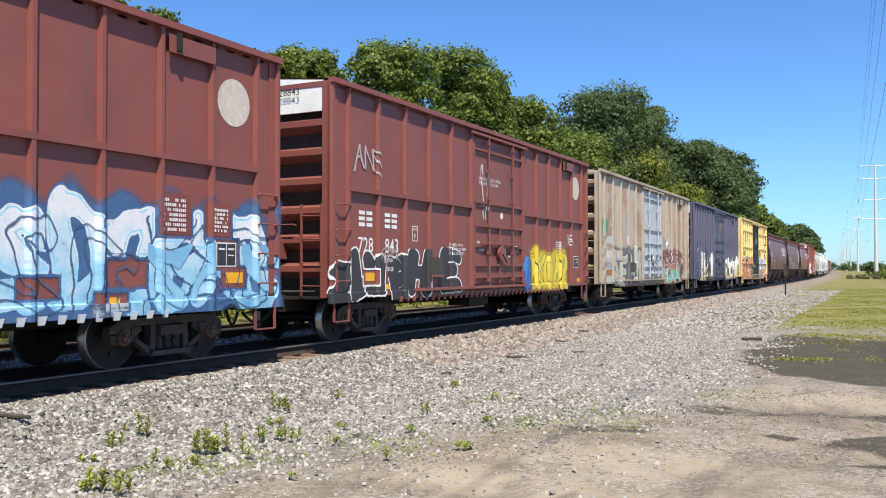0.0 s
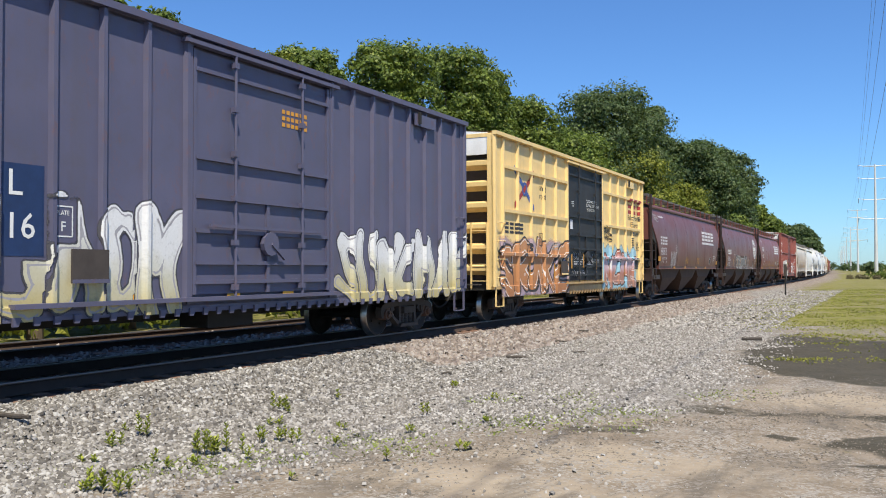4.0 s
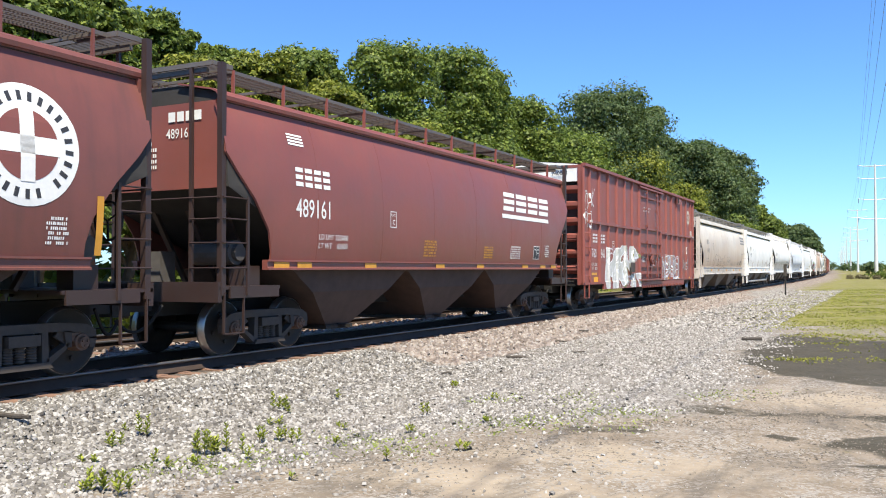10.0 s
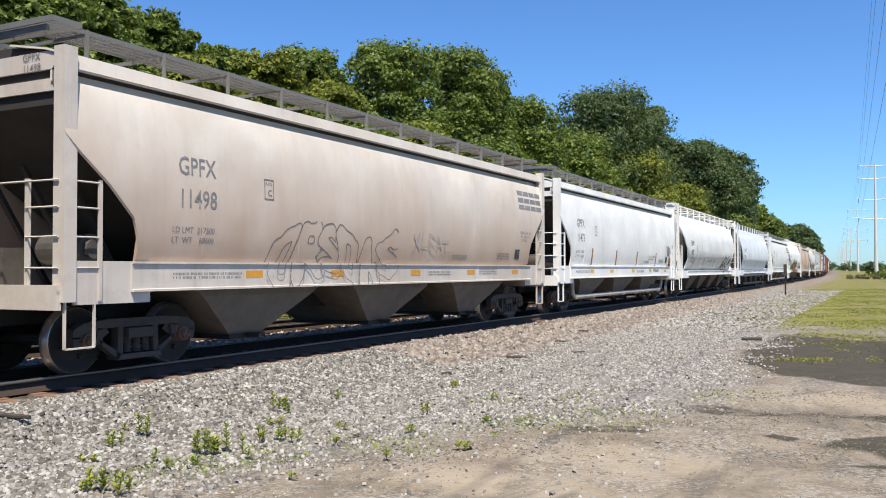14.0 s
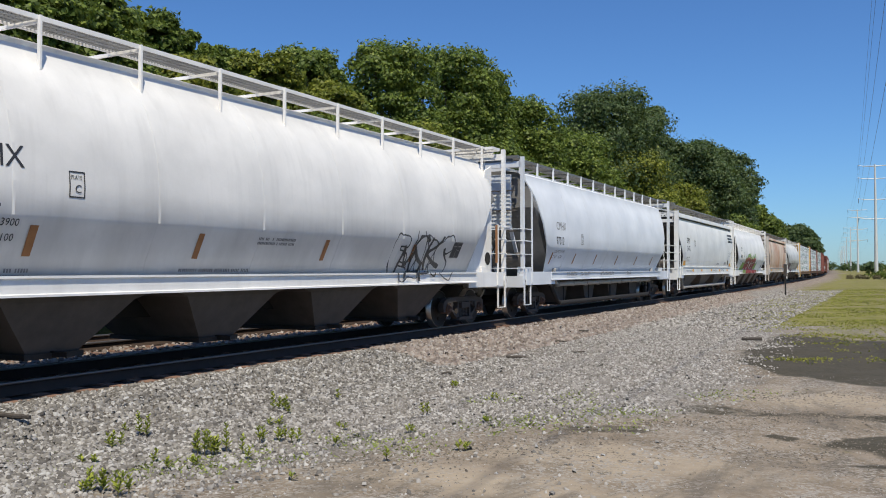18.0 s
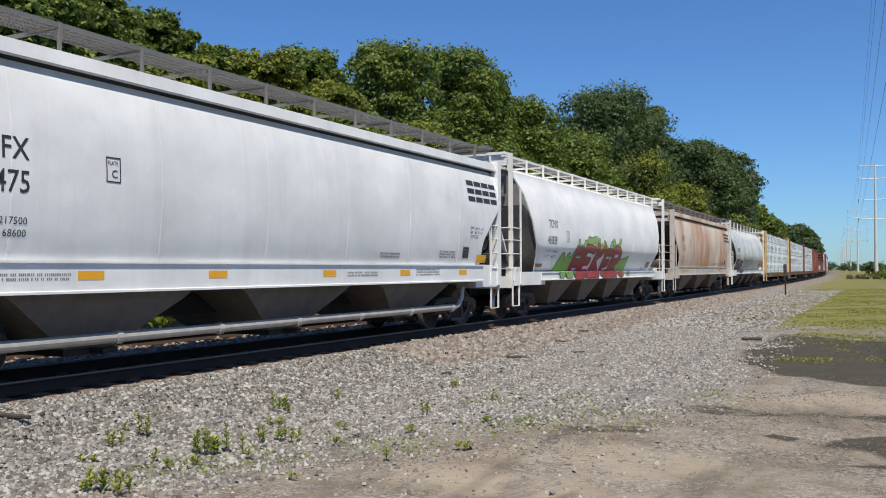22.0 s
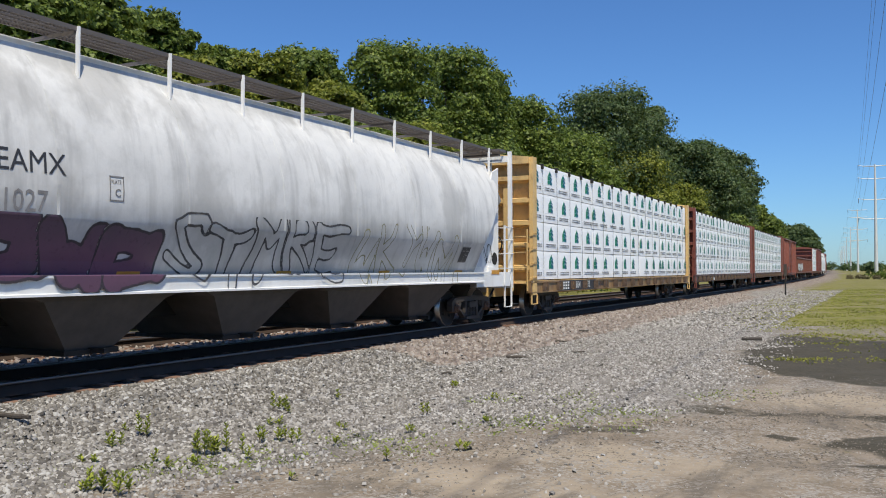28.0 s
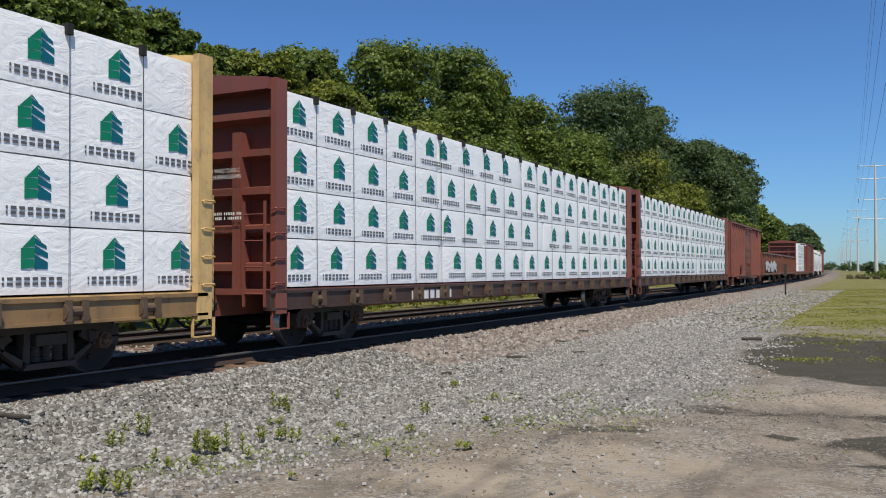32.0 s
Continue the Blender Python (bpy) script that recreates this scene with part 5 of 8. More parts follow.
    part("brake_housing", boxes((-0.1, 0.42, -h - 0.10, -h + 0.14, sill + 0.72, sill + 1.12)), post, car)
    part("grab_rail", swept(bmesh.new(), [(-0.9, -h, sill + 1.35), (-0.9, -h - 0.09, sill + 1.37), (0.75, -h - 0.09, sill + 1.37), (0.75, -h, sill + 1.35)], 0.016, 6), post, car)
    end_ladder(car, post, h + 0.02, -W + 0.16, -W + 0.62, sill - 0.02, sill + 1.75, 4)
    for a, b in ((-h + 0.12, -h + 0.62), (h - 0.62, h - 0.12)):
        ladder(car, post, W + 0.10, a, b, sill + 0.05, sill + 2.0, 4)
        stirrup(car, post, a, b, W + 0.03, sill, 0.45)
    board = part("route_board", boxes((W + 0.080, W + 0.105, 5.1, 6.05, H - 0.46, H - 0.20)), post, car, "bare board under the eave")
    part("board_bracket", boxes((W + 0.105, W + 0.15, 5.22, 5.30, H - 0.42, H - 0.16)), M_BLACK, board)
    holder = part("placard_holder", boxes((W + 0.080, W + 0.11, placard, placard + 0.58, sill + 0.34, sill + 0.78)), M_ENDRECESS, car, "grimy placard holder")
    part("placard_rim", boxes((W + 0.11, W + 0.125, placard, placard + 0.58, sill + 0.34, sill + 0.39)), post, holder)
    # doors
    d0, d1 = y0 + 0.12, y1 - 0.12
    ym = (d0 + d1) / 2
    zt, zb = H - 0.28, sill + 0.14
    dr = part("door", boxes((W - 0.06, W + 0.015, d0, d1, zb, zt)), doormat, car)
    for k in (0.05, 0.13, 0.26, 0.40, 0.56, 0.92):
        z = zb + (zt - zb) * k
        part("door_rib", boxes((W + 0.015, W + 0.075, d0 + 0.03, d1 - 0.03, z - 0.03, z + 0.03)), doormat, dr)
    for y in (d0 + 0.02, (d0 + d1) / 2, d1 - 0.02):
        part("door_stile", boxes((W + 0.015, W + 0.06, y - 0.035, y + 0.035, zb, zb + (zt - zb) * (1.0 if abs(y - ym) > 0.1 else 0.40))), doormat, dr)
    for y in ((d0 * 0.75 + d1 * 0.25), (d0 * 0.25 + d1 * 0.75)):
        bm = bmesh.new()
        tube(bm, (W + 0.11, y, zb - 0.05), (W + 0.11, y, zt + 0.1), 0.024, 8)
        for z in np.linspace(zb + 0.1, zt - 0.1, 6):
            box(bm, W + 0.05, W + 0.14, y - 0.05, y + 0.05, z - 0.045, z + 0.045)
        part("lock_rod", bm, doormat, dr)
    bm = bmesh.new()
    bar(bm, (W + 0.1, d0 + 0.3, zb + 1.05), (W + 0.1, d1 - 0.3, zb + 1.05), 0.05, 0.05)
    tube(bm, (W + 0.05, ym, zb + 0.8), (W + 0.13, ym, zb + 0.8), 0.2, 12)
    bar(bm, (W + 0.13, ym, zb + 0.8), (W + 0.13, ym + 0.35, zb + 0.55), 0.05, 0.04)
    part("door_gear", bm, doormat, dr)
    for z in (H - 0.2, sill + 0.07):
        part("door_track", boxes((W, W + 0.13, y0 - (2.9 if z < 2 and long_track else 0.1), y1 + 0.15, z - 0.03, z + 0.03)), (zig if zig and z < 2 else post), car)
    for y in (y0 + 0.04, y1 - 0.04):
        part("door_post", boxes((W - 0.06, W + 0.06, y - 0.05, y + 0.05, sill, H - 0.14)), post, car)
    part("underframe", boxes((-0.35, 0.35, -h + 0.1, h - 0.1, 0.62, 0.95), (-1.4, 1.4, -h + 0.1, h - 0.1, 0.86, sill), (0.5, 1.1, -0.8, 0.3, 0.5, 0.85)), M_BLACK, car)
    couplers(car, L)
    trucks(car, h - 2.05, index)
    return car


# ---- covered hoppers ----
def loft(bm, stations, mi=0, smooth=True):
    """Skin over rings of equal length, closed at both ends."""
    rings = [[bm.verts.new(p) for p in st] for st in stations]
    n = len(rings[0])
    for a, b in zip(rings[:-1], rings[1:]):
        for i in range(n):
            j = (i + 1) % n
            f = bm.faces.new((a[i], a[j], b[j], b[i]))
            f.smooth = smooth
            f.material_index = mi
    bm.faces.new(rings[0][::-1])
    bm.faces.new(rings[-1])


def along(bm, pts, y0, y1):
    """An (x, z) outline pushed from y0 to y1."""
    a = [bm.verts.new((x, y0, z)) for x, z in pts]
    b = [bm.verts.new((x, y1, z)) for x, z in pts]
    n = len(pts)
    for i in range(n):
        j = (i + 1) % n
        bm.faces.new((a[i], a[j], b[j], b[i]))
    bm.faces.new(a[::-1])
    bm.faces.new(b)
    return bm


def grating(bm, x0, x1, y0, y1, z, step=0.06):
    """Open walkway of thin bars on edge."""
    n = int((y1 - y0) / step)
    for i in range(n):
        y = y0 + (i + 0.5) * step
        box(bm, x0, x1, y - 0.008, y + 0.008, z - 0.02, z)
    for x in np.linspace(x0, x1, 5)[1:-1]:
        box(bm, x - 0.008, x + 0.008, y0, y1, z - 0.03, z - 0.004)


PROFILES = {  # (across, up) from the sill to the ridge
    "grain": [(1.50, 1.45), (1.54, 1.62), (1.575, 1.9), (1.60, 2.3), (1.60, 2.8), (1.565, 3.25), (1.49, 3.65), (1.38, 4.00), (1.33, 4.10), (1.33, 4.14), (1.40, 4.16), (1.41, 4.22), (1.37, 4.28), (1.25, 4.33), (0.55, 4.47)],
    "round": [(1.24, 1.20), (1.345, 1.55), (1.57, 2.04), (1.60, 2.09), (1.615, 2.5), (1.58, 2.95), (1.49, 3.35), (1.34, 3.72), (1.14, 4.02), (0.98, 4.20), (0.95, 4.32), (0.70, 4.38), (0.55, 4.42), (0.45, 4.43), (0.40, 4.44)],
    "crease": [(1.20, 1.12), (1.24, 1.28), (1.32, 1.5), (1.535, 1.98), (1.575, 2.08), (1.60, 2.16), (1.605, 2.5), (1.58, 2.95), (1.50, 3.40), (1.36, 3.80), (1.22, 4.08), (1.21, 4.22), (1.0, 4.32), (0.70, 4.38), (0.45, 4.41)],
    "eave": [(1.47, 1.50), (1.52, 1.66), (1.56, 1.95), (1.59, 2.3), (1.595, 2.7), (1.575, 3.1), (1.53, 3.5), (1.46, 3.82), (1.445, 3.87), (1.31, 3.88), (1.31, 4.02), (1.50, 4.035), (1.48, 4.22), (1.2, 4.30), (0.5, 4.42)],
}
CUTS = {  # distance from the end and the lower edge of the side sheet there
    "grain": [(0.10, 3.30), (0.35, 3.00), (0.75, 2.60), (1.12, 2.10), (1.22, 1.75), (1.22, 1.45)],
    "round": [(0.62, 4.05), (0.80, 3.55), (1.15, 3.05), (1.60, 2.55), (2.05, 2.00), (2.12, 1.20)],
    "crease": [(0.95, 4.05), (1.15, 3.60), (1.45, 2.85), (1.72, 2.20), (2.0, 1.85), (2.35, 1.12)],
    "eave": [(0.06, 3.18), (0.30, 2.95), (0.75, 2.58), (1.18, 2.16), (1.27, 1.90), (1.28, 1.50)],
}


def hopper(index, L, label, shape, body, metal, sill_z=(1.43, 1.60), bays=3, boards=None, lower=None, sill_mat=None, pipes=None, board_sup=12, inner=None, ends=None):
    """A covered hopper: bulging side sheets cut back at the ends, slope sheets, bays below, roof walkway, end frames and ladders."""
    car = railcar(index, label, "covered_hopper")
    h = L / 2
    prof, cut = PROFILES[shape], CUTS[shape]
    SURFACE[car.name] = hopper_surface(prof, sill_z)
    ztop, zb = prof[-1][1], prof[0][1]
    deck = 1.12
    sill_mat = sill_mat or metal
    ends = ends or metal

    def outline(zmin, inset=0.0):
        pts = []
        for x, z in prof:
            if z < zmin:
                for (xa, za), (xb, zc) in zip(prof[:-1], prof[1:]):
                    if za <= zmin <= zc and zc > za:
                        x = xa + (xb - xa) * (zmin - za) / (zc - za)
                        break
                z = zmin
            pts.append((x - inset, z))
        return pts

    # side sheets, a shell each
    ys = [(-h + d, z) for d, z in cut] + [(-h + cut[-1][0] + 0.05 + (L - 2 * cut[-1][0] - 0.1) * k / 8, zb) for k in range(1, 8)] + [(h - d, z) for d, z in reversed(cut)]
    for sgn in (1, -1):
        st = []
        for y, z in ys:
            o, i = outline(z), outline(z, 0.035)
            st.append([(sgn * x, y, zz) for x, zz in o] + [(sgn * x, y, zz - 0.02) for x, zz in reversed(i)])
        bm = bmesh.new()
        loft(bm, st)
        skin = part("side_sheet", fixed(bm), body, car)
        skin.data.set_sharp_from_angle(angle=radians(30))
        if sgn > 0:
            side = skin
    # inner hull with sloped end sheets
    zslope = {"grain": 2.78, "eave": 3.60}.get(shape, 3.3)
    e0 = cut[0][0] + 0.06

    def ring(y, zmin):
        o = outline(max(zmin, zb), 0.05)
        o = [(x, z - 0.03) for x, z in o]
        return [(x, y, z) for x, z in o] + [(-x, y, z) for x, z in reversed(o)]
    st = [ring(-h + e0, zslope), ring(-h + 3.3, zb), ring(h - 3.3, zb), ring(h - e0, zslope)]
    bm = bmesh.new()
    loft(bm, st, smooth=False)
    # hull colour holds grime and the shade of the open end
    part("hull", fixed(bm), inner or M_ENDDARK, car, "grimy sloped end sheets with shade in their colour")
    # weld seams down the side
    for k in range(6):
        y = -h + cut[-1][0] + 1.3 + (L - 2 * cut[-1][0] - 2.6) * k / 5
        bm = bmesh.new()
        pts = [(x - 0.004, z) for x, z in prof][:-5]
        out = [(x + 0.007, z) for x, z in pts]
        prism_pts = pts + out[::-1]
        along(bm, prism_pts, y - 0.02, y + 0.02)
        part("weld_seam", fixed(bm), body, side)
    # side sills
    a, b = sill_z
    for sgn in (1, -1):
        bm = bmesh.new()
        x0, x1 = 1.44, 1.545
        along(bm, [(sgn * x, z) for x, z in ((x0, a), (x1 + 0.03, a), (x1 + 0.03, a + 0.03), (x1, a + 0.04), (x1, b - 0.04), (x1 + 0.03, b - 0.03), (x1 + 0.03, b), (x0, b))], -h + cut[-1][0] - 0.1, h - cut[-1][0] + 0.1)
        part("side_sill", fixed(bm), sill_mat, car)
    for s in (-1, 1):
        e = s * h
        S = lambda p, q: sorted((e - s * p, e - s * q))
        part("end_platform", boxes((-1.5, 1.5, *S(0, cut[-1][0] + 0.3), deck, deck + 0.05)), ends, car)
        part("end_sill", boxes((-1.5, 1.5, *S(-0.01, 0.07), deck - 0.2, deck + 0.12)), ends, car)
        bm = bmesh.new()
        for sg in (1, -1):
            part("side_gusset", boxes((sg * 1.50 - 0.02, sg * 1.50 + 0.02, *S(0.25, cut[-1][0] + 0.25), deck - 0.14, 1.16 if shape == "grain" else b)), ends, car)
            top = ztop + 0.24 if shape != "eave" else 4.30
            wide = 0.10 if shape == "eave" else 0.05
            part("corner_post", boxes((sg * 1.46 - wide, sg * 1.46 + wide, *S(0.05, 0.05 + wide * 2), deck - 0.1, top)), ends, car)
            tall = 2.62 if shape == "eave" else top
            part("end_stile", boxes((sg * 0.86 - 0.03, sg * 0.86 + 0.03, *S(0.04, 0.09), deck - 0.1, tall)), ends, car)
            st_top = 2.62 if shape != "crease" else 3.7
            part("side_stile", boxes((sg * 1.53 - 0.02, sg * 1.53 + 0.02, *S(0.62, 0.67), deck - 0.1, st_top)), ends, car)
            for z in (1.46, 1.86, 2.24, 2.58):
                bm = bmesh.new()
                tube(bm, (sg * 0.86, e - s * 0.03, z), (sg * 1.48, e - s * 0.03, z), 0.014, 6)
                tube(bm, (sg * 1.53, e - s * 0.06, z), (sg * 1.53, e - s * 0.66, z), 0.014, 6)
                part("rung", bm, ends, car)
            stirrup(car, ends, *S(0.12, 0.58), sg * 1.5, deck - 0.05, 0.42)
            if shape in ("round",):
                bm = bmesh.new()
                prism(bm, [(e - s * p, z) for p, z in ((0.45, 1.15), (2.2, 1.15), (2.2, 1.95), (1.1, 3.2), (0.85, 4.05), (0.45, 4.2))], sg * 1.22, sg * 1.26)
                part("shroud_plate", fixed(bm), ends, car)
                # thin black disc on the uncut plate, for the darkness of a hole
                bm = bmesh.new()
                tube(bm, (sg * 1.262, e - s * 0.72, 1.72), (sg * 1.268, e - s * 0.72, 1.72), 0.17, 18)
                part("dark_hole_disc", bm, M_BLACK, car)
        tube_bm = bmesh.new()
        tube(tube_bm, (-0.86, e - s * 0.03, 2.58), (0.86, e - s * 0.03, 2.58), 0.016, 6)
        part("grab_rail", tube_bm, ends, car)
        if shape == "eave":
            for z0, z1 in ((4.02, 4.26), (3.74, 3.90)):
                part("end_beam", boxes((-1.42, 1.42, *S(0.08, 0.2), z0, z1)), ends, car)
            for k in range(6):
                z = 3.40 - k * 0.32
                y = e - s * (0.3 + 0.02 + (zslope - z) * (3.3 - e0) / (zslope - zb) * 1.0)
                part("slope_rib", boxes((-1.38, 1.38, *sorted((y, y + s * 0.09)), z - 0.06, z + 0.06)), M_ENDRIB, car)
        elif shape == "grain":
            part("end_sheet", boxes((-1.40, 1.40, *S(0.14, 0.19), 2.74, 4.14)), metal, car)
        else:
            part("end_beam", boxes((-1.42, 1.42, *S(0.10, 0.18), ztop - 0.05, ztop + 0.12)), ends, car)
            part("end_sheet", boxes((-0.95, 0.95, *S(0.42, 0.5), 2.6, 4.2)), ends, car)
        for x in (-0.8, 0.0, 0.8):
            bm = bmesh.new()
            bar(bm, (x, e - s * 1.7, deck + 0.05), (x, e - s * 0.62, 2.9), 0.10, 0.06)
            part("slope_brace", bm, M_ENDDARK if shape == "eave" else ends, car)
        bm = bmesh.new()
        tube(bm, (0.25, e - s * 0.85, 1.72), (1.12, e - s * 0.85, 1.72), 0.21, 16)
        tube(bm, (1.12, e - s * 0.85, 1.72), (1.2, e - s * 0.85, 1.72), 0.14, 12)
        part("brake_cylinder", bm, M_BRAKE, car)
        part("brake_valve", boxes((-0.7, -0.3, *S(0.55, 0.9), deck + 0.05, 1.75)), M_BRAKE, car)
        part("retainer_box", boxes((1.0, 1.32, *S(0.8, 1.2), deck + 0.05, 1.5)), ends, car)
        if shape in ("round", "crease"):
            for z, d in ((2.55, 0.55), (3.15, 0.45), (3.72, 0.40)):
                bm = bmesh.new()
                grating(bm, 0.05, 1.15, *S(0.12, d), z, 0.05)
                tagged(part("crossover_step", bm, M_BROWN_GREY, car, "dark open grating step"), kind="stuff")
        if s > 0:
            ring = [(1.08 + 0.27 * math.cos(a), e - 0.42, 2.12 + 0.27 * math.sin(a)) for a in np.linspace(0, 6.2832, 25)]
            wheel = part("brake_wheel", swept(bmesh.new(), ring, 0.02, 6), M_BLACK, car, "dark round hand brake wheel")
            for a in (0.5, 2.6, 4.7):
                bm = bmesh.new()
                bar(bm, (1.08, e - 0.44, 2.12), (1.08 + 0.27 * math.cos(a), e - 0.42, 2.12 + 0.27 * math.sin(a)), 0.03, 0.015)
                part("spoke", bm, M_BLACK, wheel)
        part("walkway_bracket", boxes((-1.16, 1.16, *S(0.08, 0.14), ztop + 0.12, ztop + 0.2)), boards or metal, car)
    # bays
    free = L - 2 * cut[-1][0] - 1.6
    bw = free / bays
    for k in range(bays):
        c = -free / 2 + bw * (k + 0.5)
        bm = bmesh.new()
        t, b2 = bw / 2 + 0.02, 0.4
        ringt = [(-1.38, c - t, zb), (1.38, c - t, zb), (1.38, c + t, zb), (-1.38, c + t, zb)]
        zm, inset = 1.02, 0.72 if pipes and pipes > 0.8 else 1.0
        ringm = [(sx * 1.33 * inset, c + sy * t * 0.66 * inset, zm) for sx, sy in ((-1, -1), (1, -1), (1, 1), (-1, 1))]
        ringb = [(-0.95, c - b2, 0.34), (0.95, c - b2, 0.34), (0.95, c + b2, 0.34), (-0.95, c + b2, 0.34)]
        loft(bm, [ringt, ringm, ringb], smooth=False)
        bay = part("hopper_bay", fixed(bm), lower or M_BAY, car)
        part("outlet_gate", boxes((-1.0, 1.0, c - 0.46, c + 0.46, 0.27, 0.345)), M_STEEL, bay)
        part("gate_shaft", boxes((0.9, 1.28, c - 0.04, c + 0.04, 0.29, 0.36)), M_STEEL, bay)
    part("centre_sill", boxes((-0.22, 0.22, -h, h, 0.68, 1.0)), M_BLACK, car)
    if pipes:
        bm = bmesh.new()
        z = pipes
        tube(bm, (1.3, -free / 2 + 0.2, z), (1.3, free / 2 - 0.3, z + 0.02), 0.075, 12)
        for k in range(bays * 2 + 1):
            y = -free / 2 + 0.3 + (free - 0.7) * k / (bays * 2)
            tube(bm, (1.3, y - 0.05, z), (1.3, y + 0.05, z), 0.095, 12)
        for e in (-1, 1):
            swept(bm, [(1.3, e * (free / 2 - 0.25), z), (1.31, e * (free / 2 - 0.05), z + 0.06), (1.33, e * (free / 2 + 0.08), z + 0.22), (1.34, e * (free / 2 + 0.12), z + 0.5)], 0.06, 10)
        part("unloading_pipe", bm, M_PIPE, car, "pale steel unloading pipe with couplings")
        if z > 0.8:
            bm = bmesh.new()
            tube(bm, (1.3, -free / 2 + 0.4, 0.36), (1.3, free / 2 - 0.5, 0.36), 0.08, 12)
            for e in (-1, 1):
                swept(bm, [(1.3, e * (free / 2 - 0.55), 0.36), (1.3, e * (free / 2 - 0.3), 0.42), (1.26, e * (free / 2), 0.72), (1.2, e * (free / 2 + 0.1), 0.95)], 0.065, 10)
            part("vacuum_pipe", bm, M_STEEL, car, "grimy dark lower pipe")
            for k in range(bays + 1):
                y = -free / 2 + 0.8 + (free - 1.7) * k / bays
                bm = bmesh.new()
                bar(bm, (1.32, y, z - 0.05), (1.32, y, 0.40), 0.04, 0.03)
                part("pipe_hanger", bm, M_STEEL, car)
    # roof hatch and walkways
    part("hatch_trough", boxes((-0.44, 0.44, -h + 1.2, h - 1.2, ztop - 0.03, ztop + 0.11)), metal, car)
    zw = ztop + 0.27
    for k, (x0, x1) in enumerate(((0.52, 1.10), (-1.10, -0.52))):
        bm = bmesh.new()
        grating(bm, x0, x1, -h + 0.5, h - 0.5, zw, 0.06 if k == 0 else 0.12)
        w = tagged(part("running_board", bm, boards or M_MESH, car, "open grating roof walkway"), kind="stuff")
        for x in (x0, x1):
            part("board_edge", boxes((x - 0.012, x + 0.012, -h + 0.5, h - 0.5, zw - 0.05, zw + 0.012)), boards or metal, w)
    for s in (-1, 1):
        e = s * h
        lo, hi = sorted((e - s * 0.05, e - s * 0.5))
        bm = bmesh.new()
        grating(bm, -1.3, 1.3, lo, hi, zw, 0.06)
        w = tagged(part("end_walkway", bm, boards or M_MESH, car, "open grating across the car's end"), kind="stuff")
        for y in (lo, hi):
            part("board_edge", boxes((-1.32, 1.32, y - 0.015, y + 0.015, zw - 0.06, zw + 0.015)), boards or metal, w)
        for x in (-1.32, 1.32):
            part("board_edge", boxes((x - 0.015, x + 0.015, lo, hi, zw - 0.06, zw + 0.015)), boards or metal, w)
    zfoot = float(np.interp(-1.12, [-p[0] for p in prof[6:]], [p[1] for p in prof[6:]])) - 0.03
    me = None
    for i in range(board_sup):
        y = -h + 0.75 + (L - 1.5) * i / (board_sup - 1)
        for sg in (1, -1):
            if me is None:
                bm = bmesh.new()
                bar(bm, (0, 0, zfoot), (0, 0, zw + 0.01), 0.06, 0.03)
                me = part("board_support", bm, (boards or metal) if shape == "eave" else metal, car, loc=(sg * 1.12, y, 0)).data
            else:
                part("board_support", me, None, car, loc=(sg * 1.12, y, 0))
        part("board_bracket", boxes((-1.1, 1.1, y - 0.02, y + 0.02, zw - 0.09, zw - 0.04)), boards or metal, car)
    couplers(car, L)
    trucks(car, h - 1.75, index)
    return car


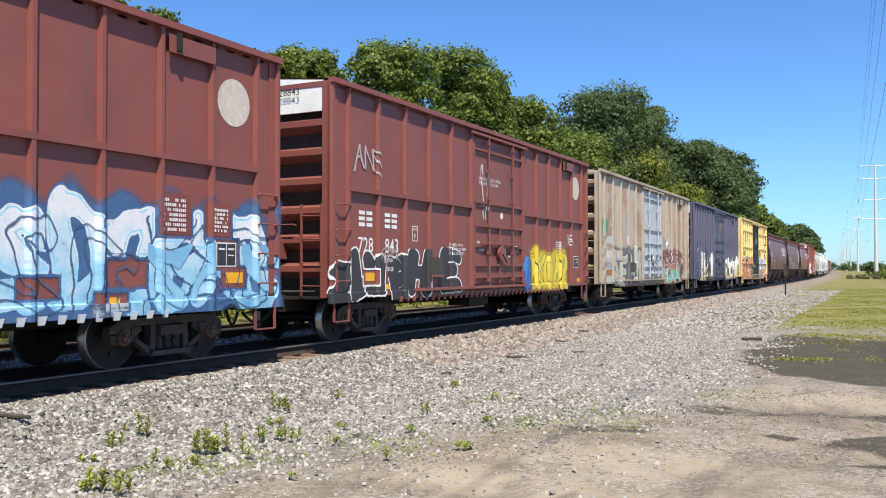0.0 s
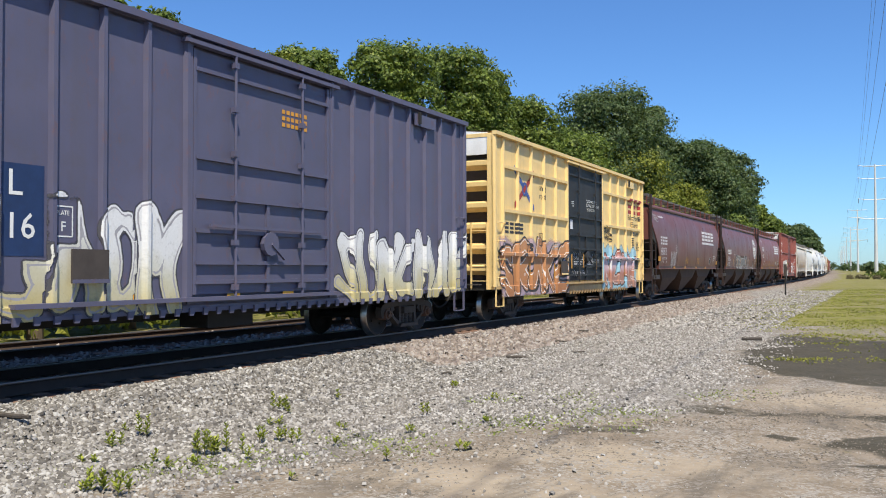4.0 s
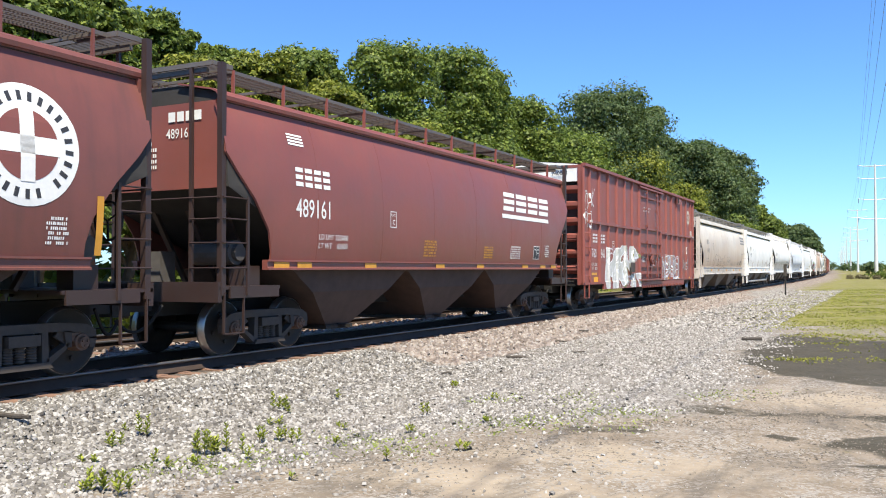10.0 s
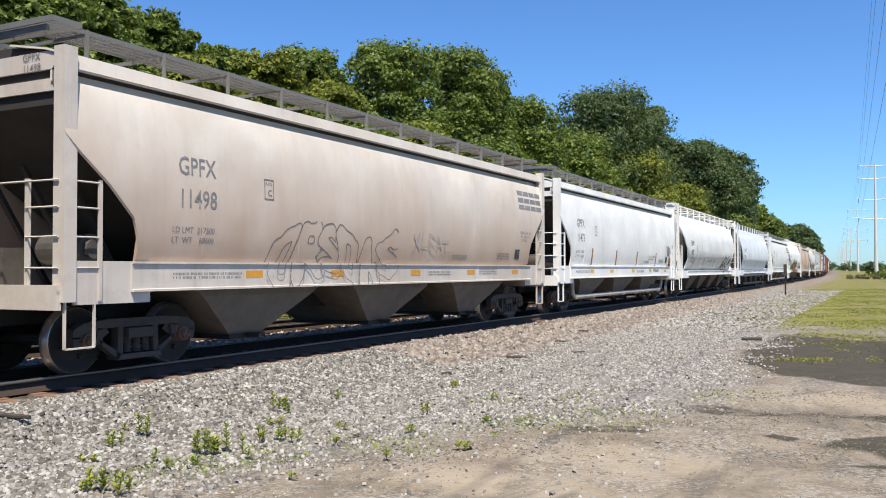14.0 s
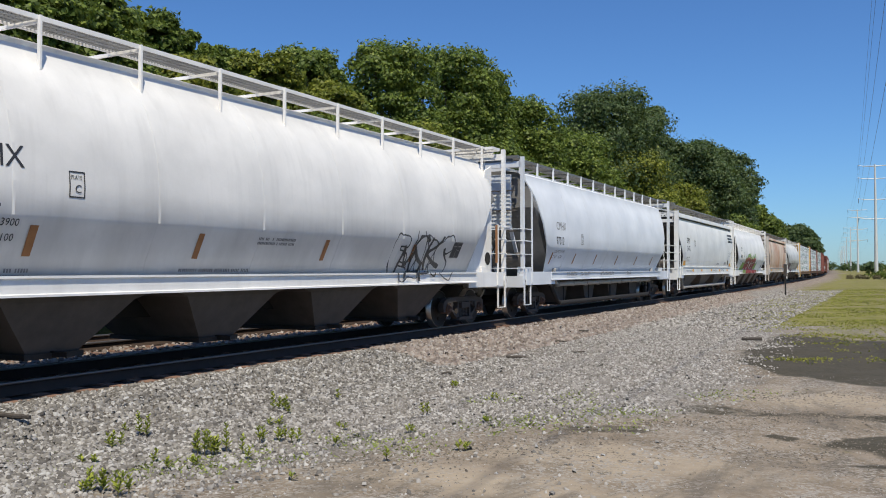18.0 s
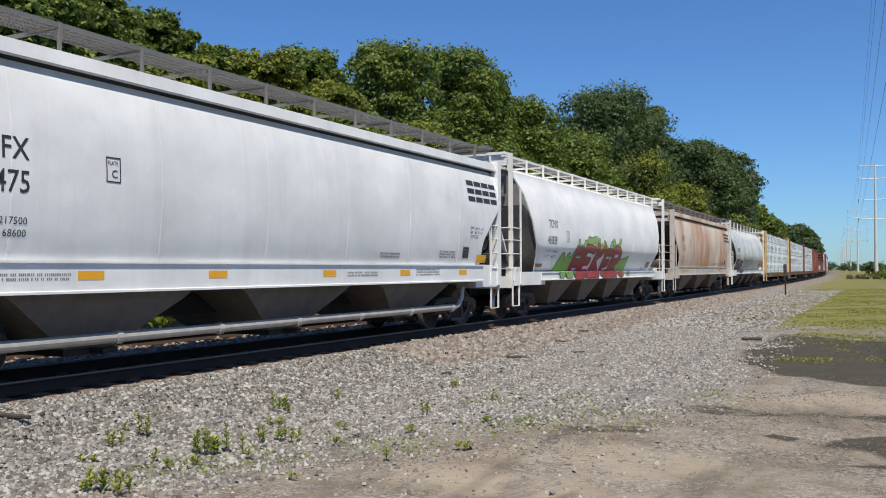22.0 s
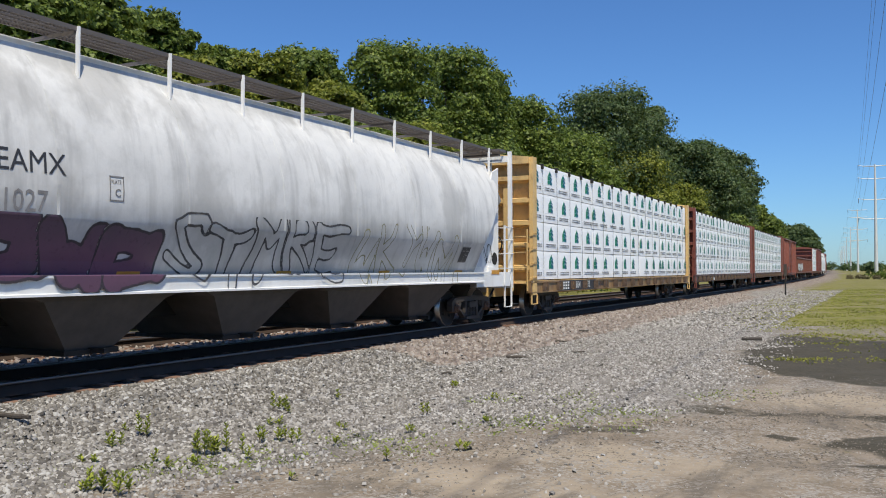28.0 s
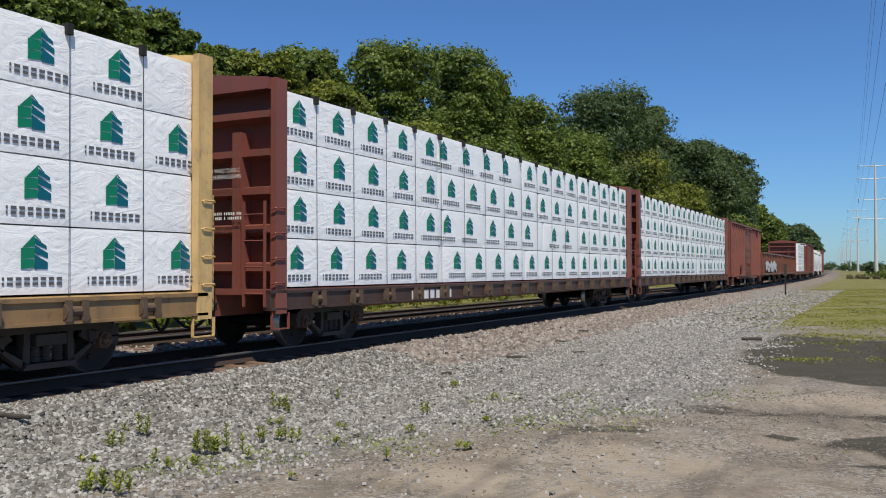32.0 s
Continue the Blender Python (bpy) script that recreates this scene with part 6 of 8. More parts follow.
# ---- centre-beam flat cars with wrapped lumber ----
def centerbeam(index, L, label, mat, sill=None):
    """A centre-beam flat car: two ribbed bulkheads, a spine, a deck with winches."""
    car = railcar(index, label, "lumber_car")
    h = L / 2
    zd, zt = 1.10, 4.72
    deck = part("deck", boxes((-1.42, 1.42, -h, h, zd - 0.10, zd), (-0.3, 0.3, -h, h, 0.62, zd - 0.1)), mat, car)
    for sgn in (1, -1):
        a, b = sorted((sgn * 1.36, sgn * 1.50))
        bm = bmesh.new()
        prism(bm, [(-h, zd - 0.34), (h + 0.1, zd - 0.34), (h + 0.1, zd - 0.02), (-h, zd - 0.02)], a, b)
        box(bm, a - 0.01, b + 0.03, -h, h, zd - 0.07, zd - 0.015)
        box(bm, a - 0.01, b + 0.03, -h, h, zd - 0.36, zd - 0.32)
        part("side_sill", fixed(bm), sill or mat, car)
    n = 17
    win = None
    for i in range(n):
        y = -10.0 + 1.245 * i
        if win is None:
            b = bmesh.new()
            tube(b, (1.49, -0.12, zd - 0.2), (1.49, 0.12, zd - 0.2), 0.07, 10)
            tube(b, (1.49, -0.17, zd - 0.2), (1.49, -0.13, zd - 0.2), 0.11, 10)
            box(b, 1.46, 1.60, -0.16, -0.10, zd - 0.32, zd - 0.05)
            box(b, 1.46, 1.60, 0.10, 0.16, zd - 0.32, zd - 0.05)
            win = part("winch", b, M_STEELBROWN, car, "rusty cable winch", loc=(0, y, 0)).data
        else:
            part("winch", win, None, car, loc=(0, y, 0))
    part("centre_beam", boxes((-0.09, 0.09, -h + 0.4, h - 0.4, zt - 0.35, zt - 0.05), (-0.05, 0.05, -h + 0.4, h - 0.4, zd, zt - 0.3)), mat, car)
    for s in (-1, 1):
        e = -h if s < 0 else h + 0.2
        blk = part("bulkhead", boxes((-1.44, 1.44, *sorted((e - s * 0.34, e - s * 0.38)), zd, zt - 0.1)), mat, car)
        for x in (-1.47, 1.47):
            part("bulkhead_post", boxes((x - 0.06, x + 0.06, *sorted((e - s * 0.12, e - s * 0.42)), zd - 0.42, zt)), mat, blk)
        bm = bmesh.new()
        prism(bm, [(-1.42, zt - 0.2), (1.42, zt - 0.2), (1.42, zt), (0.25, zt + 0.14), (-0.25, zt + 0.14), (-1.42, zt)], 0, 0.3)
        for v in bm.verts:
            v.co = Vector((v.co.y, e - s * (0.02 + v.co.x), v.co.z))
        part("bulkhead_cap", fixed(bm), mat, blk)
        for i in range(5):
            z = zd + 0.35 + i * 0.66
            b = bmesh.new()
            prism(b, [(0.0, -0.10), (-0.24, -0.04), (-0.24, 0.08), (0.0, 0.12)], -1.4, 1.4)
            for v in b.verts:
                v.co = Vector((v.co.x, e - s * 0.34 - (v.co.y if s > 0 else -v.co.y) - 0 * s, v.co.z + z))
            if s > 0:
                for v in b.verts:
                    v.co.y = e - 0.34 + (v.co.y - (e - 0.34))
            part("bulkhead_rib", fixed(b), mat, blk)
        part("mid_post", boxes((0.62, 0.80, *sorted((e - s * 0.06, e - s * 0.34)), zd, zt - 0.9)), mat, blk)
        end_ladder(car, mat, e + s * 0.02, 0.95, 1.4, zd - 0.3, zd + 1.5, 4)
        ladder(car, mat, 1.56, *sorted((e - s * 0.08, e - s * 0.34)), zd - 0.1, zd + 1.6, 4)
        stirrup(car, mat, *sorted((e - s * 0.05, e - s * 0.5)), 1.5, zd - 0.4, 0.42)
    couplers(car, L)
    trucks(car, h - 2.45, index)
    return car



LOADS = []   # (pack, car index, place on the car)


def emblem():
    """A plain pointed mark of two half-tones, cut by pale slanted bars, with bars below for its lettering."""
    g1, g2, ink = bmesh.new(), bmesh.new(), bmesh.new()

    def flat(bm, pts):
        a = [bm.verts.new((0.0, y, z)) for y, z in pts]
        b = [bm.verts.new((0.0015, y, z)) for y, z in pts]
        bm.faces.new(b)
        for i in range(len(pts)):
            j = (i + 1) % len(pts)
            bm.faces.new((a[i], a[j], b[j], b[i]))
    for z0, wd, top in ((0.0, 0.19, 0.12), (0.12, 0.19, 0.26), (0.26, 0.165, 0.43)):
        flat(g1, [(-wd, z0), (0, z0 + 0.02), (0, top), (-wd, top - 0.16 if top > 0.4 else top)])
    for z0, z1, wd in ((0.0, 0.085, 0.19), (0.135, 0.20, 0.19), (0.25, 0.29, 0.17)):
        flat(g2, [(0.004, z0 + 0.06 if z0 else 0.0), (wd, z0), (wd, z1), (0.004, z1 + 0.095)])
    flat(g2, [(0.004, 0.41), (0.09, 0.335), (0.09, 0.345), (0.004, 0.43)])
    for i in range(8):
        y = -0.44 + i * 0.116 - (0.05 if i else 0)
        wd = 0.026 if i == 0 else 0.078
        flat(ink, [(y, -0.20), (y + wd, -0.20), (y + wd, -0.163), (y, -0.163)])
        flat(ink, [(y, -0.137), (y + wd, -0.137), (y + wd, -0.10), (y, -0.10)])
    out = []
    for bm, n in ((g1, "emblem_green"), (g2, "emblem_teal"), (ink, "lettering")):
        fixed(bm)
        me = bpy.data.meshes.new(n)
        bm.to_mesh(me)
        bm.free()
        out.append(me)
    for me, m in zip(out, (M_GREEN, M_TEAL, M_GREYINK)):
        me.materials.append(m)
    return out


MARKS = []


def wrapped_pack(index, x, y0, y1, z0, z1, seed, first=None):
    """A pack of boards in white film: slightly bulged, creased faces, soft edges, printed marks."""
    if not MARKS:
        MARKS.extend(emblem())
    rnd = random.Random(seed)
    L, H, W = y1 - y0, z1 - z0, 1.22
    pack = new("lumber_pack")
    ny, nz = max(4, int(L / 0.16)), 8
    bm = bmesh.new()
    grid = []
    ph = [rnd.uniform(0, 6.28) for _ in range(6)]
    for j in range(nz + 1):
        row = []
        for i in range(ny + 1):
            u, v = i / ny, j / nz
            y, z = -L / 2 + L * u, H * v
            soft = min(u, 1 - u) * L
            sz = min(v, 1 - v) * H
            d = 0.5 * W - 0.025 * math.exp(-soft / 0.05) - 0.008 * math.exp(-sz / 0.05)
            d += 0.004 * math.sin(9 * y + 5 * z + ph[0]) * math.sin(7 * z - 3 * y + ph[1]) + 0.003 * math.sin(21 * y - 16 * z + ph[2]) * math.sin(3 * y + ph[3])
            row.append(bm.verts.new((d, y, z)))
        grid.append(row)
    for j in range(nz):
        for i in range(ny):
            bm.faces.new((grid[j][i], grid[j][i + 1], grid[j + 1][i + 1], grid[j + 1][i])).smooth = True
    # back, top, bottom and ends
    bx = -0.5 * W
    lo0, lo1 = bm.verts.new((bx, -L / 2, 0)), bm.verts.new((bx, L / 2, 0))
    hi0, hi1 = bm.verts.new((bx, -L / 2, H)), bm.verts.new((bx, L / 2, H))
    bm.faces.new((lo0, lo1, hi1, hi0)[::-1])
    bm.faces.new([lo1, lo0] + grid[0])
    bm.faces.new([hi0, hi1] + grid[-1][::-1])
    bm.faces.new([hi0, lo0] + [r[0] for r in grid])
    bm.faces.new([lo1, hi1] + [r[-1] for r in grid][::-1])
    part("film", fixed(bm), M_FILM, pack, "creased white plastic film").data.set_sharp_from_angle(angle=radians(40))
    if first is not None:
        y = first - (y0 + y1) / 2
        while y < L / 2 - 0.22:
            for me in MARKS:
                mark = part(me.name.split(".")[0], me, None, pack, loc=(0.5 * W + 0.0065, max(y, -L / 2 + 0.22), 0.315))
                if me is MARKS[2]:
                    tagged(mark, kind="stuff")
            y += 1.238
    tagged(pack, "lumber pack wrapped in creased white film with green marks", "lumber pack", "wrapped lumber packs")
    LOADS.append((pack, index, (x, (y0 + y1) / 2, z0)))


TIERS = [  # joints between packs and the first mark of each pack, from the bottom tier up
    ((-4.84, -2.4, 1.57, 5.48), (-10.4, -4.61, -1.95, 2.75, 5.68)),
    ((-4.88, 1.57, 5.45), (-10.4, -4.38, 1.77, 5.72)),
    ((-4.97, 0.25, 5.40), (-10.43, -4.80, 0.70, 5.62)),
    ((-5.03, 0.25, 5.36), (-10.49, -4.08, 0.85, 5.75))]


def lumber_load(index, L, far_side=True, start=0.45):
    """Four tiers of wrapped packs either side of the spine, with tie-down cables."""
    rnd = random.Random(index)
    h = L / 2
    for t in range(4):
        z0 = 1.13 + t * 0.865
        cuts, firsts = TIERS[t if index == 18 else (t + index) % 4]
        if start > 1:
            cuts, firsts = (0.0,), (-h + start + 0.6, 0.5)
        cuts = [-h + start] + [c + (0 if index == 18 else rnd.uniform(-0.25, 0.25)) for c in cuts] + [h - start + 0.24]
        for k in range(len(cuts) - 1):
            wrapped_pack(index, 0.80, cuts[k] + 0.012, cuts[k + 1] - 0.012, z0, z0 + 0.845, index * 100 + t * 10 + k, max(firsts[k], cuts[k] + 0.15))
        if far_side:
            wrapped_pack(index, -0.80, -h + start, h - start, z0, z0 + 0.845, index * 100 + 50 + t)


def cables(car, L):
    h = L / 2
    me = None
    n = 17
    for i in range(n):
        y = -9.95 + 1.238 * i
        if me is None:
            bm = bmesh.new()
            tube(bm, (1.47, 0, 0.95), (1.45, 0, 4.60), 0.005, 5)
            tube(bm, (1.45, 0, 4.60), (0.08, 0, 4.66), 0.005, 5)
            me = part("tie_down_cable", bm, M_STEEL, car, loc=(0, y, 0)).data
        else:
            part("tie_down_cable", me, None, car, loc=(0, y, 0))
        part("corner_guard", boxes((1.36, 1.47, y - 0.045, y + 0.045, 4.47, 4.615)), M_BLACK, car, "black corner protector")


def gondola(index, L, label, mat):
    """An open gondola with posted sides."""
    car = railcar(index, label, "gondola")
    h = L / 2
    for sgn in (1, -1):
        a, b = sorted((sgn * 1.44, sgn * 1.48))
        part("side_sheet", boxes((a, b, -h, h, 1.0, 2.75)), mat, car)
        a, b = sorted((sgn * 1.40, sgn * 1.58))
        part("top_chord", boxes((a, b, -h, h, 2.72, 2.86)), mat, car)
        part("side_sill", boxes((a, b, -h, h, 0.92, 1.08)), mat, car)
        me = None
        for i in range(13):
            y = -h + 0.08 + (L - 0.16) * i / 12
            if me is None:
                me = part("side_post", boxes((0, 0.09, -0.06, 0.06, 1.05, 2.74)), mat, car, loc=(1.48 if sgn > 0 else -1.57, y, 0)).data
            else:
                part("side_post", me, None, car, loc=(1.48 if sgn > 0 else -1.57, y, 0))
    for s in (-1, 1):
        part("end_sheet", boxes((-1.44, 1.44, *sorted((s * h, s * (h - 0.08))), 1.0, 2.75)), mat, car)
    part("floor_plate", boxes((-1.44, 1.44, -h, h, 0.95, 1.05), (-0.3, 0.3, -h, h, 0.65, 0.95)), mat, car)
    couplers(car, L)
    trucks(car, h - 1.9, index)
    return car


# ---- the train ----
M_ENDWHITE = paint("white_end_paint", (0.72, 0.72, 0.70), dirt=0.12, streaks=0.12)
M_MESH = plain("dull_grey_mesh", (0.24, 0.24, 0.235), 0.6, 0.2, 8)
M_BAY = plain("dark_bay_steel", (0.075, 0.062, 0.053), 0.85, 0, 3, 0.35)
M_BAYBROWN = plain("dark_brown_bay", (0.06, 0.036, 0.028), 0.85, 0, 3, 0.35)
M_BAYGREY = plain("brownish_grey_bay", (0.13, 0.11, 0.092), 0.85, 0, 3, 0.35)
M_STEELBROWN = plain("rusty_winch", (0.12, 0.08, 0.055), 0.8, 0.2, 9)
# Dirty steel, taken darker still for shade under the hopper ends.
M_ENDDARK = plain("grimy_shaded_end_sheet", (0.028, 0.025, 0.023), 0.85, 0, 3, 0.35)
M_PALEGREY = plain("repaint_grey", (0.40, 0.40, 0.39), 0.6, 0, 4, 0.2, 0)
# Painted shade for boxcar end recesses; also the placard holder's grime.
M_ENDRECESS = plain("recess_shade_and_grime", (0.05, 0.040, 0.035), 0.85, 0, 3, 0.4)
M_BRAKE = plain("dusty_brake_gear", (0.07, 0.062, 0.056), 0.7, 0, 5, 0.35)
M_ENDRIB = plain("dusty_end_rib", (0.14, 0.115, 0.095), 0.85, 0, 3, 0.3)
# Dusty white-car end sheets, greyed in colour for the same end shade.
M_ENDGREY = plain("dusty_shaded_end_sheet", (0.16, 0.155, 0.15), 0.8, 0, 3, 0.3)
M_PIPE = plain("dusty_pipe", (0.36, 0.335, 0.30), 0.6, 0.1, 6)
M_GREEN = plain("printed_green", (0.0, 0.20, 0.10), 0.45, 0, 5, 0.1, 0)
M_TEAL = plain("printed_teal", (0.0, 0.11, 0.16), 0.45, 0, 5, 0.1, 0)
M_GREYINK = plain("dark_grey_print", (0.11, 0.11, 0.12), 0.5, 0, 5, 0.1, 0)
M_RED = plain("faded_red", (0.32, 0.035, 0.03), 0.6, 0, 8, 0.2, 0)
M_ROYAL = plain("faded_blue", (0.05, 0.10, 0.30), 0.6, 0, 8, 0.2, 0)
M_NAVY = plain("dark_blue_patch", (0.012, 0.032, 0.10), 0.55, 0, 6, 0.25, 0)
M_OCHRE = plain("ochre_tape", (0.55, 0.26, 0.03), 0.5, 0, 6, 0.2, 0)
M_RUSTTAPE = plain("rust_tape", (0.30, 0.13, 0.045), 0.7, 0, 6, 0.3, 0)
M_GREYTAG = plain("grey_spray", (0.20, 0.19, 0.19), 0.6, 0, 8, 0.4, 0)
M_PALETAG = plain("pale_spray", (0.55, 0.52, 0.52), 0.6, 0, 8, 0.25, 0)
M_GREENTAG = plain("green_spray", (0.03, 0.30, 0.16), 0.6, 0, 8, 0.25, 0)
M_PAPER = plain("paper_card", (0.62, 0.62, 0.64), 0.7, 0, 12, 0.1, 0)
M_DISC = plain("faded_cream_disc", (0.50, 0.44, 0.38), 0.7, 0, 10, 0.25, 0)


def film_material():
    m, nt, bsdf = material("white_film")
    g = Net(nt)
    v = g.coord()
    crease = g.math("ADD", g.noise(g.coord((1, 1.0, 2.2)), 1.8, 5, 0.55, 2.4), g.math("MULTIPLY", g.noise(g.coord((1, 2.6, 0.7)), 3.0, 4, 0.5, 1.0), 0.5))
    g.link(g.ramp(g.noise(v, 0.8, 3), [(0.3, (0.88, 0.88, 0.89)), (0.7, (0.93, 0.93, 0.93))]), bsdf.inputs["Base Color"])
    bsdf.inputs["Roughness"].default_value = 0.45
    g.bump(crease, bsdf, 0.30, 0.05)
    return m


M_FILM = film_material()
WHITE = (0.69, 0.675, 0.655)
M_TAN = paint("tan_faded", (0.43, 0.355, 0.28), dirt=0.3, streaks=0.3, fade=0.9, faded=(0.30, 0.175, 0.10), grime=(0.16, 0.11, 0.08), rust=0.25, patches=[((0.36, 0.37, 0.38), 0.55, 3.0, 0.8), ((0.34, 0.17, 0.09), 0.7, 8.0, 1.3), ((0.50, 0.45, 0.37), 0.6, 5.0, 1.1)], bands=[(1.0, 2.4, (0.40, 0.40, 0.39), 0.7)])
M_TANPOST = paint("pale_tan_posts", (0.40, 0.33, 0.265), dirt=0.35, streaks=0.4, fade=0.7, faded=(0.31, 0.20, 0.13))
M_GREYDOOR = paint("blue_grey_door", (0.40, 0.43, 0.47), dirt=0.25, streaks=0.3, grime=(0.2, 0.15, 0.12))
M_BLUE = paint("faded_navy", (0.080, 0.080, 0.135), dirt=0.35, streaks=0.25, rust=0.3)
M_TTX = paint("yellow_enamel", (0.71, 0.51, 0.215), dirt=0.12, streaks=0.15)
M_BLACKDOOR = paint("black_door_paint", (0.011, 0.012, 0.015), rough=0.6, dirt=0.2, streaks=0.2, grime=(0.06, 0.055, 0.05))
M_CAR1 = paint("red_oxide_bombed", OXIDE, dirt=0.2)
M_CAR2 = paint("red_oxide_tagged", OXIDE, dirt=0.25)
M_CAR9 = paint("red_oxide_silver_tag", (0.215, 0.056, 0.044), dirt=0.25)
M_BROWN = paint("brown_hopper_paint", (0.138, 0.046, 0.036), rough=0.42, dirt=0.35, streaks=0.5, grime=(0.06, 0.035, 0.03))
M_BROWN7 = paint("brown_hopper_tagged", (0.142, 0.047, 0.037), rough=0.42, dirt=0.3, streaks=0.5, grime=(0.07, 0.04, 0.034))
M_BROWN8 = paint("clean_brown_paint", (0.178, 0.050, 0.039), rough=0.42, dirt=0.2, streaks=0.15)
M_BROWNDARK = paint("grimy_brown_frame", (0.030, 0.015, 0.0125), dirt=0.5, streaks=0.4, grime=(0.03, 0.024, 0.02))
M_BROWN_GREY = paint("dark_walkway", (0.085, 0.075, 0.07), dirt=0.2)
M_BOARDGREY = paint("grey_walkway", (0.13, 0.13, 0.125), dirt=0.2)
M_GREYTAN = paint("stained_pale_grey", (0.58, 0.535, 0.48), dirt=0.12, streaks=0.15, fade=0.25, faded=(0.54, 0.42, 0.32), grime=(0.28, 0.2, 0.14), bands=[(1.3, 3.7, (0.40, 0.255, 0.165), 0.85)])
M_GREYTANEND = paint("dusty_grey_frame", (0.52, 0.48, 0.44), dirt=0.3, streaks=0.3, fade=0.4, faded=(0.40, 0.30, 0.23), grime=(0.2, 0.16, 0.13))
M_GREY = paint("pale_grey_enamel", (0.66, 0.66, 0.655), dirt=0.12, streaks=0.15, grime=(0.3, 0.28, 0.25))
M_WHITECAR = paint("white_enamel", WHITE, dirt=0.12, streaks=0.15, grime=(0.3, 0.29, 0.28))
M_WHITE12 = paint("white_enamel_tagged", (0.60, 0.585, 0.565), dirt=0.1, streaks=0.22, grime=(0.32, 0.31, 0.30), bands=[(1.2, 2.2, (0.33, 0.32, 0.30), 0.5)])
M_WHITEBLUE = paint("bluish_white_enamel", (0.575, 0.595, 0.63), dirt=0.05, streaks=0.06, grime=(0.35, 0.36, 0.38))
M_WHITE15 = paint("white_enamel_red_tag", (0.68, 0.67, 0.66), dirt=0.08, streaks=0.12, grime=(0.35, 0.35, 0.36))
M_WHITEDIRTY = paint("sooty_white_enamel", (0.56, 0.555, 0.545), patches=[((0.26, 0.25, 0.235), 0.45, 4.0, 0.7)], dirt=0.25, streaks=0.45, grime=(0.16, 0.155, 0.15), bands=[(1.2, 2.0, (0.25, 0.24, 0.23), 0.5)])
M_RUSTY = paint("rust_stained_white", (0.60, 0.51, 0.42), dirt=0.15, streaks=0.2, fade=0.95, faded=(0.46, 0.22, 0.11), grime=(0.3, 0.16, 0.1))
M_CBYELLOW = paint("pale_yellow_enamel", (0.60, 0.40, 0.16), dirt=0.4, streaks=0.4, rust=0.5)
M_OCHRERUST = paint("weathered_ochre_sill", (0.50, 0.33, 0.13), dirt=0.35, streaks=0.5, rust=0.55, fade=0.5, faded=(0.26, 0.14, 0.07))
M_CBRUST = paint("rusty_yellow_sill", (0.30, 0.18, 0.07), dirt=0.6, streaks=0.6, rust=0.9, fade=0.7, faded=(0.10, 0.06, 0.04))
M_CBBROWN = paint("brown_enamel", (0.18, 0.050, 0.035), dirt=0.3, streaks=0.3)
# Dirty brown, lowered in colour to give the recessed sill its shade.
M_CBDARK = paint("shaded_grimy_brown_sill", (0.045, 0.019, 0.015), dirt=0.4, streaks=0.3)
M_ORANGE = paint("orange_red_boxcar", (0.20, 0.058, 0.038), dirt=0.2)
M_GONDOLA = paint("rusty_gondola", (0.16, 0.055, 0.035), dirt=0.4, rust=0.4)

CARS = [None]


def place(car, lead, trail):
    CARS.append((car, (lead + trail) / 2))


def data_panel(car, y, z, mat, prof=None, x=1.505, w=0.34, h=0.42):
    """Small stencilled data: plain bars in columns, and a framed lube plate."""
    bars(car, mat, y, z, w, h / 11, 3, rows=6, x=x, prof=prof, ragged=0.15)


def plate(car, y, z, mat, prof=None, x=1.505, s=0.17):
    """A framed clearance plate mark."""
    bm = bmesh.new()
    t = 0.018
    for a, b, c, d in ((y, y + 2 * s * 0.72, z, z + t), (y, y + 2 * s * 0.72, z + 2 * s - t, z + 2 * s), (y, y + t, z, z + 2 * s), (y + 2 * s * 0.72 - t, y + 2 * s * 0.72, z, z + 2 * s)):
        bm.faces.new([bm.verts.new(p) for p in ((x, a, c), (x, b, c), (x, b, d), (x, a, d))])
    me = bpy.data.meshes.new("stencil_plate")
    bm.to_mesh(me)
    bm.free()
    part("stencil_plate", wrapped(me, prof), mat, car)
    letters("PLATE", s * 0.30, mat, car, y + s * 0.16, z + s * 1.40, x=x, prof=prof, squeeze=0.85)
    letters("F" if prof is None else "C", s * 0.62, mat, car, y + s * 0.50, z + s * 0.38, x=x, prof=prof)


def lube_plate(car, y, z, prof=None, x=1.506, w=0.42, h=0.34, line=None):
    sheet(car, line or M_WHITE, y - 0.02, y + w + 0.02, z - 0.02, z + h + 0.02, x, "stencil_plate", prof)
    sheet(car, M_INK, y, y + w, z, z + h, x + 0.003, "stencil_plate", None if prof is None else [(a + 0.003, b) for a, b in prof])
    for a, b, c, d in ((y + w * 0.47, y + w * 0.50, z, z + h), (y + w * 0.08, y + w * 0.40, z + h * 0.72, z + h * 0.80), (y + w * 0.58, y + w * 0.92, z + h * 0.72, z + h * 0.80), (y + w * 0.58, y + w * 0.92, z + h * 0.45, z + h * 0.50)):
        sheet(car, line or M_WHITE, a, b, c, d, x + 0.006, "stencil_line", None if prof is None else [(p + 0.006, q) for p, q in prof])


def company_mark(car, y, z, w, h, mat, prof=None):
    """Four slanted blocks over a tapering bar, in place of the owner's mark."""
    bars(car, mat, y, z, w, h, 4, prof=prof, gap=0.16, slant=0.3, name="company_mark")
    sheet(car, mat, y - 0.1, y + w * 0.96, z - h * 0.42, z - h * 0.2, name="company_mark", prof=prof)


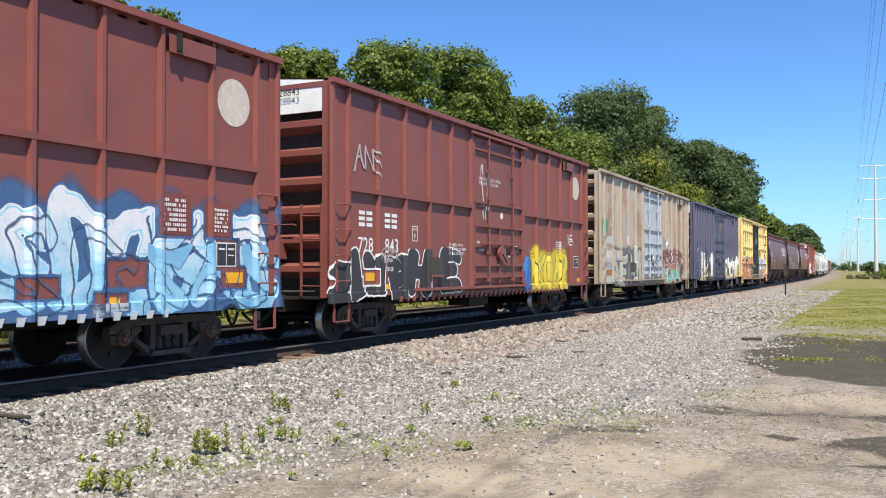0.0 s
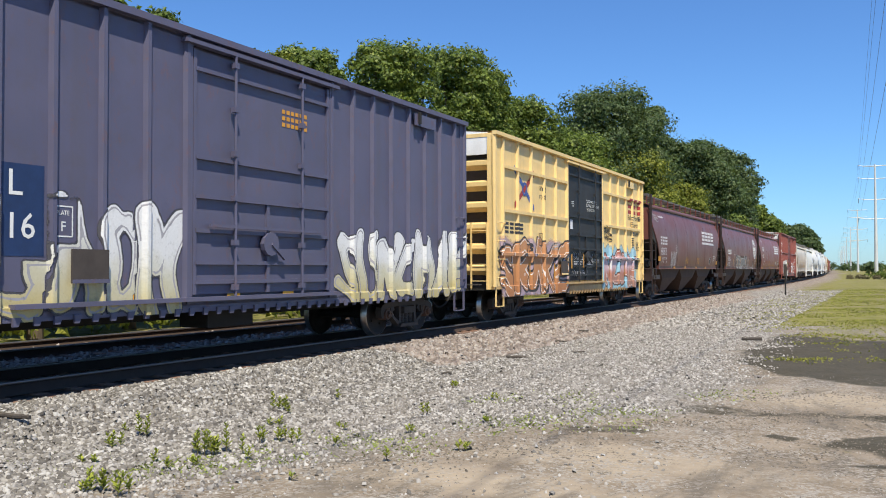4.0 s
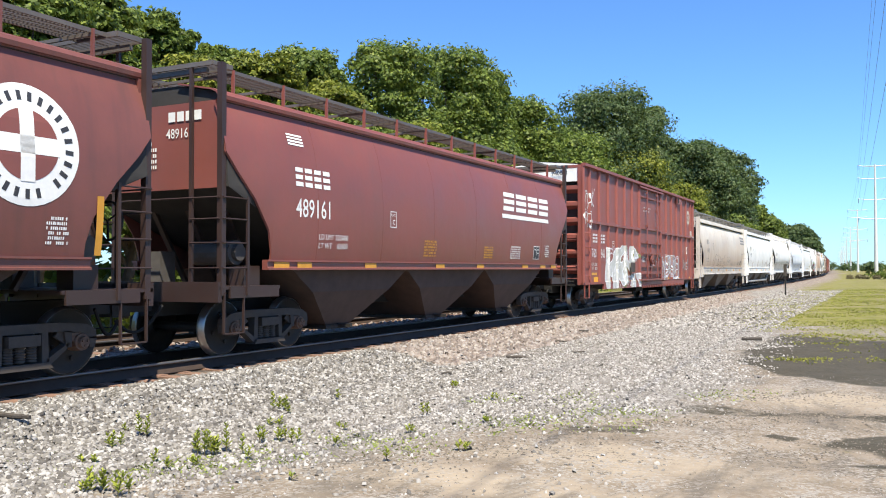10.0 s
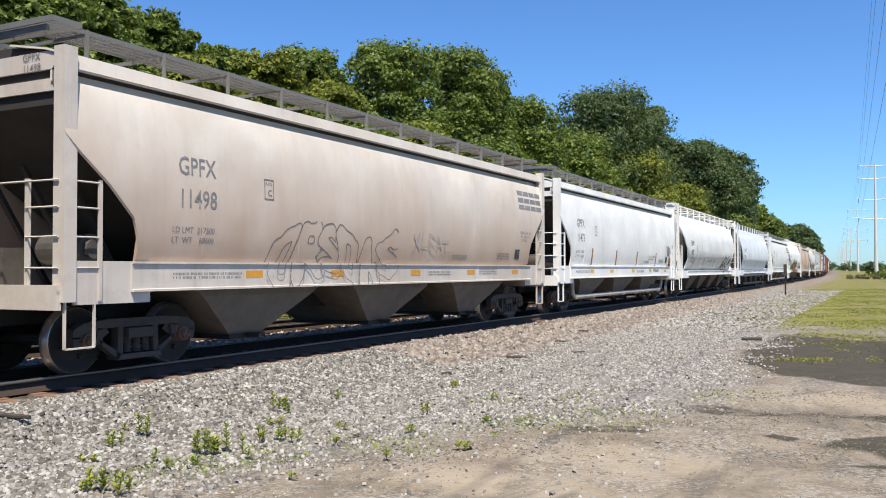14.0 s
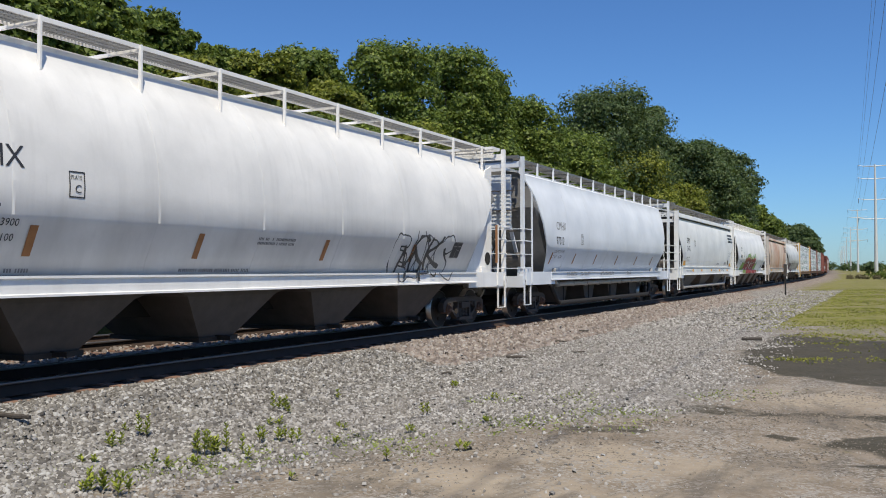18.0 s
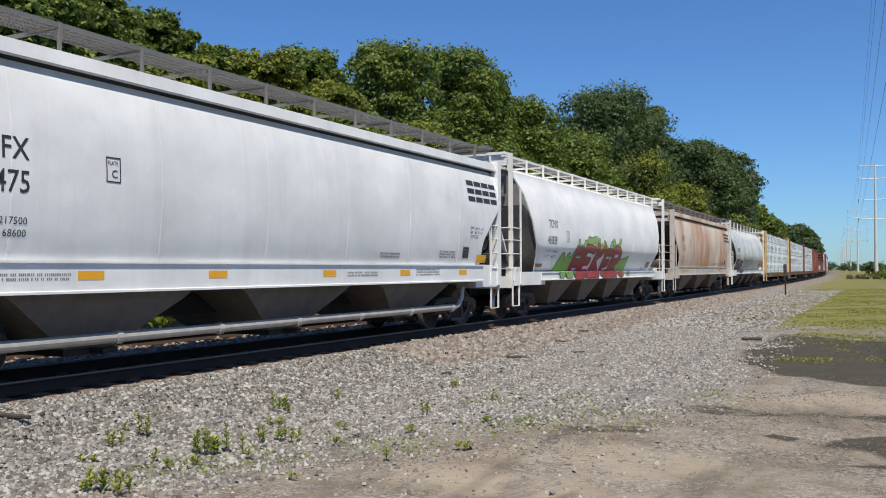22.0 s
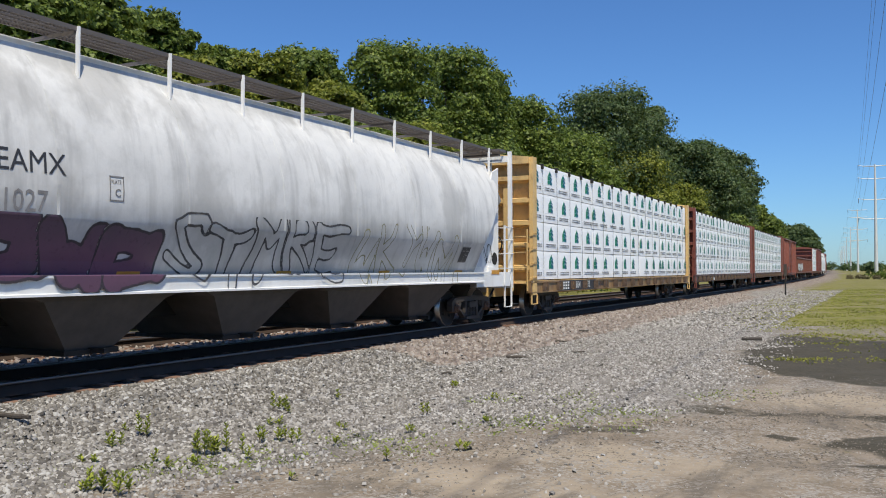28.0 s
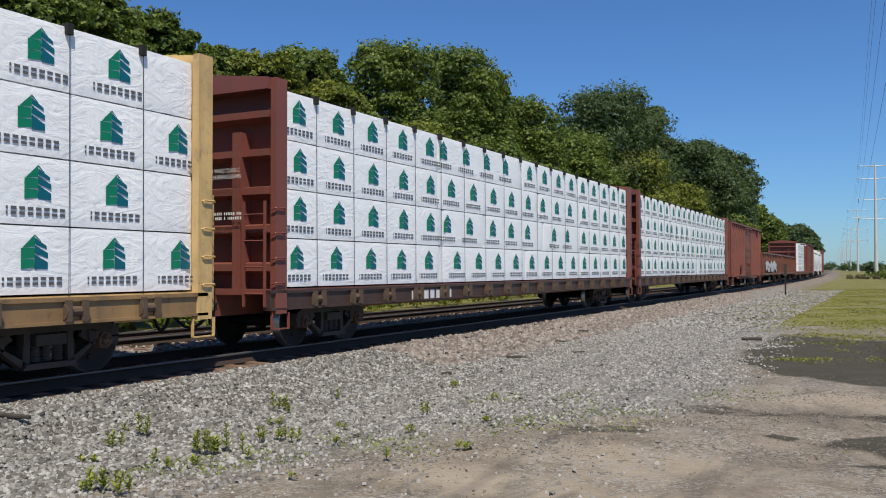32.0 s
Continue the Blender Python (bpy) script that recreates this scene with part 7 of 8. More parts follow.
def yellow_tapes(car, ys, z, prof=None, x=1.505, mat=None, w=0.30, h=0.11):
    for y in ys:
        sheet(car, mat or M_YELLOW, y, y + w, z, z + h, x, "reflector", prof, "yellow reflective tape")


def four_blocks(car, mat, y, z, w, h, prof=None):
    bars(car, mat, y, z, w, h, 4, prof=prof, gap=0.22, name="company_mark")


def build_boxcars():
    c = boxcar(1, 15.4, "brown boxcar with blue and white sprayed bubbles along its lower half", M_CAR1, M_CAR1, (3.1,), zig=M_GREYDOOR); place(c, -3.53, 11.87)
    disc(c, M_DISC, 6.58, 4.1, 0.38, label="faded cream disc")
    sheet(c, M_CAR2B, 4.98, 5.62, 1.95, 2.55, name="stencil_panel")
    bars(c, M_WHITE, 5.08, 2.0, 0.45, 0.045, 3, rows=7, x=1.512, ragged=0.15)
    sheet(c, M_CAR2B, 5.95, 6.5, 1.95, 2.5, name="stencil_panel")
    bars(c, M_WHITE, 6.05, 2.02, 0.4, 0.04, 3, rows=6, x=1.512, ragged=0.2)
    lube_plate(c, 6.2, 1.5)
    yellow_tapes(c, (4.0, 6.3, 1.6), 0.95)
    yellow_tapes(c, (6.4,), 1.22, w=0.4, h=0.17)
    c = boxcar(2, 15.3, "brown boxcar with black, white and yellow sprayed tags", M_CAR2, M_CAR2, (3.02,)); place(c, 13.40, 28.67)
    disc(c, M_DISC, 6.5, 4.1, 0.38, label="faded cream disc")
    for y, n in ((-6.64, 2), (-5.66, 2)):
        bars(c, M_WHITE, y, 2.29, 0.56, 0.31, n, gap=0.22, name="company_mark")
    letters("728", 0.30, M_WHITE, c, -6.68, 1.78, squeeze=0.9)
    letters("843", 0.30, M_WHITE, c, -5.66, 1.78, squeeze=0.9)
    bars(c, M_INK, -0.55, 4.76, 0.6, 0.14, 4, end=-7.685); letters("728843", 0.14, M_INK, c, 0.25, 4.76, end=-7.685)
    plate(c, -4.5, 2.05, M_WHITE)
    letters("UNLATCH\nTO CLOSE\nDOOR", 0.075, M_WHITE, c, 0.98, 2.0, x=1.521); disc(c, M_WHITE, 0.35, 2.86, 0.09, x=1.521, name="stencil_disc"); sheet(c, M_PAPER, 0.42, 0.62, 1.78, 1.98, 1.521, "card"); letters("ASD", 0.08, M_WHITE, c, 0.1, 2.18, x=1.521)
    letters("EQUIPPED WITH\nHOLLAND SNUBBER\nFLOOR ANCHORS", 0.07, M_WHITE, c, -2.75, 1.98, x=1.512); letters("212900", 0.085, M_WHITE, c, -5.72, 1.58, x=1.512); letters("73100", 0.085, M_WHITE, c, -5.62, 1.40, x=1.512)
    yellow_tapes(c, (-6.4,), 1.2, w=0.34, h=0.17)
    yellow_tapes(c, (-5.7, -2.9, 6.6), 1.02)
    data_panel(c, 4.6, 1.95, M_WHITE)
    data_panel(c, 5.7, 2.2, M_WHITE)
    lube_plate(c, 6.3, 1.5)
    letters("CLOSE AND LOCK DOORS\n  BEFORE MOVING CAR", 0.085, M_WHITE, c, -1.15, 3.72, x=1.521)
    letters("SEAL", 0.08, M_WHITE, c, 0.75, 1.75, x=1.521)
    bars(c, M_WHITE, -1.2, 1.9, 0.4, 0.06, 4, rows=3, x=1.521)
    c = boxcar(3, 15.4, "faded tan boxcar with a grey door and sprayed tags", M_TAN, M_TANPOST, (), ribs=6, doormat=M_GREYDOOR, door=(-1.59, 1.77), end_white=False); place(c, 30.14, 45.54)
    sheet(c, M_PALEGREY, -6.9, -6.0, 2.35, 2.66, name="patch"); letters("AOK", 0.25, M_WHITE, c, -6.85, 2.38, x=1.512, squeeze=0.9)
    sheet(c, M_DISC, -6.85, -6.0, 1.82, 2.12, 1.507, name="patch"); letters("409", 0.25, M_WHITE, c, -6.8, 1.86, x=1.512, squeeze=0.9)
    sheet(c, M_PALEGREY, -5.5, -4.75, 1.80, 2.14, 1.507, name="patch"); letters("143", 0.25, M_WHITE, c, -5.45, 1.86, x=1.512, squeeze=0.9)
    letters("LD LMT  213200\nLT WT    72800", 0.085, M_INK, c, -6.85, 1.60, x=1.51, squeeze=0.9)
    sheet(c, M_RUSTTAPE, -6.85, -6.1, 1.2, 1.42, name="patch")
    letters("409143", 0.14, M_INK, c, 0.2, 4.88, end=-7.735)
    yellow_tapes(c, (-4.7, -2.9, 2.3, 6.0), 1.0)
    data_panel(c, 6.35, 2.0, M_WHITE); lube_plate(c, 6.2, 1.4)
    scribble(c, M_PALETAG, -6.7, -5.9, 3.7, 4.6, 3, 5)
    scribble(c, M_GREENTAG, -7.6, -6.6, 2.65, 3.25, 4, 6, x=1.53, w=0.06); scribble(c, M_PALETAG, -6.4, -5.7, 3.0, 3.4, 3, 15)
    sheet(c, M_ENDWHITE, -3.95, -3.7, 2.42, 2.75, name="patch"); sheet(c, M_PALEGREY, -7.6, -5.55, 0.95, 2.15, 1.503, "patch", None, "grey repainted panel")
    c = boxcar(4, 15.45, "faded navy boxcar with white tags along the sill", M_BLUE, M_BLUE, (), ribs=8, door=(-1.72, 2.01)); place(c, 47.02, 62.48)
    for y0, y1, z0, z1 in ((-6.98, -6.42, 0.95, 2.9), (-6.25, -5.75, 1.0, 2.85), (-5.45, -4.95, 1.1, 2.75), (-4.74, -4.14, 1.6, 2.72)):
        sheet(c, M_NAVY, y0, y1, z0, z1, name="patch", label="dark blue repainted patch")
    for t, y in (("N", -6.85), ("O", -6.15), ("K", -5.38), ("L", -4.66)):
        letters(t, 0.31, M_WHITE, c, y, 2.34, x=1.51)
    for t, y in (("57", -6.92), ("0", -6.1), ("3", -5.35), ("16", -4.70)):
        letters(t, 0.31, M_WHITE, c, y, 1.82, x=1.51)
    letters("LD LMT", 0.085, M_WHITE, c, -6.92, 1.5, x=1.51); letters("210700", 0.085, M_WHITE, c, -6.22, 1.5, x=1.51)
    letters("LT WT", 0.085, M_WHITE, c, -6.92, 1.33, x=1.51); letters("75300", 0.085, M_WHITE, c, -6.22, 1.33, x=1.51)
    plate(c, -4.0, 1.85, M_WHITE, s=0.2)
    letters("NOKL  570316", 0.14, M_INK, c, -0.4, 4.78, end=-7.76)
    yellow_tapes(c, (-6.95,), 0.98, w=0.45, h=0.2); yellow_tapes(c, (-4.9, -2.8, -0.8, 0.6, 2.4, 4.4, 6.7), 1.0)
    bars(c, M_OCHRE, 0.55, 3.9, 0.75, 0.07, 6, rows=3, x=1.521)
    c = boxcar(5, 15.38, "yellow boxcar with black doors and orange sprayed letters", M_TTX, M_TTX, (1.87, 3.05, 4.24), doormat=M_BLACKDOOR, ribs=6, door=(-1.9, 1.93), H=5.1, zig=M_OCHRERUST, placard=-2.62, deep=0.24, long_track=False); place(c, 64.17, 79.56)
    for sgn in (-1, 1):
        bm = bmesh.new()
        y, z, x = -5.47, 3.72, 1.508 + 0.001 * sgn
        bm.faces.new([bm.verts.new(v) for v in ((x, y - 0.75, z - sgn * 0.52 - 0.09), (x, y + 0.75, z + sgn * 0.52 - 0.09), (x, y + 0.75, z + sgn * 0.52 + 0.09), (x, y - 0.75, z - sgn * 0.52 + 0.09))])
        part("crossed_bar_emblem", bm, M_RED if sgn > 0 else M_ROYAL, c)
    disc(c, M_ROYAL, -5.47, 3.72, 0.2, x=1.512, r0=0.13)
    letters("any", 0.2, M_INK, c, -4.28, 3.78); letters("road", 0.2, M_INK, c, -4.3, 3.52)
    bars(c, M_INK, -6.9, 2.42, 1.4, 0.3, 4, gap=0.25, name="company_mark")
    letters("8", 0.23, M_INK, c, -5.97, 1.94, x=1.516); letters("73", 0.23, M_INK, c, -5.34, 1.94, x=1.516)
    bars(c, M_RED, 5.5, 3.64, 2.0, 0.60, 3, gap=0.3, name="company_mark")
    letters("Railcar Pooling", 0.20, M_INK, c, 5.48, 3.40, squeeze=1.1); letters("Experts", 0.20, M_INK, c, 5.86, 3.12, squeeze=1.25)
    bars(c, M_INK, 5.85, 2.78, 1.15, 0.15, 7, gap=0.3, name="company_mark")
    letters("CLOSE AND LOCK\nBOTH DOORS BEFORE\n  MOVING CAR", 0.10, M_WHITE, c, 0.12, 3.72, x=1.521)
    bars(c, M_WHITE, -1.4, 3.5, 0.25, 0.04, 4, rows=3, x=1.521)
    bars(c, M_PAPER, -1.2, 1.5, 2.0, 0.05, 12, rows=3, x=1.521, ragged=0.35)
    sheet(c, M_PAPER, -0.1, 0.12, 1.75, 1.95, 1.521, "card"); sheet(c, M_PAPER, -1.55, -1.3, 2.75, 3.05, 1.521, "card")
    for y, z in ((-5.14, 1.2), (-3.08, 1.17), (-1.7, 1.46), (-0.49, 1.49), (0.93, 1.32), (2.87, 1.2), (4.9, 1.2)):
        sheet(c, M_OCHRE, y, y + 0.11, z, z + 0.46, 1.60 if -1.9 < y < 1.9 else 1.518, "reflector", None, "upright yellow reflective tape")
    data_panel(c, 6.0, 2.2, M_INK, h=0.6); data_panel(c, 6.7, 2.2, M_INK, h=0.4); lube_plate(c, 6.55, 1.45, line=M_INK)
    plate(c, -4.34, 2.13, M_INK, x=1.516, s=0.19)
    scribble(c, M_PAPER, -1.3, -0.2, 1.75, 2.0, 6, 10, x=1.523, w=0.02); scribble(c, M_PAPER, 0.2, 1.5, 1.65, 1.95, 7, 14, x=1.523, w=0.018); scribble(c, M_PALETAG, -1.4, 0.2, 1.2, 1.4, 7, 16, x=1.523, w=0.02)
    c9 = boxcar(9, 18.57, "red-brown boxcar with silver sprayed tags", M_CAR9, M_CAR9, (3.1,), ribs=7, door=(-1.83, 1.96), placard=-3.4, outer_post=0.735, deep=0.22, long_track=False)
    return c9


def build_hoppers_brown(c9):
    P = PROFILES["grain"]
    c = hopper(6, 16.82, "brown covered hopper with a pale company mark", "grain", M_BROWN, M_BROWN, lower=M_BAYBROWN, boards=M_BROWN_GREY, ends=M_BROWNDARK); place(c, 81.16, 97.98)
    four_blocks(c, M_PALETAG, -7.06, 2.55, 1.35, 0.36, P); letters("480875", 0.34, M_PALETAG, c, -7.05, 2.08, prof=P, squeeze=0.82)
    letters("LD LMT 223800", 0.10, M_WHITE, c, -6.75, 1.88, prof=P); letters("LT  WT    62200", 0.10, M_WHITE, c, -6.75, 1.72, prof=P)
    company_mark(c, 2.85, 3.0, 3.5, 0.5, M_PALETAG, P)
    plate(c, -3.9, 2.22, M_WHITE, P); scribble(c, M_PALETAG, -4.9, -3.9, 1.6, 2.25, 4, 4, prof=P, w=0.05)
    sheet(c, M_OCHRE, -7.5, -7.0, 1.8, 2.0, prof=P); yellow_tapes(c, (-4.3, -1.8, 1.0, 3.7), 1.46, x=1.555, w=0.42)
    lube_plate(c, 4.9, 1.72, P); letters("EXW 10-8  H   5-8\nEW    8-4  H 15-0\nCU FT 5161", 0.08, M_WHITE, c, 6.0, 2.12, prof=P, squeeze=0.9); yellow_tapes(c, (7.1,), 1.7, prof=P, mat=M_OCHRE, w=0.4, h=0.2)
    bars(c, M_OCHRE, -1.6, 1.72, 0.7, 0.04, 5, rows=5, prof=P); bars(c, M_OCHRE, 1.4, 1.72, 0.6, 0.04, 5, rows=5, prof=P)
    sheet(c, M_PALETAG, -7.0, -6.0, 3.78, 3.84, prof=P, name="stencil")
    bars(c, M_WHITE, 0.4, 3.85, 0.75, 0.16, 4, end=-8.285, gap=0.2); letters("480875", 0.16, M_WHITE, c, 0.35, 3.58, end=-8.286, squeeze=0.85)
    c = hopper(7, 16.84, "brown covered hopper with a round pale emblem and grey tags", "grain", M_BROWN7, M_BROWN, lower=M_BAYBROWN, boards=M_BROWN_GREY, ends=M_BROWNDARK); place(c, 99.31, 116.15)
    four_blocks(c, M_WHITE, -6.62, 2.4, 1.45, 0.28, P); letters("474626", 0.30, M_PALETAG, c, -6.65, 1.95, prof=P, squeeze=0.88)
    letters("LD LMT  224700", 0.10, M_WHITE, c, -6.6, 1.78, prof=P); letters("LT  WT    61300", 0.10, M_WHITE, c, -6.6, 1.63, prof=P)
    e = disc(c, M_WHITE, 6.32, 2.95, 0.75, prof=P, label="round cream emblem with dark lettering band")
    disc(c, M_BROWN8, 6.32, 2.95, 0.44, prof=P, r0=0.0, lift=0.008, name="emblem_field")
    for y0, y1, z0, z1 in ((6.22, 6.42, 2.5, 3.4), (5.87, 6.77, 2.84, 3.06)):
        sheet(c, M_WHITE, y0, y1, z0, z1, name="emblem_cross", prof=[(a + 0.002, b) for a, b in P])
    bm = bmesh.new()
    for i in range(24):
        a = math.pi * (0.08 + 1.84 * i / 23) - math.pi / 2 + 0.5
        cy, cz = 6.32 + 0.60 * math.cos(a), 2.95 + 0.60 * math.sin(a)
        u, w = Vector((0, math.cos(a), math.sin(a))), Vector((0, -math.sin(a), math.cos(a)))
        bm.faces.new([bm.verts.new(Vector((1.6, cy, cz)) + v) for v in (u * 0.06 + w * 0.03, -u * 0.06 + w * 0.03, -u * 0.06 - w * 0.03, u * 0.06 - w * 0.03)])
    me = bpy.data.meshes.new("emblem_lettering"); bm.to_mesh(me); bm.free()
    part("emblem_lettering", wrapped(me, P, 0.008), M_INK, c)
    for y in (-7.05, -4.3, -2.6, -1.2, 1.3, 3.4, 7.35):
        sheet(c, M_OCHRE, y, y + 0.11, 1.62, 2.1 if abs(y) < 7 else 2.4, prof=P, name="reflector", label="upright yellow reflective tape")
    lube_plate(c, 5.3, 1.7, P); data_panel(c, 6.6, 1.75, M_WHITE, P); plate(c, -3.9, 2.1, M_WHITE, P)
    scribble(c, M_GREYTAG, -5.9, -4.0, 1.6, 2.0, 6, 8, prof=P); scribble(c, M_WHITE, 3.8, 5.6, 1.45, 1.62, 7, 12, x=1.58, w=0.02)
    bars(c, M_WHITE, 0.5, 3.85, 0.75, 0.16, 4, end=-8.29, gap=0.2); letters("474626", 0.16, M_WHITE, c, 0.45, 3.58, end=-8.29, squeeze=0.85)
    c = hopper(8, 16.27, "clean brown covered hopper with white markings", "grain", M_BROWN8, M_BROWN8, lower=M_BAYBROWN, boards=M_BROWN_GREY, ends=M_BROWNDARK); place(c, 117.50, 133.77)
    four_blocks(c, M_WHITE, -6.29, 2.9, 1.1, 0.33, P); letters("489161", 0.33, M_WHITE, c, -6.3, 2.36, prof=P, squeeze=0.78)
    letters("LD LMT 223600", 0.10, M_WHITE, c, -5.6, 1.98, prof=P); letters("LT WT    62400", 0.10, M_WHITE, c, -5.6, 1.82, prof=P)
    company_mark(c, 2.8, 3.02, 3.5, 0.5, M_WHITE, P); plate(c, -3.1, 2.3, M_WHITE, P)
    yellow_tapes(c, (-6.85, -6.2, -4.0, -1.0, 1.2, 4.2, 5.6, 6.5), 1.46, x=1.56, mat=M_OCHRE, w=0.42, h=0.12)
    bars(c, M_OCHRE, -1.6, 1.72, 0.6, 0.04, 5, rows=6, prof=P); bars(c, M_OCHRE, 1.6, 1.72, 0.55, 0.04, 5, rows=5, prof=P)
    lube_plate(c, 5.0, 1.74, P); data_panel(c, 5.9, 1.8, M_WHITE, P); data_panel(c, 3.3, 1.72, M_WHITE, P, w=0.7)
    bars(c, M_WHITE, -6.4, 3.62, 0.45, 0.035, 1, rows=4, prof=P, gap=0)
    bars(c, M_WHITE, 0.3, 3.85, 0.75, 0.16, 4, end=-8.01, gap=0.2); letters("489161", 0.16, M_WHITE, c, 0.25, 3.58, end=-8.01, squeeze=0.85)
    bars(c, M_WHITE, -0.75, 3.1, 0.8, 0.06, 6, rows=5, end=-8.01, ragged=0.15)
    c = c9; place(c, 135.33, 153.91)
    for y in (-8.14, -7.23):
        bars(c, M_PALETAG, y, 2.37, 0.6, 0.31, 2, gap=0.22, name="company_mark")
    letters("760", 0.32, M_PALETAG, c, -8.27, 1.84, squeeze=0.80); letters("841", 0.32, M_PALETAG, c, -7.2, 1.84, squeeze=0.80)
    letters("LD LMT   205700", 0.10, M_WHITE, c, -8.41, 1.56, squeeze=0.74); letters("LT  WT      80300", 0.10, M_WHITE, c, -8.41, 1.41, squeeze=0.74); sheet(c, M_OCHRE, -8.4, -7.68, 1.22, 1.31, 1.507, "stencil")
    yellow_tapes(c, (-8.05,), 0.96, w=0.5, h=0.2); yellow_tapes(c, (-6.2, -2.9, 3.4, 5.6, 8.2), 0.93)
    plate(c, -5.78, 2.1, M_WHITE, x=1.517, s=0.19)
    disc(c, M_DISC, 8.12, 4.08, 0.36, label="faded cream round emblem"); disc(c, M_CAR2B, 8.12, 4.08, 0.2, x=1.509, r0=0.12)
    letters("CLOSE AND LOCK DOORS\n  BEFORE MOVING CAR", 0.075, M_WHITE, c, -1.2, 3.98, x=1.521)
    letters("SEAL", 0.09, M_WHITE, c, 0.55, 1.55, x=1.521); letters("UNLATCH\nTO CLOSE\nDOOR", 0.08, M_WHITE, c, 1.15, 1.95, x=1.521)
    bars(c, M_WHITE, -1.4, 1.75, 0.5, 0.05, 5, rows=3, x=1.521)
    data_panel(c, 6.4, 2.1, M_WHITE); data_panel(c, 7.4, 2.2, M_WHITE); lube_plate(c, 7.5, 1.55); letters("760841", 0.14, M_INK, c, 0.42, 4.66, end=-9.315); bars(c, M_INK, 0.45, 4.86, 0.6, 0.13, 4, end=-9.315)
    bars(c, M_WHITE, -2.6, 1.75, 0.4, 0.045, 4, rows=4)


def build_hoppers_white():
    P = PROFILES["eave"]
    def gatx(index, L, label, body, metal, ink, number, lead, trail, marks=True, mark_mat=None, **kw):
        c = hopper(index, L, label, "eave", body, metal, sill_z=(1.13, 1.55), boards=M_BOARDGREY, **kw); place(c, lead, trail)
        h = L / 2
        letters("GPFX", 0.27, ink, c, -6.55, 2.84 if index != 14 else 2.76, prof=P, squeeze=0.85); letters(number, 0.27, ink, c, -6.55, 2.36, prof=P, squeeze=0.85)
        letters("LD LMT  217500", 0.09, ink, c, -6.65, 1.98, prof=P); letters("LT  WT    68600", 0.09, ink, c, -6.65, 1.83, prof=P)
        plate(c, -4.6, 2.6, ink, P)
        if marks:
            bars(c, mark_mat or M_INK, h - 2.05, 3.12, 1.75, 0.52, 4, prof=P, gap=0.12, slant=-0.1, name="company_mark")
        yellow_tapes(c, (-5.0, -2.6, 0.4, 3.2, 6.0), 1.30, x=1.548, mat=M_YELLOW if index != 10 else M_OCHRE, w=0.42, h=0.12)
        bars(c, M_GREYTAG, -6.6, 1.3, 1.5, 0.035, 14, rows=2, x=1.548); bars(c, M_GREYTAG, 1.2, 1.3, 1.1, 0.035, 10, rows=2, x=1.548); bars(c, M_GREYTAG, 3.9, 1.3, 1.1, 0.035, 10, rows=3, x=1.548)
        bars(c, M_GREYTAG, 2.4, 1.68, 0.8, 0.04, 7, rows=2, prof=P); bars(c, M_GREYTAG, 5.0, 1.7, 0.8, 0.04, 7, rows=3, prof=P)
        lube_plate(c, 6.2, 1.72, P, line=M_GREYTAG, w=0.3, h=0.25)
        letters("GPFX\n" + number, 0.10, ink, c, 0.72, 4.16, end=-h + 0.072)
        letters("EXW 10-8  H   6-8\nEW    8-8  H 15-1\nCUFT 5650", 0.075, ink, c, h - 2.0, 2.42, prof=P, squeeze=0.9)
        return c
    c = gatx(10, 17.09, "pale grey covered hopper stained tan along its lower half", M_GREYTAN, M_GREYTANEND, M_GREYTAG, "11498", 155.5, 172.59, mark_mat=M_GREYTAG, lower=M_BAYGREY)
    c = gatx(11, 16.55, "white covered hopper with unloading pipes below", M_WHITECAR, M_WHITECAR, M_GREYTAG, "11473", 173.76, 190.31, marks=False, pipes=0.50, lower=M_BAYGREY)
    letters("CONSULT OWNER BEFORE\n REPAIRING CAR BODY", 0.075, M_GREYTAG, c, 3.0, 1.93, prof=P, squeeze=0.9)
    sheet(c, M_GREYTAG, 6.50, 6.82, 2.02, 2.45, prof=P, name="card", label="weathered picture card"); sheet(c, M_PAPER, 6.48, 6.80, 1.62, 2.0, prof=P, name="card"); sheet(c, M_RUSTTAPE, 6.86, 6.96, 1.58, 2.42, prof=P, name="reflector")
    for y in (-4.9, -1.9, 1.1, 4.3):
        sheet(c, M_RUSTTAPE, y, y + 0.13, 1.58, 2.15, prof=P, name="reflector", label="upright dull tape")
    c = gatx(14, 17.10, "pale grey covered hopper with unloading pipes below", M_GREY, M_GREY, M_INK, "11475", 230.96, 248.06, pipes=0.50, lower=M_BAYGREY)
    sheet(c, M_YELLOW, -7.25, -6.75, 1.62, 1.86, prof=P); sheet(c, M_PAPER, -7.2, -6.75, 1.95, 2.3, prof=P, name="card"); sheet(c, M_YELLOW, 7.0, 7.55, 1.6, 1.8, prof=P); sheet(c, M_PAPER, 6.2, 6.55, 1.85, 2.2, prof=P, name="card")
    c = gatx(16, 16.67, "white covered hopper streaked with rust", M_RUSTY, M_GREYTANEND, M_GREYTAG, "11234", 268.74, 285.41, lower=M_BAYGREY)
    sheet(c, M_YELLOW, -6.4, -5.9, 1.22, 1.46, 1.549)
    R = PROFILES["round"]
    c = hopper(12, 18.38, "white round-sided covered hopper with a black tag", "round", M_WHITE12, M_WHITECAR, sill_z=(1.10, 1.36), bays=4, lower=M_BAY, board_sup=11, inner=M_ENDGREY); place(c, 191.38, 209.76)
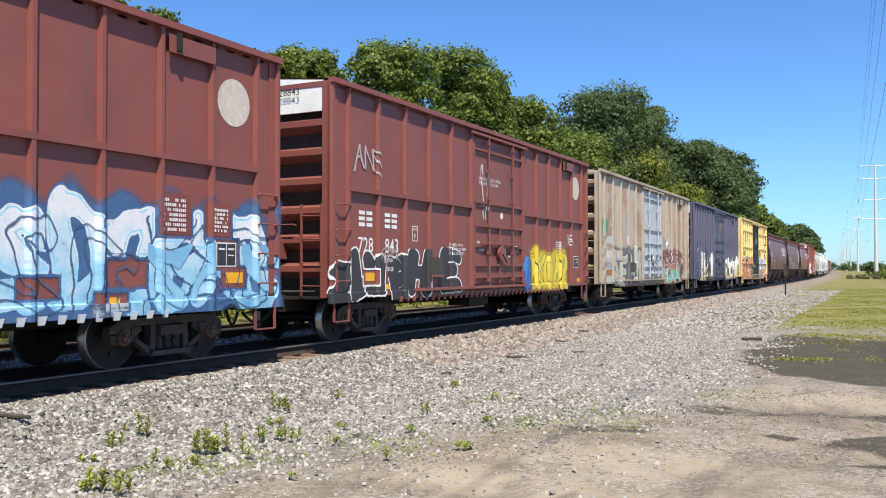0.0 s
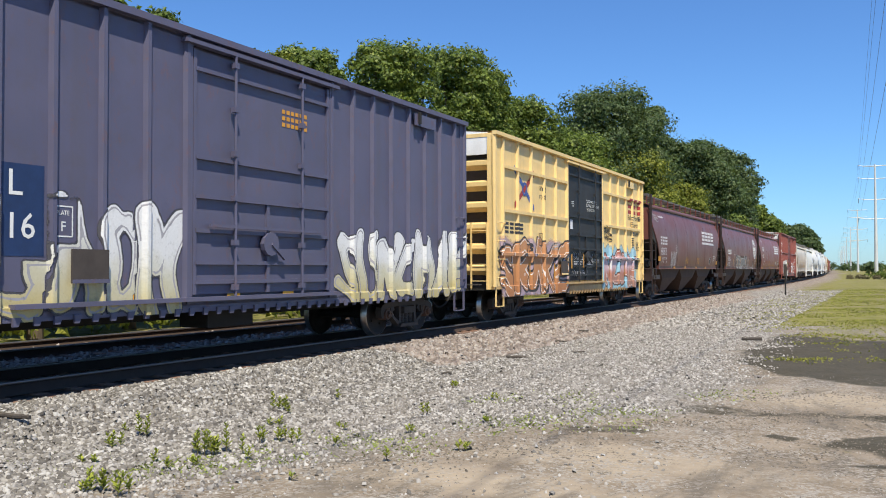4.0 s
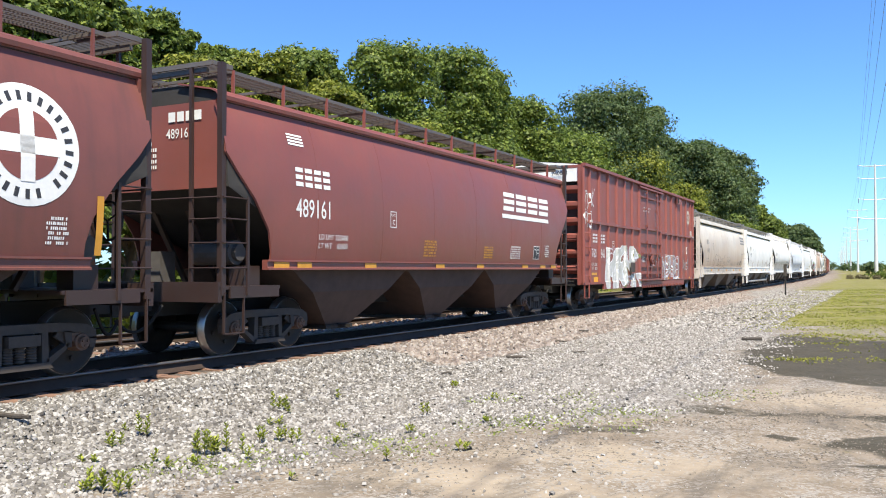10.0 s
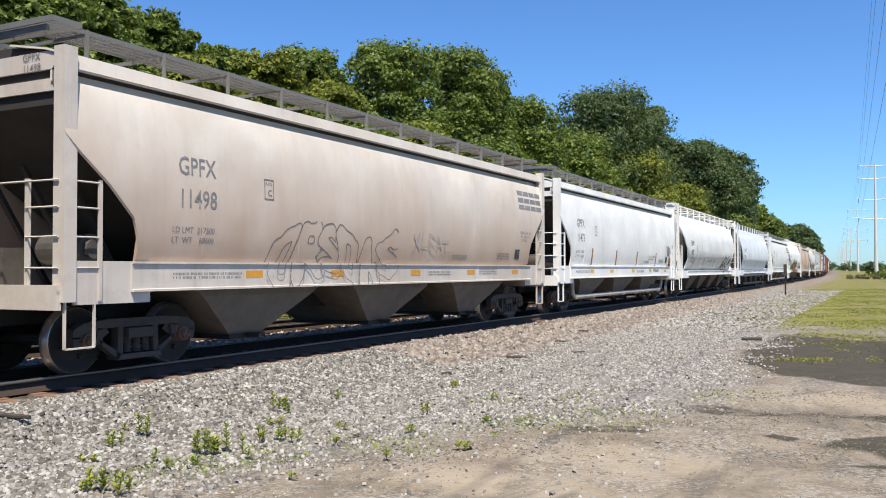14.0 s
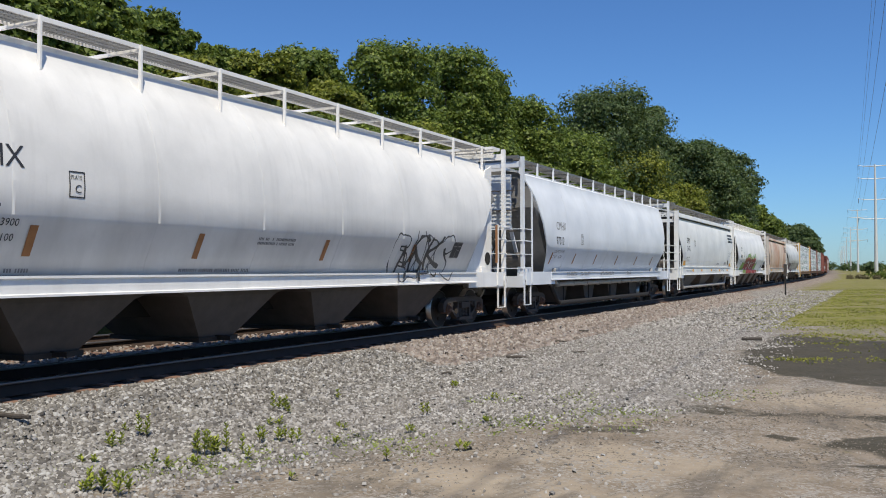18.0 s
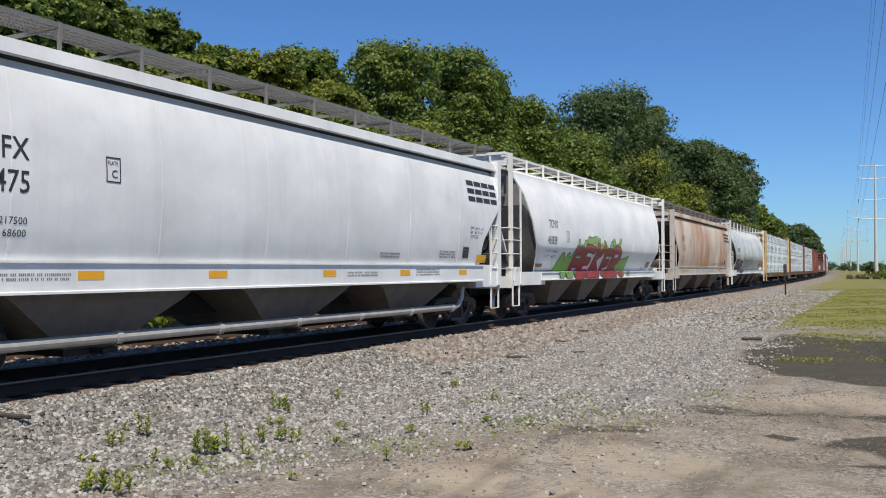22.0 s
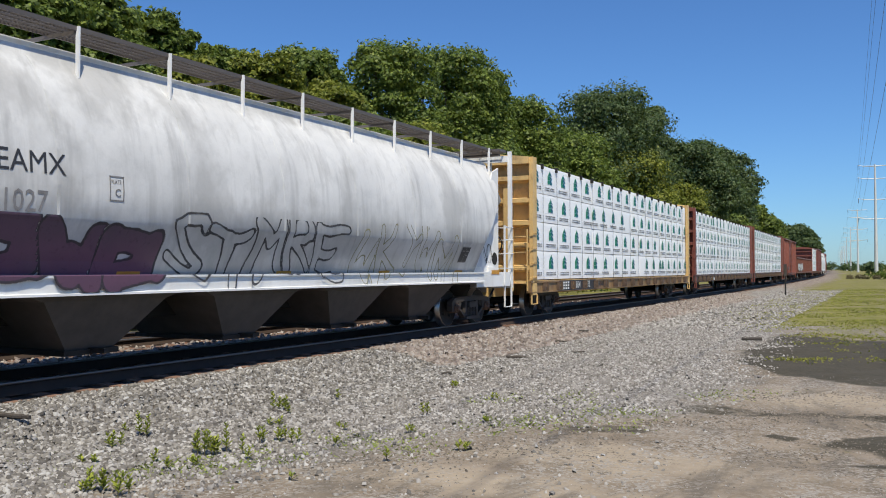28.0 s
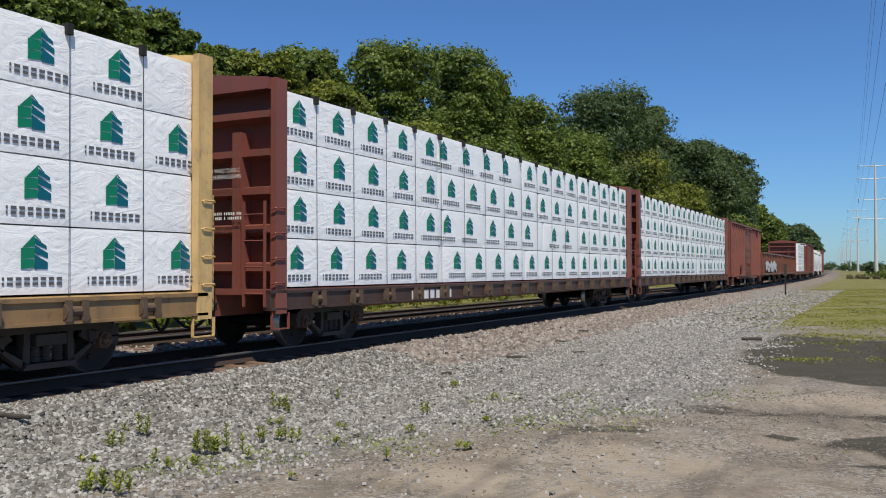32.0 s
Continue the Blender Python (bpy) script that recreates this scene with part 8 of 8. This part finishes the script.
    letters("EAMX", 0.27, M_INK, c, -6.6, 2.66, prof=R, squeeze=0.95); letters("1042", 0.27, M_INK, c, -6.55, 2.18, prof=R, squeeze=0.8)
    letters("LD LMT  213900", 0.09, M_INK, c, -6.55, 1.96, prof=R); letters("LT  WT     72100", 0.09, M_INK, c, -6.6, 1.78, prof=R); plate(c, -5.0, 2.35, M_INK, R)
    for y in (-5.5, -2.6, 0.7, 4.0):
        sheet(c, M_RUSTTAPE, y, y + 0.12, 1.6, 1.98, prof=R, name="reflector", label="upright dull tape")
    bars(c, M_GREYTAG, -6.9, 1.32, 1.6, 0.05, 16, rows=2, prof=R); bars(c, M_GREYTAG, -2.8, 1.32, 1.6, 0.05, 16, rows=2, prof=R); bars(c, M_GREYTAG, -1.2, 1.85, 1.0, 0.045, 10, rows=2, prof=R)
    lube_plate(c, 5.9, 1.72, R, line=M_GREYTAG); sheet(c, M_RUSTTAPE, -8.55, -8.4, 1.6, 2.6, 1.545, "reflector"); sheet(c, M_RUSTTAPE, 8.35, 8.5, 1.6, 2.6, 1.545, "reflector")
    c = hopper(17, 18.21, "sooty white round-sided covered hopper with purple and grey tags", "round", M_WHITEDIRTY, M_GREY, sill_z=(1.10, 1.36), bays=4, lower=M_BAY, board_sup=11, boards=M_BROWN_GREY, inner=M_ENDGREY); place(c, 286.38, 304.59)
    letters("EAMX", 0.27, M_INK, c, -6.55, 2.62, prof=R, squeeze=0.95); letters("1027", 0.27, M_GREYTAG, c, -6.5, 2.14, prof=R, squeeze=0.85); plate(c, -4.9, 2.35, M_GREYTAG, R)
    yellow_tapes(c, (-4.5, -1.0, 2.4, 5.9), 1.30, prof=R, mat=M_OCHRE, w=0.42); yellow_tapes(c, (7.6, -8.3), 1.3, x=1.53, mat=M_OCHRE, w=0.5); lube_plate(c, 5.9, 1.62, R, line=M_GREYTAG); sheet(c, M_PAPER, 7.2, 7.55, 1.5, 1.9, 1.275, "card")
    scribble(c, M_INK, -8.5, -7.4, 1.4, 2.1, 5, 41, x=1.27, w=0.04); scribble(c, M_INK, 6.6, 8.2, 1.6, 2.1, 5, 43, x=1.27, w=0.03)
    K = PROFILES["crease"]
    c = hopper(13, 18.51, "clean bluish-white covered hopper", "crease", M_WHITEBLUE, M_WHITEBLUE, sill_z=(1.10, 1.36), bays=4, lower=M_BAY, board_sup=13, pipes=0.96, inner=M_ENDGREY, boards=M_BOARDGREY); place(c, 210.92, 229.43)
    letters("CMHX", 0.25, M_GREYTAG, c, -6.7, 2.66, prof=K, squeeze=0.85); letters("97012", 0.25, M_INK, c, -6.73, 2.2, prof=K, squeeze=0.8)
    letters("LD LMT  219300", 0.09, M_GREYTAG, c, -6.75, 1.94, prof=K); letters("LT  WT    66700", 0.09, M_GREYTAG, c, -6.8, 1.78, prof=K); plate(c, -4.33, 2.25, M_GREYTAG, K)
    for y in (-6.9, -4.7, -2.4, 0.3, 3.1, 5.7):
        sheet(c, M_RUSTTAPE, y, y + 0.1, 1.6, 1.95, prof=K, name="reflector", label="upright dull tape")
    for y, wide in ((-5.69, 1.0), (-4.32, 1.04), (-2.13, 1.75), (1.36, 0.67)):
        bars(c, M_GREYTAG, y, 1.235, wide, 0.042, 12, rows=2, x=1.581)
    c = hopper(15, 18.30, "white covered hopper with red and green sprayed letters", "crease", M_WHITE15, M_WHITECAR, sill_z=(1.10, 1.36), bays=4, lower=M_BAYGREY, board_sup=13, inner=M_ENDGREY); place(c, 248.8, 267.1)
    letters("TCMX", 0.25, M_INK, c, -6.37, 2.7, prof=K, squeeze=0.8); letters("450839", 0.25, M_INK, c, -6.5, 2.2, prof=K, squeeze=0.75)
    letters("LD LMT   219400 LB", 0.085, M_GREYTAG, c, -6.5, 1.94, prof=K); letters("LT  WT     66600 LB", 0.085, M_GREYTAG, c, -6.55, 1.79, prof=K); plate(c, -4.8, 2.3, M_INK, K)
    bars(c, M_GREYTAG, -7.0, 1.30, 1.7, 0.04, 16, rows=2, prof=K); sheet(c, M_RUSTTAPE, -7.0, -6.4, 1.5, 1.6, prof=K); sheet(c, M_GREYTAG, 6.0, 6.6, 1.5, 1.75, prof=K, name="stencil_plate")


def build_lumber():
    c = centerbeam(18, 22.2, "yellow centre-beam lumber car with a rusty sill", M_CBYELLOW, M_CBRUST); place(c, 305.92, 328.08); lumber_load(18, 22.2); cables(c, 22.2)
    bars(c, M_WHITE, -8.62, 0.80, 0.86, 0.24, 4, x=1.536, name="company_mark"); letters("864", 0.22, M_WHITE, c, -7.15, 0.82, x=1.536); letters("302", 0.22, M_WHITE, c, -6.12, 0.83, x=1.536); sheet(c, M_YELLOW, -7.42, -7.18, 0.80, 1.04, 1.536)
    sheet(c, M_INK, -8.75, -4.95, 0.76, 1.08, 1.533, "patch", None, "black painted patch"); bars(c, M_INK, -4.6, 0.85, 1.2, 0.1, 12, x=1.504, rows=1)
    c = centerbeam(19, 22.7, "brown centre-beam lumber car", M_CBBROWN, M_CBDARK); place(c, 329.6, 352.3); lumber_load(19, 22.7); cables(c, 22.7)
    bars(c, M_WHITE, -6.5, 0.78, 2.0, 0.2, 7, x=1.504); letters("CAUTION", 0.14, M_WHITE, c, -0.9, 4.56, end=-11.375)
    letters("36 IN WHLS CLASS C\nNO. 24 BRAKE BEAMS", 0.075, M_WHITE, c, 0.05, 3.12, end=-11.36, squeeze=0.8); bars(c, M_WHITE, 0.1, 2.3, 0.8, 0.05, 8, rows=2, end=-11.36, ragged=0.1)
    c = centerbeam(20, 22.7, "brown centre-beam car with wrapped lumber", M_CBBROWN, M_CBDARK); place(c, 353.4, 376.1); lumber_load(20, 22.7); cables(c, 22.7)
    c = boxcar(21, 15.4, "orange-brown boxcar with faded sides", M_ORANGE, M_ORANGE, (), H=4.6, ribs=7, end_white=False); place(c, 377.6, 393.0)
    c = gondola(22, 15.9, "rusty brown gondola with white tags", M_GONDOLA); place(c, 394.3, 410.2)
    c = gondola(23, 15.9, "rusty brown open gondola", M_GONDOLA); place(c, 411.5, 427.4)
    c = centerbeam(24, 22.7, "dark brown centre-beam lumber car", M_CBBROWN); place(c, 428.7, 451.4); lumber_load(24, 22.7, False, 6.0)
    c = boxcar(25, 15.4, "dark brown boxcar near the train's end", M_BROWN, M_BROWN, ()); place(c, 452.6, 468.0)
    c = hopper(26, 17, "white covered hopper far down the train", "eave", M_WHITECAR, M_WHITECAR, sill_z=(1.13, 1.55)); place(c, 469.3, 486.3)
    c = hopper(27, 17, "pale grey covered hopper far down the train", "eave", M_GREY, M_GREY, sill_z=(1.13, 1.55)); place(c, 487.5, 504.5)
    c = boxcar(28, 15.4, "brown boxcar far down the train", M_OXIDE, M_OXIDE, ()); place(c, 505.8, 521.2)


M_CAR2B = plain("clean_oxide_patch", OXIDE, 0.55, 0, 8, 0.15, 0)
build_hoppers_brown(build_boxcars())
build_hoppers_white()
build_lumber()
CARS[1:] = sorted(CARS[1:], key=lambda item: item[1])


def build_sprayed_pieces():
    """The painted pieces along the train, car by car."""
    K, Wh = (0.02, 0.02, 0.022), (0.78, 0.78, 0.77)
    car = lambda i: CARS[i][0]
    SURFACE[car(22).name] = boxcar_surface([], [], 0.0, 1.57)
    # blue and white bubbles
    sm = spray_material
    sprayed_piece(car(1), sm("spray_blue_white", [(0.10, 0.34, 0.58), (0.34, 0.60, 0.76), (0.74, 0.75, 0.78), (0.76, 0.76, 0.78)], (0.04, 0.12, 0.28), 0.035, (0.05, 0.13, 0.29), shine=(0.30, 0.62, 0.82), vertical=0.35), "SDOGAB", 2.3, 7.5, 0.84, 2.30, 0.38, 41, 0.32, 0.80, 1.6,
                  holes=((4.98, 5.62, 1.95, 2.55), (5.95, 6.5, 1.95, 2.5), (6.15, 6.66, 1.45, 1.88), (3.9, 4.4, 0.9, 1.1), (6.3, 6.85, 1.16, 1.45), (4.1, 4.75, 1.22, 1.55), (2.75, 3.3, 1.1, 1.32)), label="blue and white sprayed bubbles")
    sprayed_piece(car(1), sm("spray_navy_outline", [K], (0.05, 0.10, 0.20), 0.025, hollow=True), "SGCRSB", 2.4, 7.4, 0.9, 2.1, 0.16, 71, 0.0, 0.80, 3.0, lift=0.006,
                  holes=((4.98, 5.62, 1.95, 2.55), (5.95, 6.5, 1.95, 2.5), (6.15, 6.66, 1.45, 1.88)))
    sprayed_piece(car(1), sm("spray_pale_blue", [(0.30, 0.58, 0.76), (0.16, 0.40, 0.62)], (0.20, 0.46, 0.68), 0.03), "SXC", 4.9, 7.5, 0.95, 1.75, 0.13, 72, 0.0, 0.80, 3.0, lift=0.009, holes=((6.15, 6.66, 1.45, 1.88), (6.3, 6.85, 1.16, 1.45)))
    # black shapes rimmed in white, and a yellow piece beside blue
    black = sm("spray_black_white_rim", [(0.022, 0.023, 0.027), (0.03, 0.032, 0.038)], Wh, 0.035)
    sprayed_piece(car(2), black, "ZLU", -7.62, -5.72, 0.80, 1.78, 0.40, 42, 0.0, 0.80, 1.5, holes=((-6.45, -6.0, 1.15, 1.4),), label="black sprayed shapes rimmed in white")
    sprayed_piece(car(2), black, "BH", -5.40, -3.80, 0.80, 1.80, 0.36, 43, 0.0, 0.80, 1.2)
    sprayed_piece(car(2), black, "E", -3.15, -2.15, 0.80, 1.85, 0.36, 44, 0.0, 0.80, 1.0)
    sprayed_piece(car(2), sm("spray_blue", [(0.03, 0.17, 0.55), (0.05, 0.26, 0.68)], (0.05, 0.20, 0.5), 0.02), "I", 1.85, 2.6, 0.85, 1.8, 0.7, 45, 0.0, 0.80)
    sprayed_piece(car(2), sm("spray_yellow", [(0.66, 0.48, 0.03), (0.74, 0.60, 0.05), (0.74, 0.62, 0.06)], K, 0.022, (0.66, 0.50, 0.04)), "NKOAR", 2.45, 5.5, 0.85, 1.92, 0.20, 46, 0.16, 0.80, 1.3, label="yellow sprayed letters outlined in black")
    # grey piece and a burgundy one over teal
    sprayed_piece(car(3), sm("spray_grey_green", [(0.26, 0.27, 0.24), (0.40, 0.41, 0.33), (0.50, 0.50, 0.43)], (0.05, 0.05, 0.052), 0.035, (0.14, 0.14, 0.145), shade=(0.06, 0.06, 0.065), shine=(0.75, 0.75, 0.72), vertical=0.3), "SEIM", -6.0, -1.9, 0.82, 2.2, 0.38, 47, 0.10, 0.80, 1.5,
                  holes=((-7.0, -5.9, 0.9, 2.2), (-5.52, -4.73, 1.78, 2.16), (-3.28, -2.8, 1.18, 1.62), (-4.75, -4.3, 0.95, 1.14)), label="grey and black sprayed letters")
    sprayed_piece(car(3), sm("spray_burgundy_teal", [(0.16, 0.42, 0.35), (0.19, 0.44, 0.37), (0.44, 0.22, 0.14), (0.19, 0.065, 0.06), (0.16, 0.05, 0.045), (0.20, 0.07, 0.06)], (0.62, 0.55, 0.50), 0.018, (0.15, 0.055, 0.05), shine=(0.70, 0.55, 0.48), vertical=0.85), "SEMOY", 1.95, 6.0, 0.82, 2.25, 0.33, 48, 0.10, 0.80, 1.8,
                  holes=((2.3, 2.65, 0.98, 1.12), (6.0, 6.35, 0.98, 1.12), (5.0, 5.6, 1.3, 1.62)), label="burgundy sprayed shapes over teal")
    # white and cream pieces
    cream = sm("spray_cream", [(0.50, 0.42, 0.19), (0.58, 0.55, 0.40), (0.72, 0.72, 0.71), (0.76, 0.76, 0.76)], (0.05, 0.05, 0.06), 0.022, shine=(0.35, 0.34, 0.36), vertical=0.7)
    patches = ((-6.98, -6.42, 0.95, 2.9), (-6.25, -5.75, 1.0, 2.85), (-5.45, -4.95, 1.1, 2.75), (-4.74, -4.14, 1.6, 2.72), (-4.05, -3.7, 1.82, 2.3))
    sprayed_piece(car(4), cream, "UNMSAOM", -6.9, -1.9, 0.80, 2.35, 0.30, 49, 0.0, 0.80, 1.8, holes=patches, label="white and cream sprayed letters")
    sprayed_piece(car(4), cream, "SUNOMAW", 2.15, 7.55, 0.80, 2.25, 0.30, 50, 0.0, 0.80, 1.8)
    # orange letters, and pink ones on light blue
    sprayed_piece(car(5), sm("spray_orange", [(0.40, 0.16, 0.055), (0.50, 0.22, 0.08), (0.56, 0.27, 0.12)], K, 0.055, (0.44, 0.33, 0.38), shade=K, shine=(0.80, 0.76, 0.70), vertical=0.5), "SRAKE", -7.2, -1.95, 0.70, 2.2, 0.44, 51, 0.10, 0.69, 1.8, label="orange sprayed letters outlined in black and white")
    sprayed_piece(car(5), sm("spray_pink", [(0.40, 0.20, 0.14), (0.44, 0.17, 0.11), (0.60, 0.42, 0.46), (0.62, 0.45, 0.48), (0.40, 0.13, 0.08)], K, 0.045, (0.34, 0.58, 0.70), shine=(0.75, 0.72, 0.70), vertical=0.8), "NCME", 2.1, 6.55, 0.78, 2.08, 0.44, 52, 0.34, 0.70, 1.6, holes=((6.5, 7.0, 1.42, 1.82),), label="pink and brown sprayed letters on light blue")
    # dull grey piece on the brown hopper
    sprayed_piece(car(7), sm("spray_dull_grey", [(0.10, 0.085, 0.082), (0.20, 0.185, 0.18), (0.13, 0.115, 0.11)], (0.55, 0.54, 0.53), 0.03, (0.13, 0.09, 0.085), vertical=0.3), "TOPK", -3.25, 2.05, 1.44, 2.28, 0.30, 53, 0.05, 1.44, 1.0,
                  holes=((-2.6, -2.45, 1.6, 2.1), (-1.2, -1.05, 1.6, 2.1), (1.3, 1.42, 1.6, 2.1)), label="dull grey sprayed letters with pale rims")
    # quick marker tags
    chalk = sm("spray_marker_white", [Wh], Wh, 0.006)
    ink = sm("spray_marker_black", [K], K, 0.008)
    faint = sm("spray_marker_faint", [(0.42, 0.38, 0.37)], (0.42, 0.38, 0.37), 0.008)
    for i, m, word, y0, y1, z0, z1, fat, seed in (
            (2, faint, "ANS", -6.85, -5.95, 3.3, 3.8, 0.03, 81), (2, chalk, "SI", -0.85, -0.55, 2.75, 4.2, 0.025, 82), (2, faint, "FUSAK", -5.75, -4.9, 1.62, 1.80, 0.012, 83),
            (3, chalk, "AKY", 2.6, 3.6, 2.35, 3.0, 0.035, 84), (3, faint, "BRON", 1.95, 2.7, 2.55, 2.85, 0.045, 85), (5, ink, "BOXA", 2.2, 3.0, 2.72, 2.95, 0.02, 86), (5, ink, "SAPS", 2.3, 2.95, 2.44, 2.66, 0.02, 87),
            (5, faint, "LOPZ", -3.35, -2.95, 2.0, 2.2, 0.012, 88), (6, faint, "IBEO", -8.0, -7.2, 3.52, 3.82, 0.03, 89), (6, faint, "BOS", -4.9, -3.95, 1.62, 2.2, 0.045, 90),
            (7, faint, "DAE", -4.9, -3.5, 1.6, 2.0, 0.02, 91), (7, faint, "RNS", 2.4, 3.2, 1.55, 2.2, 0.03, 92), (9, chalk, "SOXK", -9.2, -8.0, 3.5, 4.15, 0.02, 93), (9, chalk, "GARZ", -9.2, -8.3, 2.85, 3.35, 0.018, 94),
            (9, faint, "KRAMA", 8.5, 9.2, 3.0, 3.3, 0.02, 95), (9, faint, "SNORK", 6.6, 7.5, 1.5, 1.95, 0.014, 96), (10, faint, "XLEAT", 0.4, 2.2, 1.75, 2.15, 0.015, 97)):
        sprayed_piece(car(i), m, word, y0, y1, z0, z1, fat, seed, 0.0, None, 1.8 if y1 - y0 > 0.8 else 1.0, rim=0.0, step=0.014, lift=0.003 + 0.0013 * (seed % 7))
    # silver pieces on the long boxcar
    sprayed_piece(car(9), sm("spray_silver", [(0.34, 0.35, 0.32), (0.56, 0.56, 0.55), (0.40, 0.41, 0.38), (0.62, 0.62, 0.61)], (0.80, 0.80, 0.80), 0.045, shade=(0.20, 0.20, 0.08), vertical=0.15), "MRHA", -6.75, -1.6, 0.74, 2.25, 0.34, 54, 0.0, 0.71, 2.2, drop=(0.12, -0.03), holes=((-2.5, -1.8, 1.3, 1.85),), label="silver white sprayed letters")
    sprayed_piece(car(9), sm("spray_white_outline", [Wh], (0.80, 0.80, 0.80), 0.03, hollow=True), "TKHWM", -6.6, -1.7, 0.76, 2.2, 0.14, 75, 0.0, 0.71, 2.6, lift=0.004, holes=((-2.5, -1.8, 1.3, 1.85), (-3.9, -2.9, 1.2, 1.8)))
    sprayed_piece(car(9), sm("spray_thin_white", [(0.50, 0.46, 0.46), (0.66, 0.70, 0.72)], (0.66, 0.70, 0.72), 0.05, hollow=True, thin=0.22), "PUDSOM", 2.05, 5.75, 0.98, 2.02, 0.20, 55, 0.0, 0.95, 2.2)
    sprayed_piece(car(9), sm("spray_thin_white_loops", [(0.66, 0.70, 0.72)], (0.70, 0.73, 0.75), 0.03, hollow=True), "OSROBU", 2.1, 5.7, 1.0, 2.0, 0.06, 73, 0.0, 0.95, 3.0, lift=0.003, rim=0.0)
    # loose outlines on the pale hoppers
    loose = sm("spray_loose_black", [K], (0.045, 0.042, 0.045), 0.035, hollow=True)
    sprayed_piece(car(10), sm("spray_faded_outline", [K], (0.17, 0.15, 0.14), 0.022, hollow=True), "ORSOAS", -4.4, -0.3, 1.22, 2.2, 0.26, 56, 0.0, 1.15, 1.6)
    sprayed_piece(car(12), loose, "EATS", 3.3, 5.8, 1.22, 2.18, 0.26, 57, 0.0, 1.16, 1.8)
    sprayed_piece(car(12), sm("spray_marker_heavy", [K], (0.04, 0.04, 0.042), 0.02), "MSK", 3.4, 5.5, 1.3, 2.1, 0.045, 74, 0.0, 1.16, 2.0, lift=0.004, rim=0.0)
    green = sm("spray_green", [(0.24, 0.40, 0.08), (0.30, 0.46, 0.12)], (0.02, 0.09, 0.11), 0.03)
    sprayed_piece(car(15), green, "WMWMW", -3.6, 1.5, 1.95, 2.5, 0.22, 60, 0.0, 1.14, 1.4, label="ragged green sprayed cloud")
    sprayed_piece(car(15), green, "AM", -5.3, -3.6, 1.14, 1.95, 0.42, 61, 0.0, 1.14, 1.2, lift=0.002)
    sprayed_piece(car(15), green, "M", 1.5, 2.8, 1.14, 1.85, 0.42, 62, 0.0, 1.14, 1.2, lift=0.003)
    sprayed_piece(car(15), sm("spray_red", [(0.46, 0.035, 0.035), (0.30, 0.035, 0.032), (0.36, 0.055, 0.05), (0.38, 0.07, 0.065)], (0.02, 0.018, 0.018), 0.032, shade=(0.24, 0.20, 0.19), vertical=0.6), "BEKER", -3.85, 1.75, 1.10, 2.26, 0.27, 58, 0.0, 1.11, 0.6, drop=(-0.05, -0.03), lift=0.006, label="red sprayed letters outlined in black")
    sprayed_piece(car(17), sm("spray_purple", [(0.10, 0.045, 0.085), (0.15, 0.065, 0.115), (0.09, 0.05, 0.085)], (0.03, 0.022, 0.032), 0.035), "DWD", -6.9, -3.9, 1.18, 2.02, 0.36, 59, 0.0, 1.14, 1.0, label="purple sprayed letters")
    sprayed_piece(car(17), loose, "STMRE", -3.7, 0.85, 1.24, 2.2, 0.16, 63, 0.0, 1.14, 1.8)
    sprayed_piece(car(17), sm("spray_olive_outline", [K], (0.27, 0.25, 0.13), 0.022, hollow=True), "WKYWM", 1.2, 5.6, 1.24, 2.3, 0.14, 64, 0.0, 1.14, 2.0)
    sprayed_piece(car(22), sm("spray_far_white", [(0.5, 0.5, 0.48), (0.62, 0.62, 0.6)], K, 0.04), "SOMERK", -6.0, 3.0, 1.2, 2.1, 0.4, 65, 0.0, 1.12, 1.5, step=0.06)


build_sprayed_pieces()


# ---- movement ----
SPEEDS = [10.893, 10.777, 10.596, 10.217, 10.011, 9.679, 9.400, 8.947, 8.827]   # metres per second, every 4 s


def run_out(t):
    """Metres that the train has run at t seconds."""
    d, i = 0.0, 0
    while t > 4.0 * (i + 1) and i < 7:
        d += 2.0 * (SPEEDS[i] + SPEEDS[i + 1])
        i += 1
    k = t - 4.0 * i
    return d + SPEEDS[i] * k + (SPEEDS[i + 1] - SPEEDS[i]) * k * k / 8.0


def car_pose(s, half=6.5):
    xa, ya, _ = centre(s - half)
    xb, yb, _ = centre(s + half)
    return Matrix.Translation(((xa + xb) / 2, (ya + yb) / 2, 0)) @ Matrix.Rotation(math.atan2(-(xb - xa), yb - ya), 4, "Z")


def motions():
    for item in CARS[1:]:
        car, s0 = item
        walk(car, [(0.5 * i, car_pose(s0 - run_out(0.5 * i))) for i in range(65)])
    for pack, index, at in LOADS:
        s0 = CARS[index][1]
        walk(pack, [(1.0 * i, car_pose(s0 - run_out(1.0 * i)) @ Matrix.Translation(at)) for i in range(33)])
    # wheels roll while their car is near; far off and behind the camera the turn cannot be told
    for wheel, index, along in WHEELS:
        s0 = CARS[index][1] + along
        times = [i / 30.0 for i in range(961)]
        near = [t for t in times if -6 < s0 - run_out(t) < 42]
        at = Matrix.Translation((0, along, WHEEL_R))
        turn = lambda t: at @ Matrix.Rotation((run_out(t) % (2 * math.pi * WHEEL_R)) / WHEEL_R, 4, "X")
        if len(near) < 2:
            walk(wheel, [(0.0, at), (32.0, at)])
            continue
        rows = [(t, turn(t)) for t in near]
        if near[0] > 0.01:
            rows.insert(0, (0.0, turn(near[0])))
        if near[-1] < 31.99:
            rows.append((32.0, turn(near[-1])))
        walk(wheel, rows)


motions()
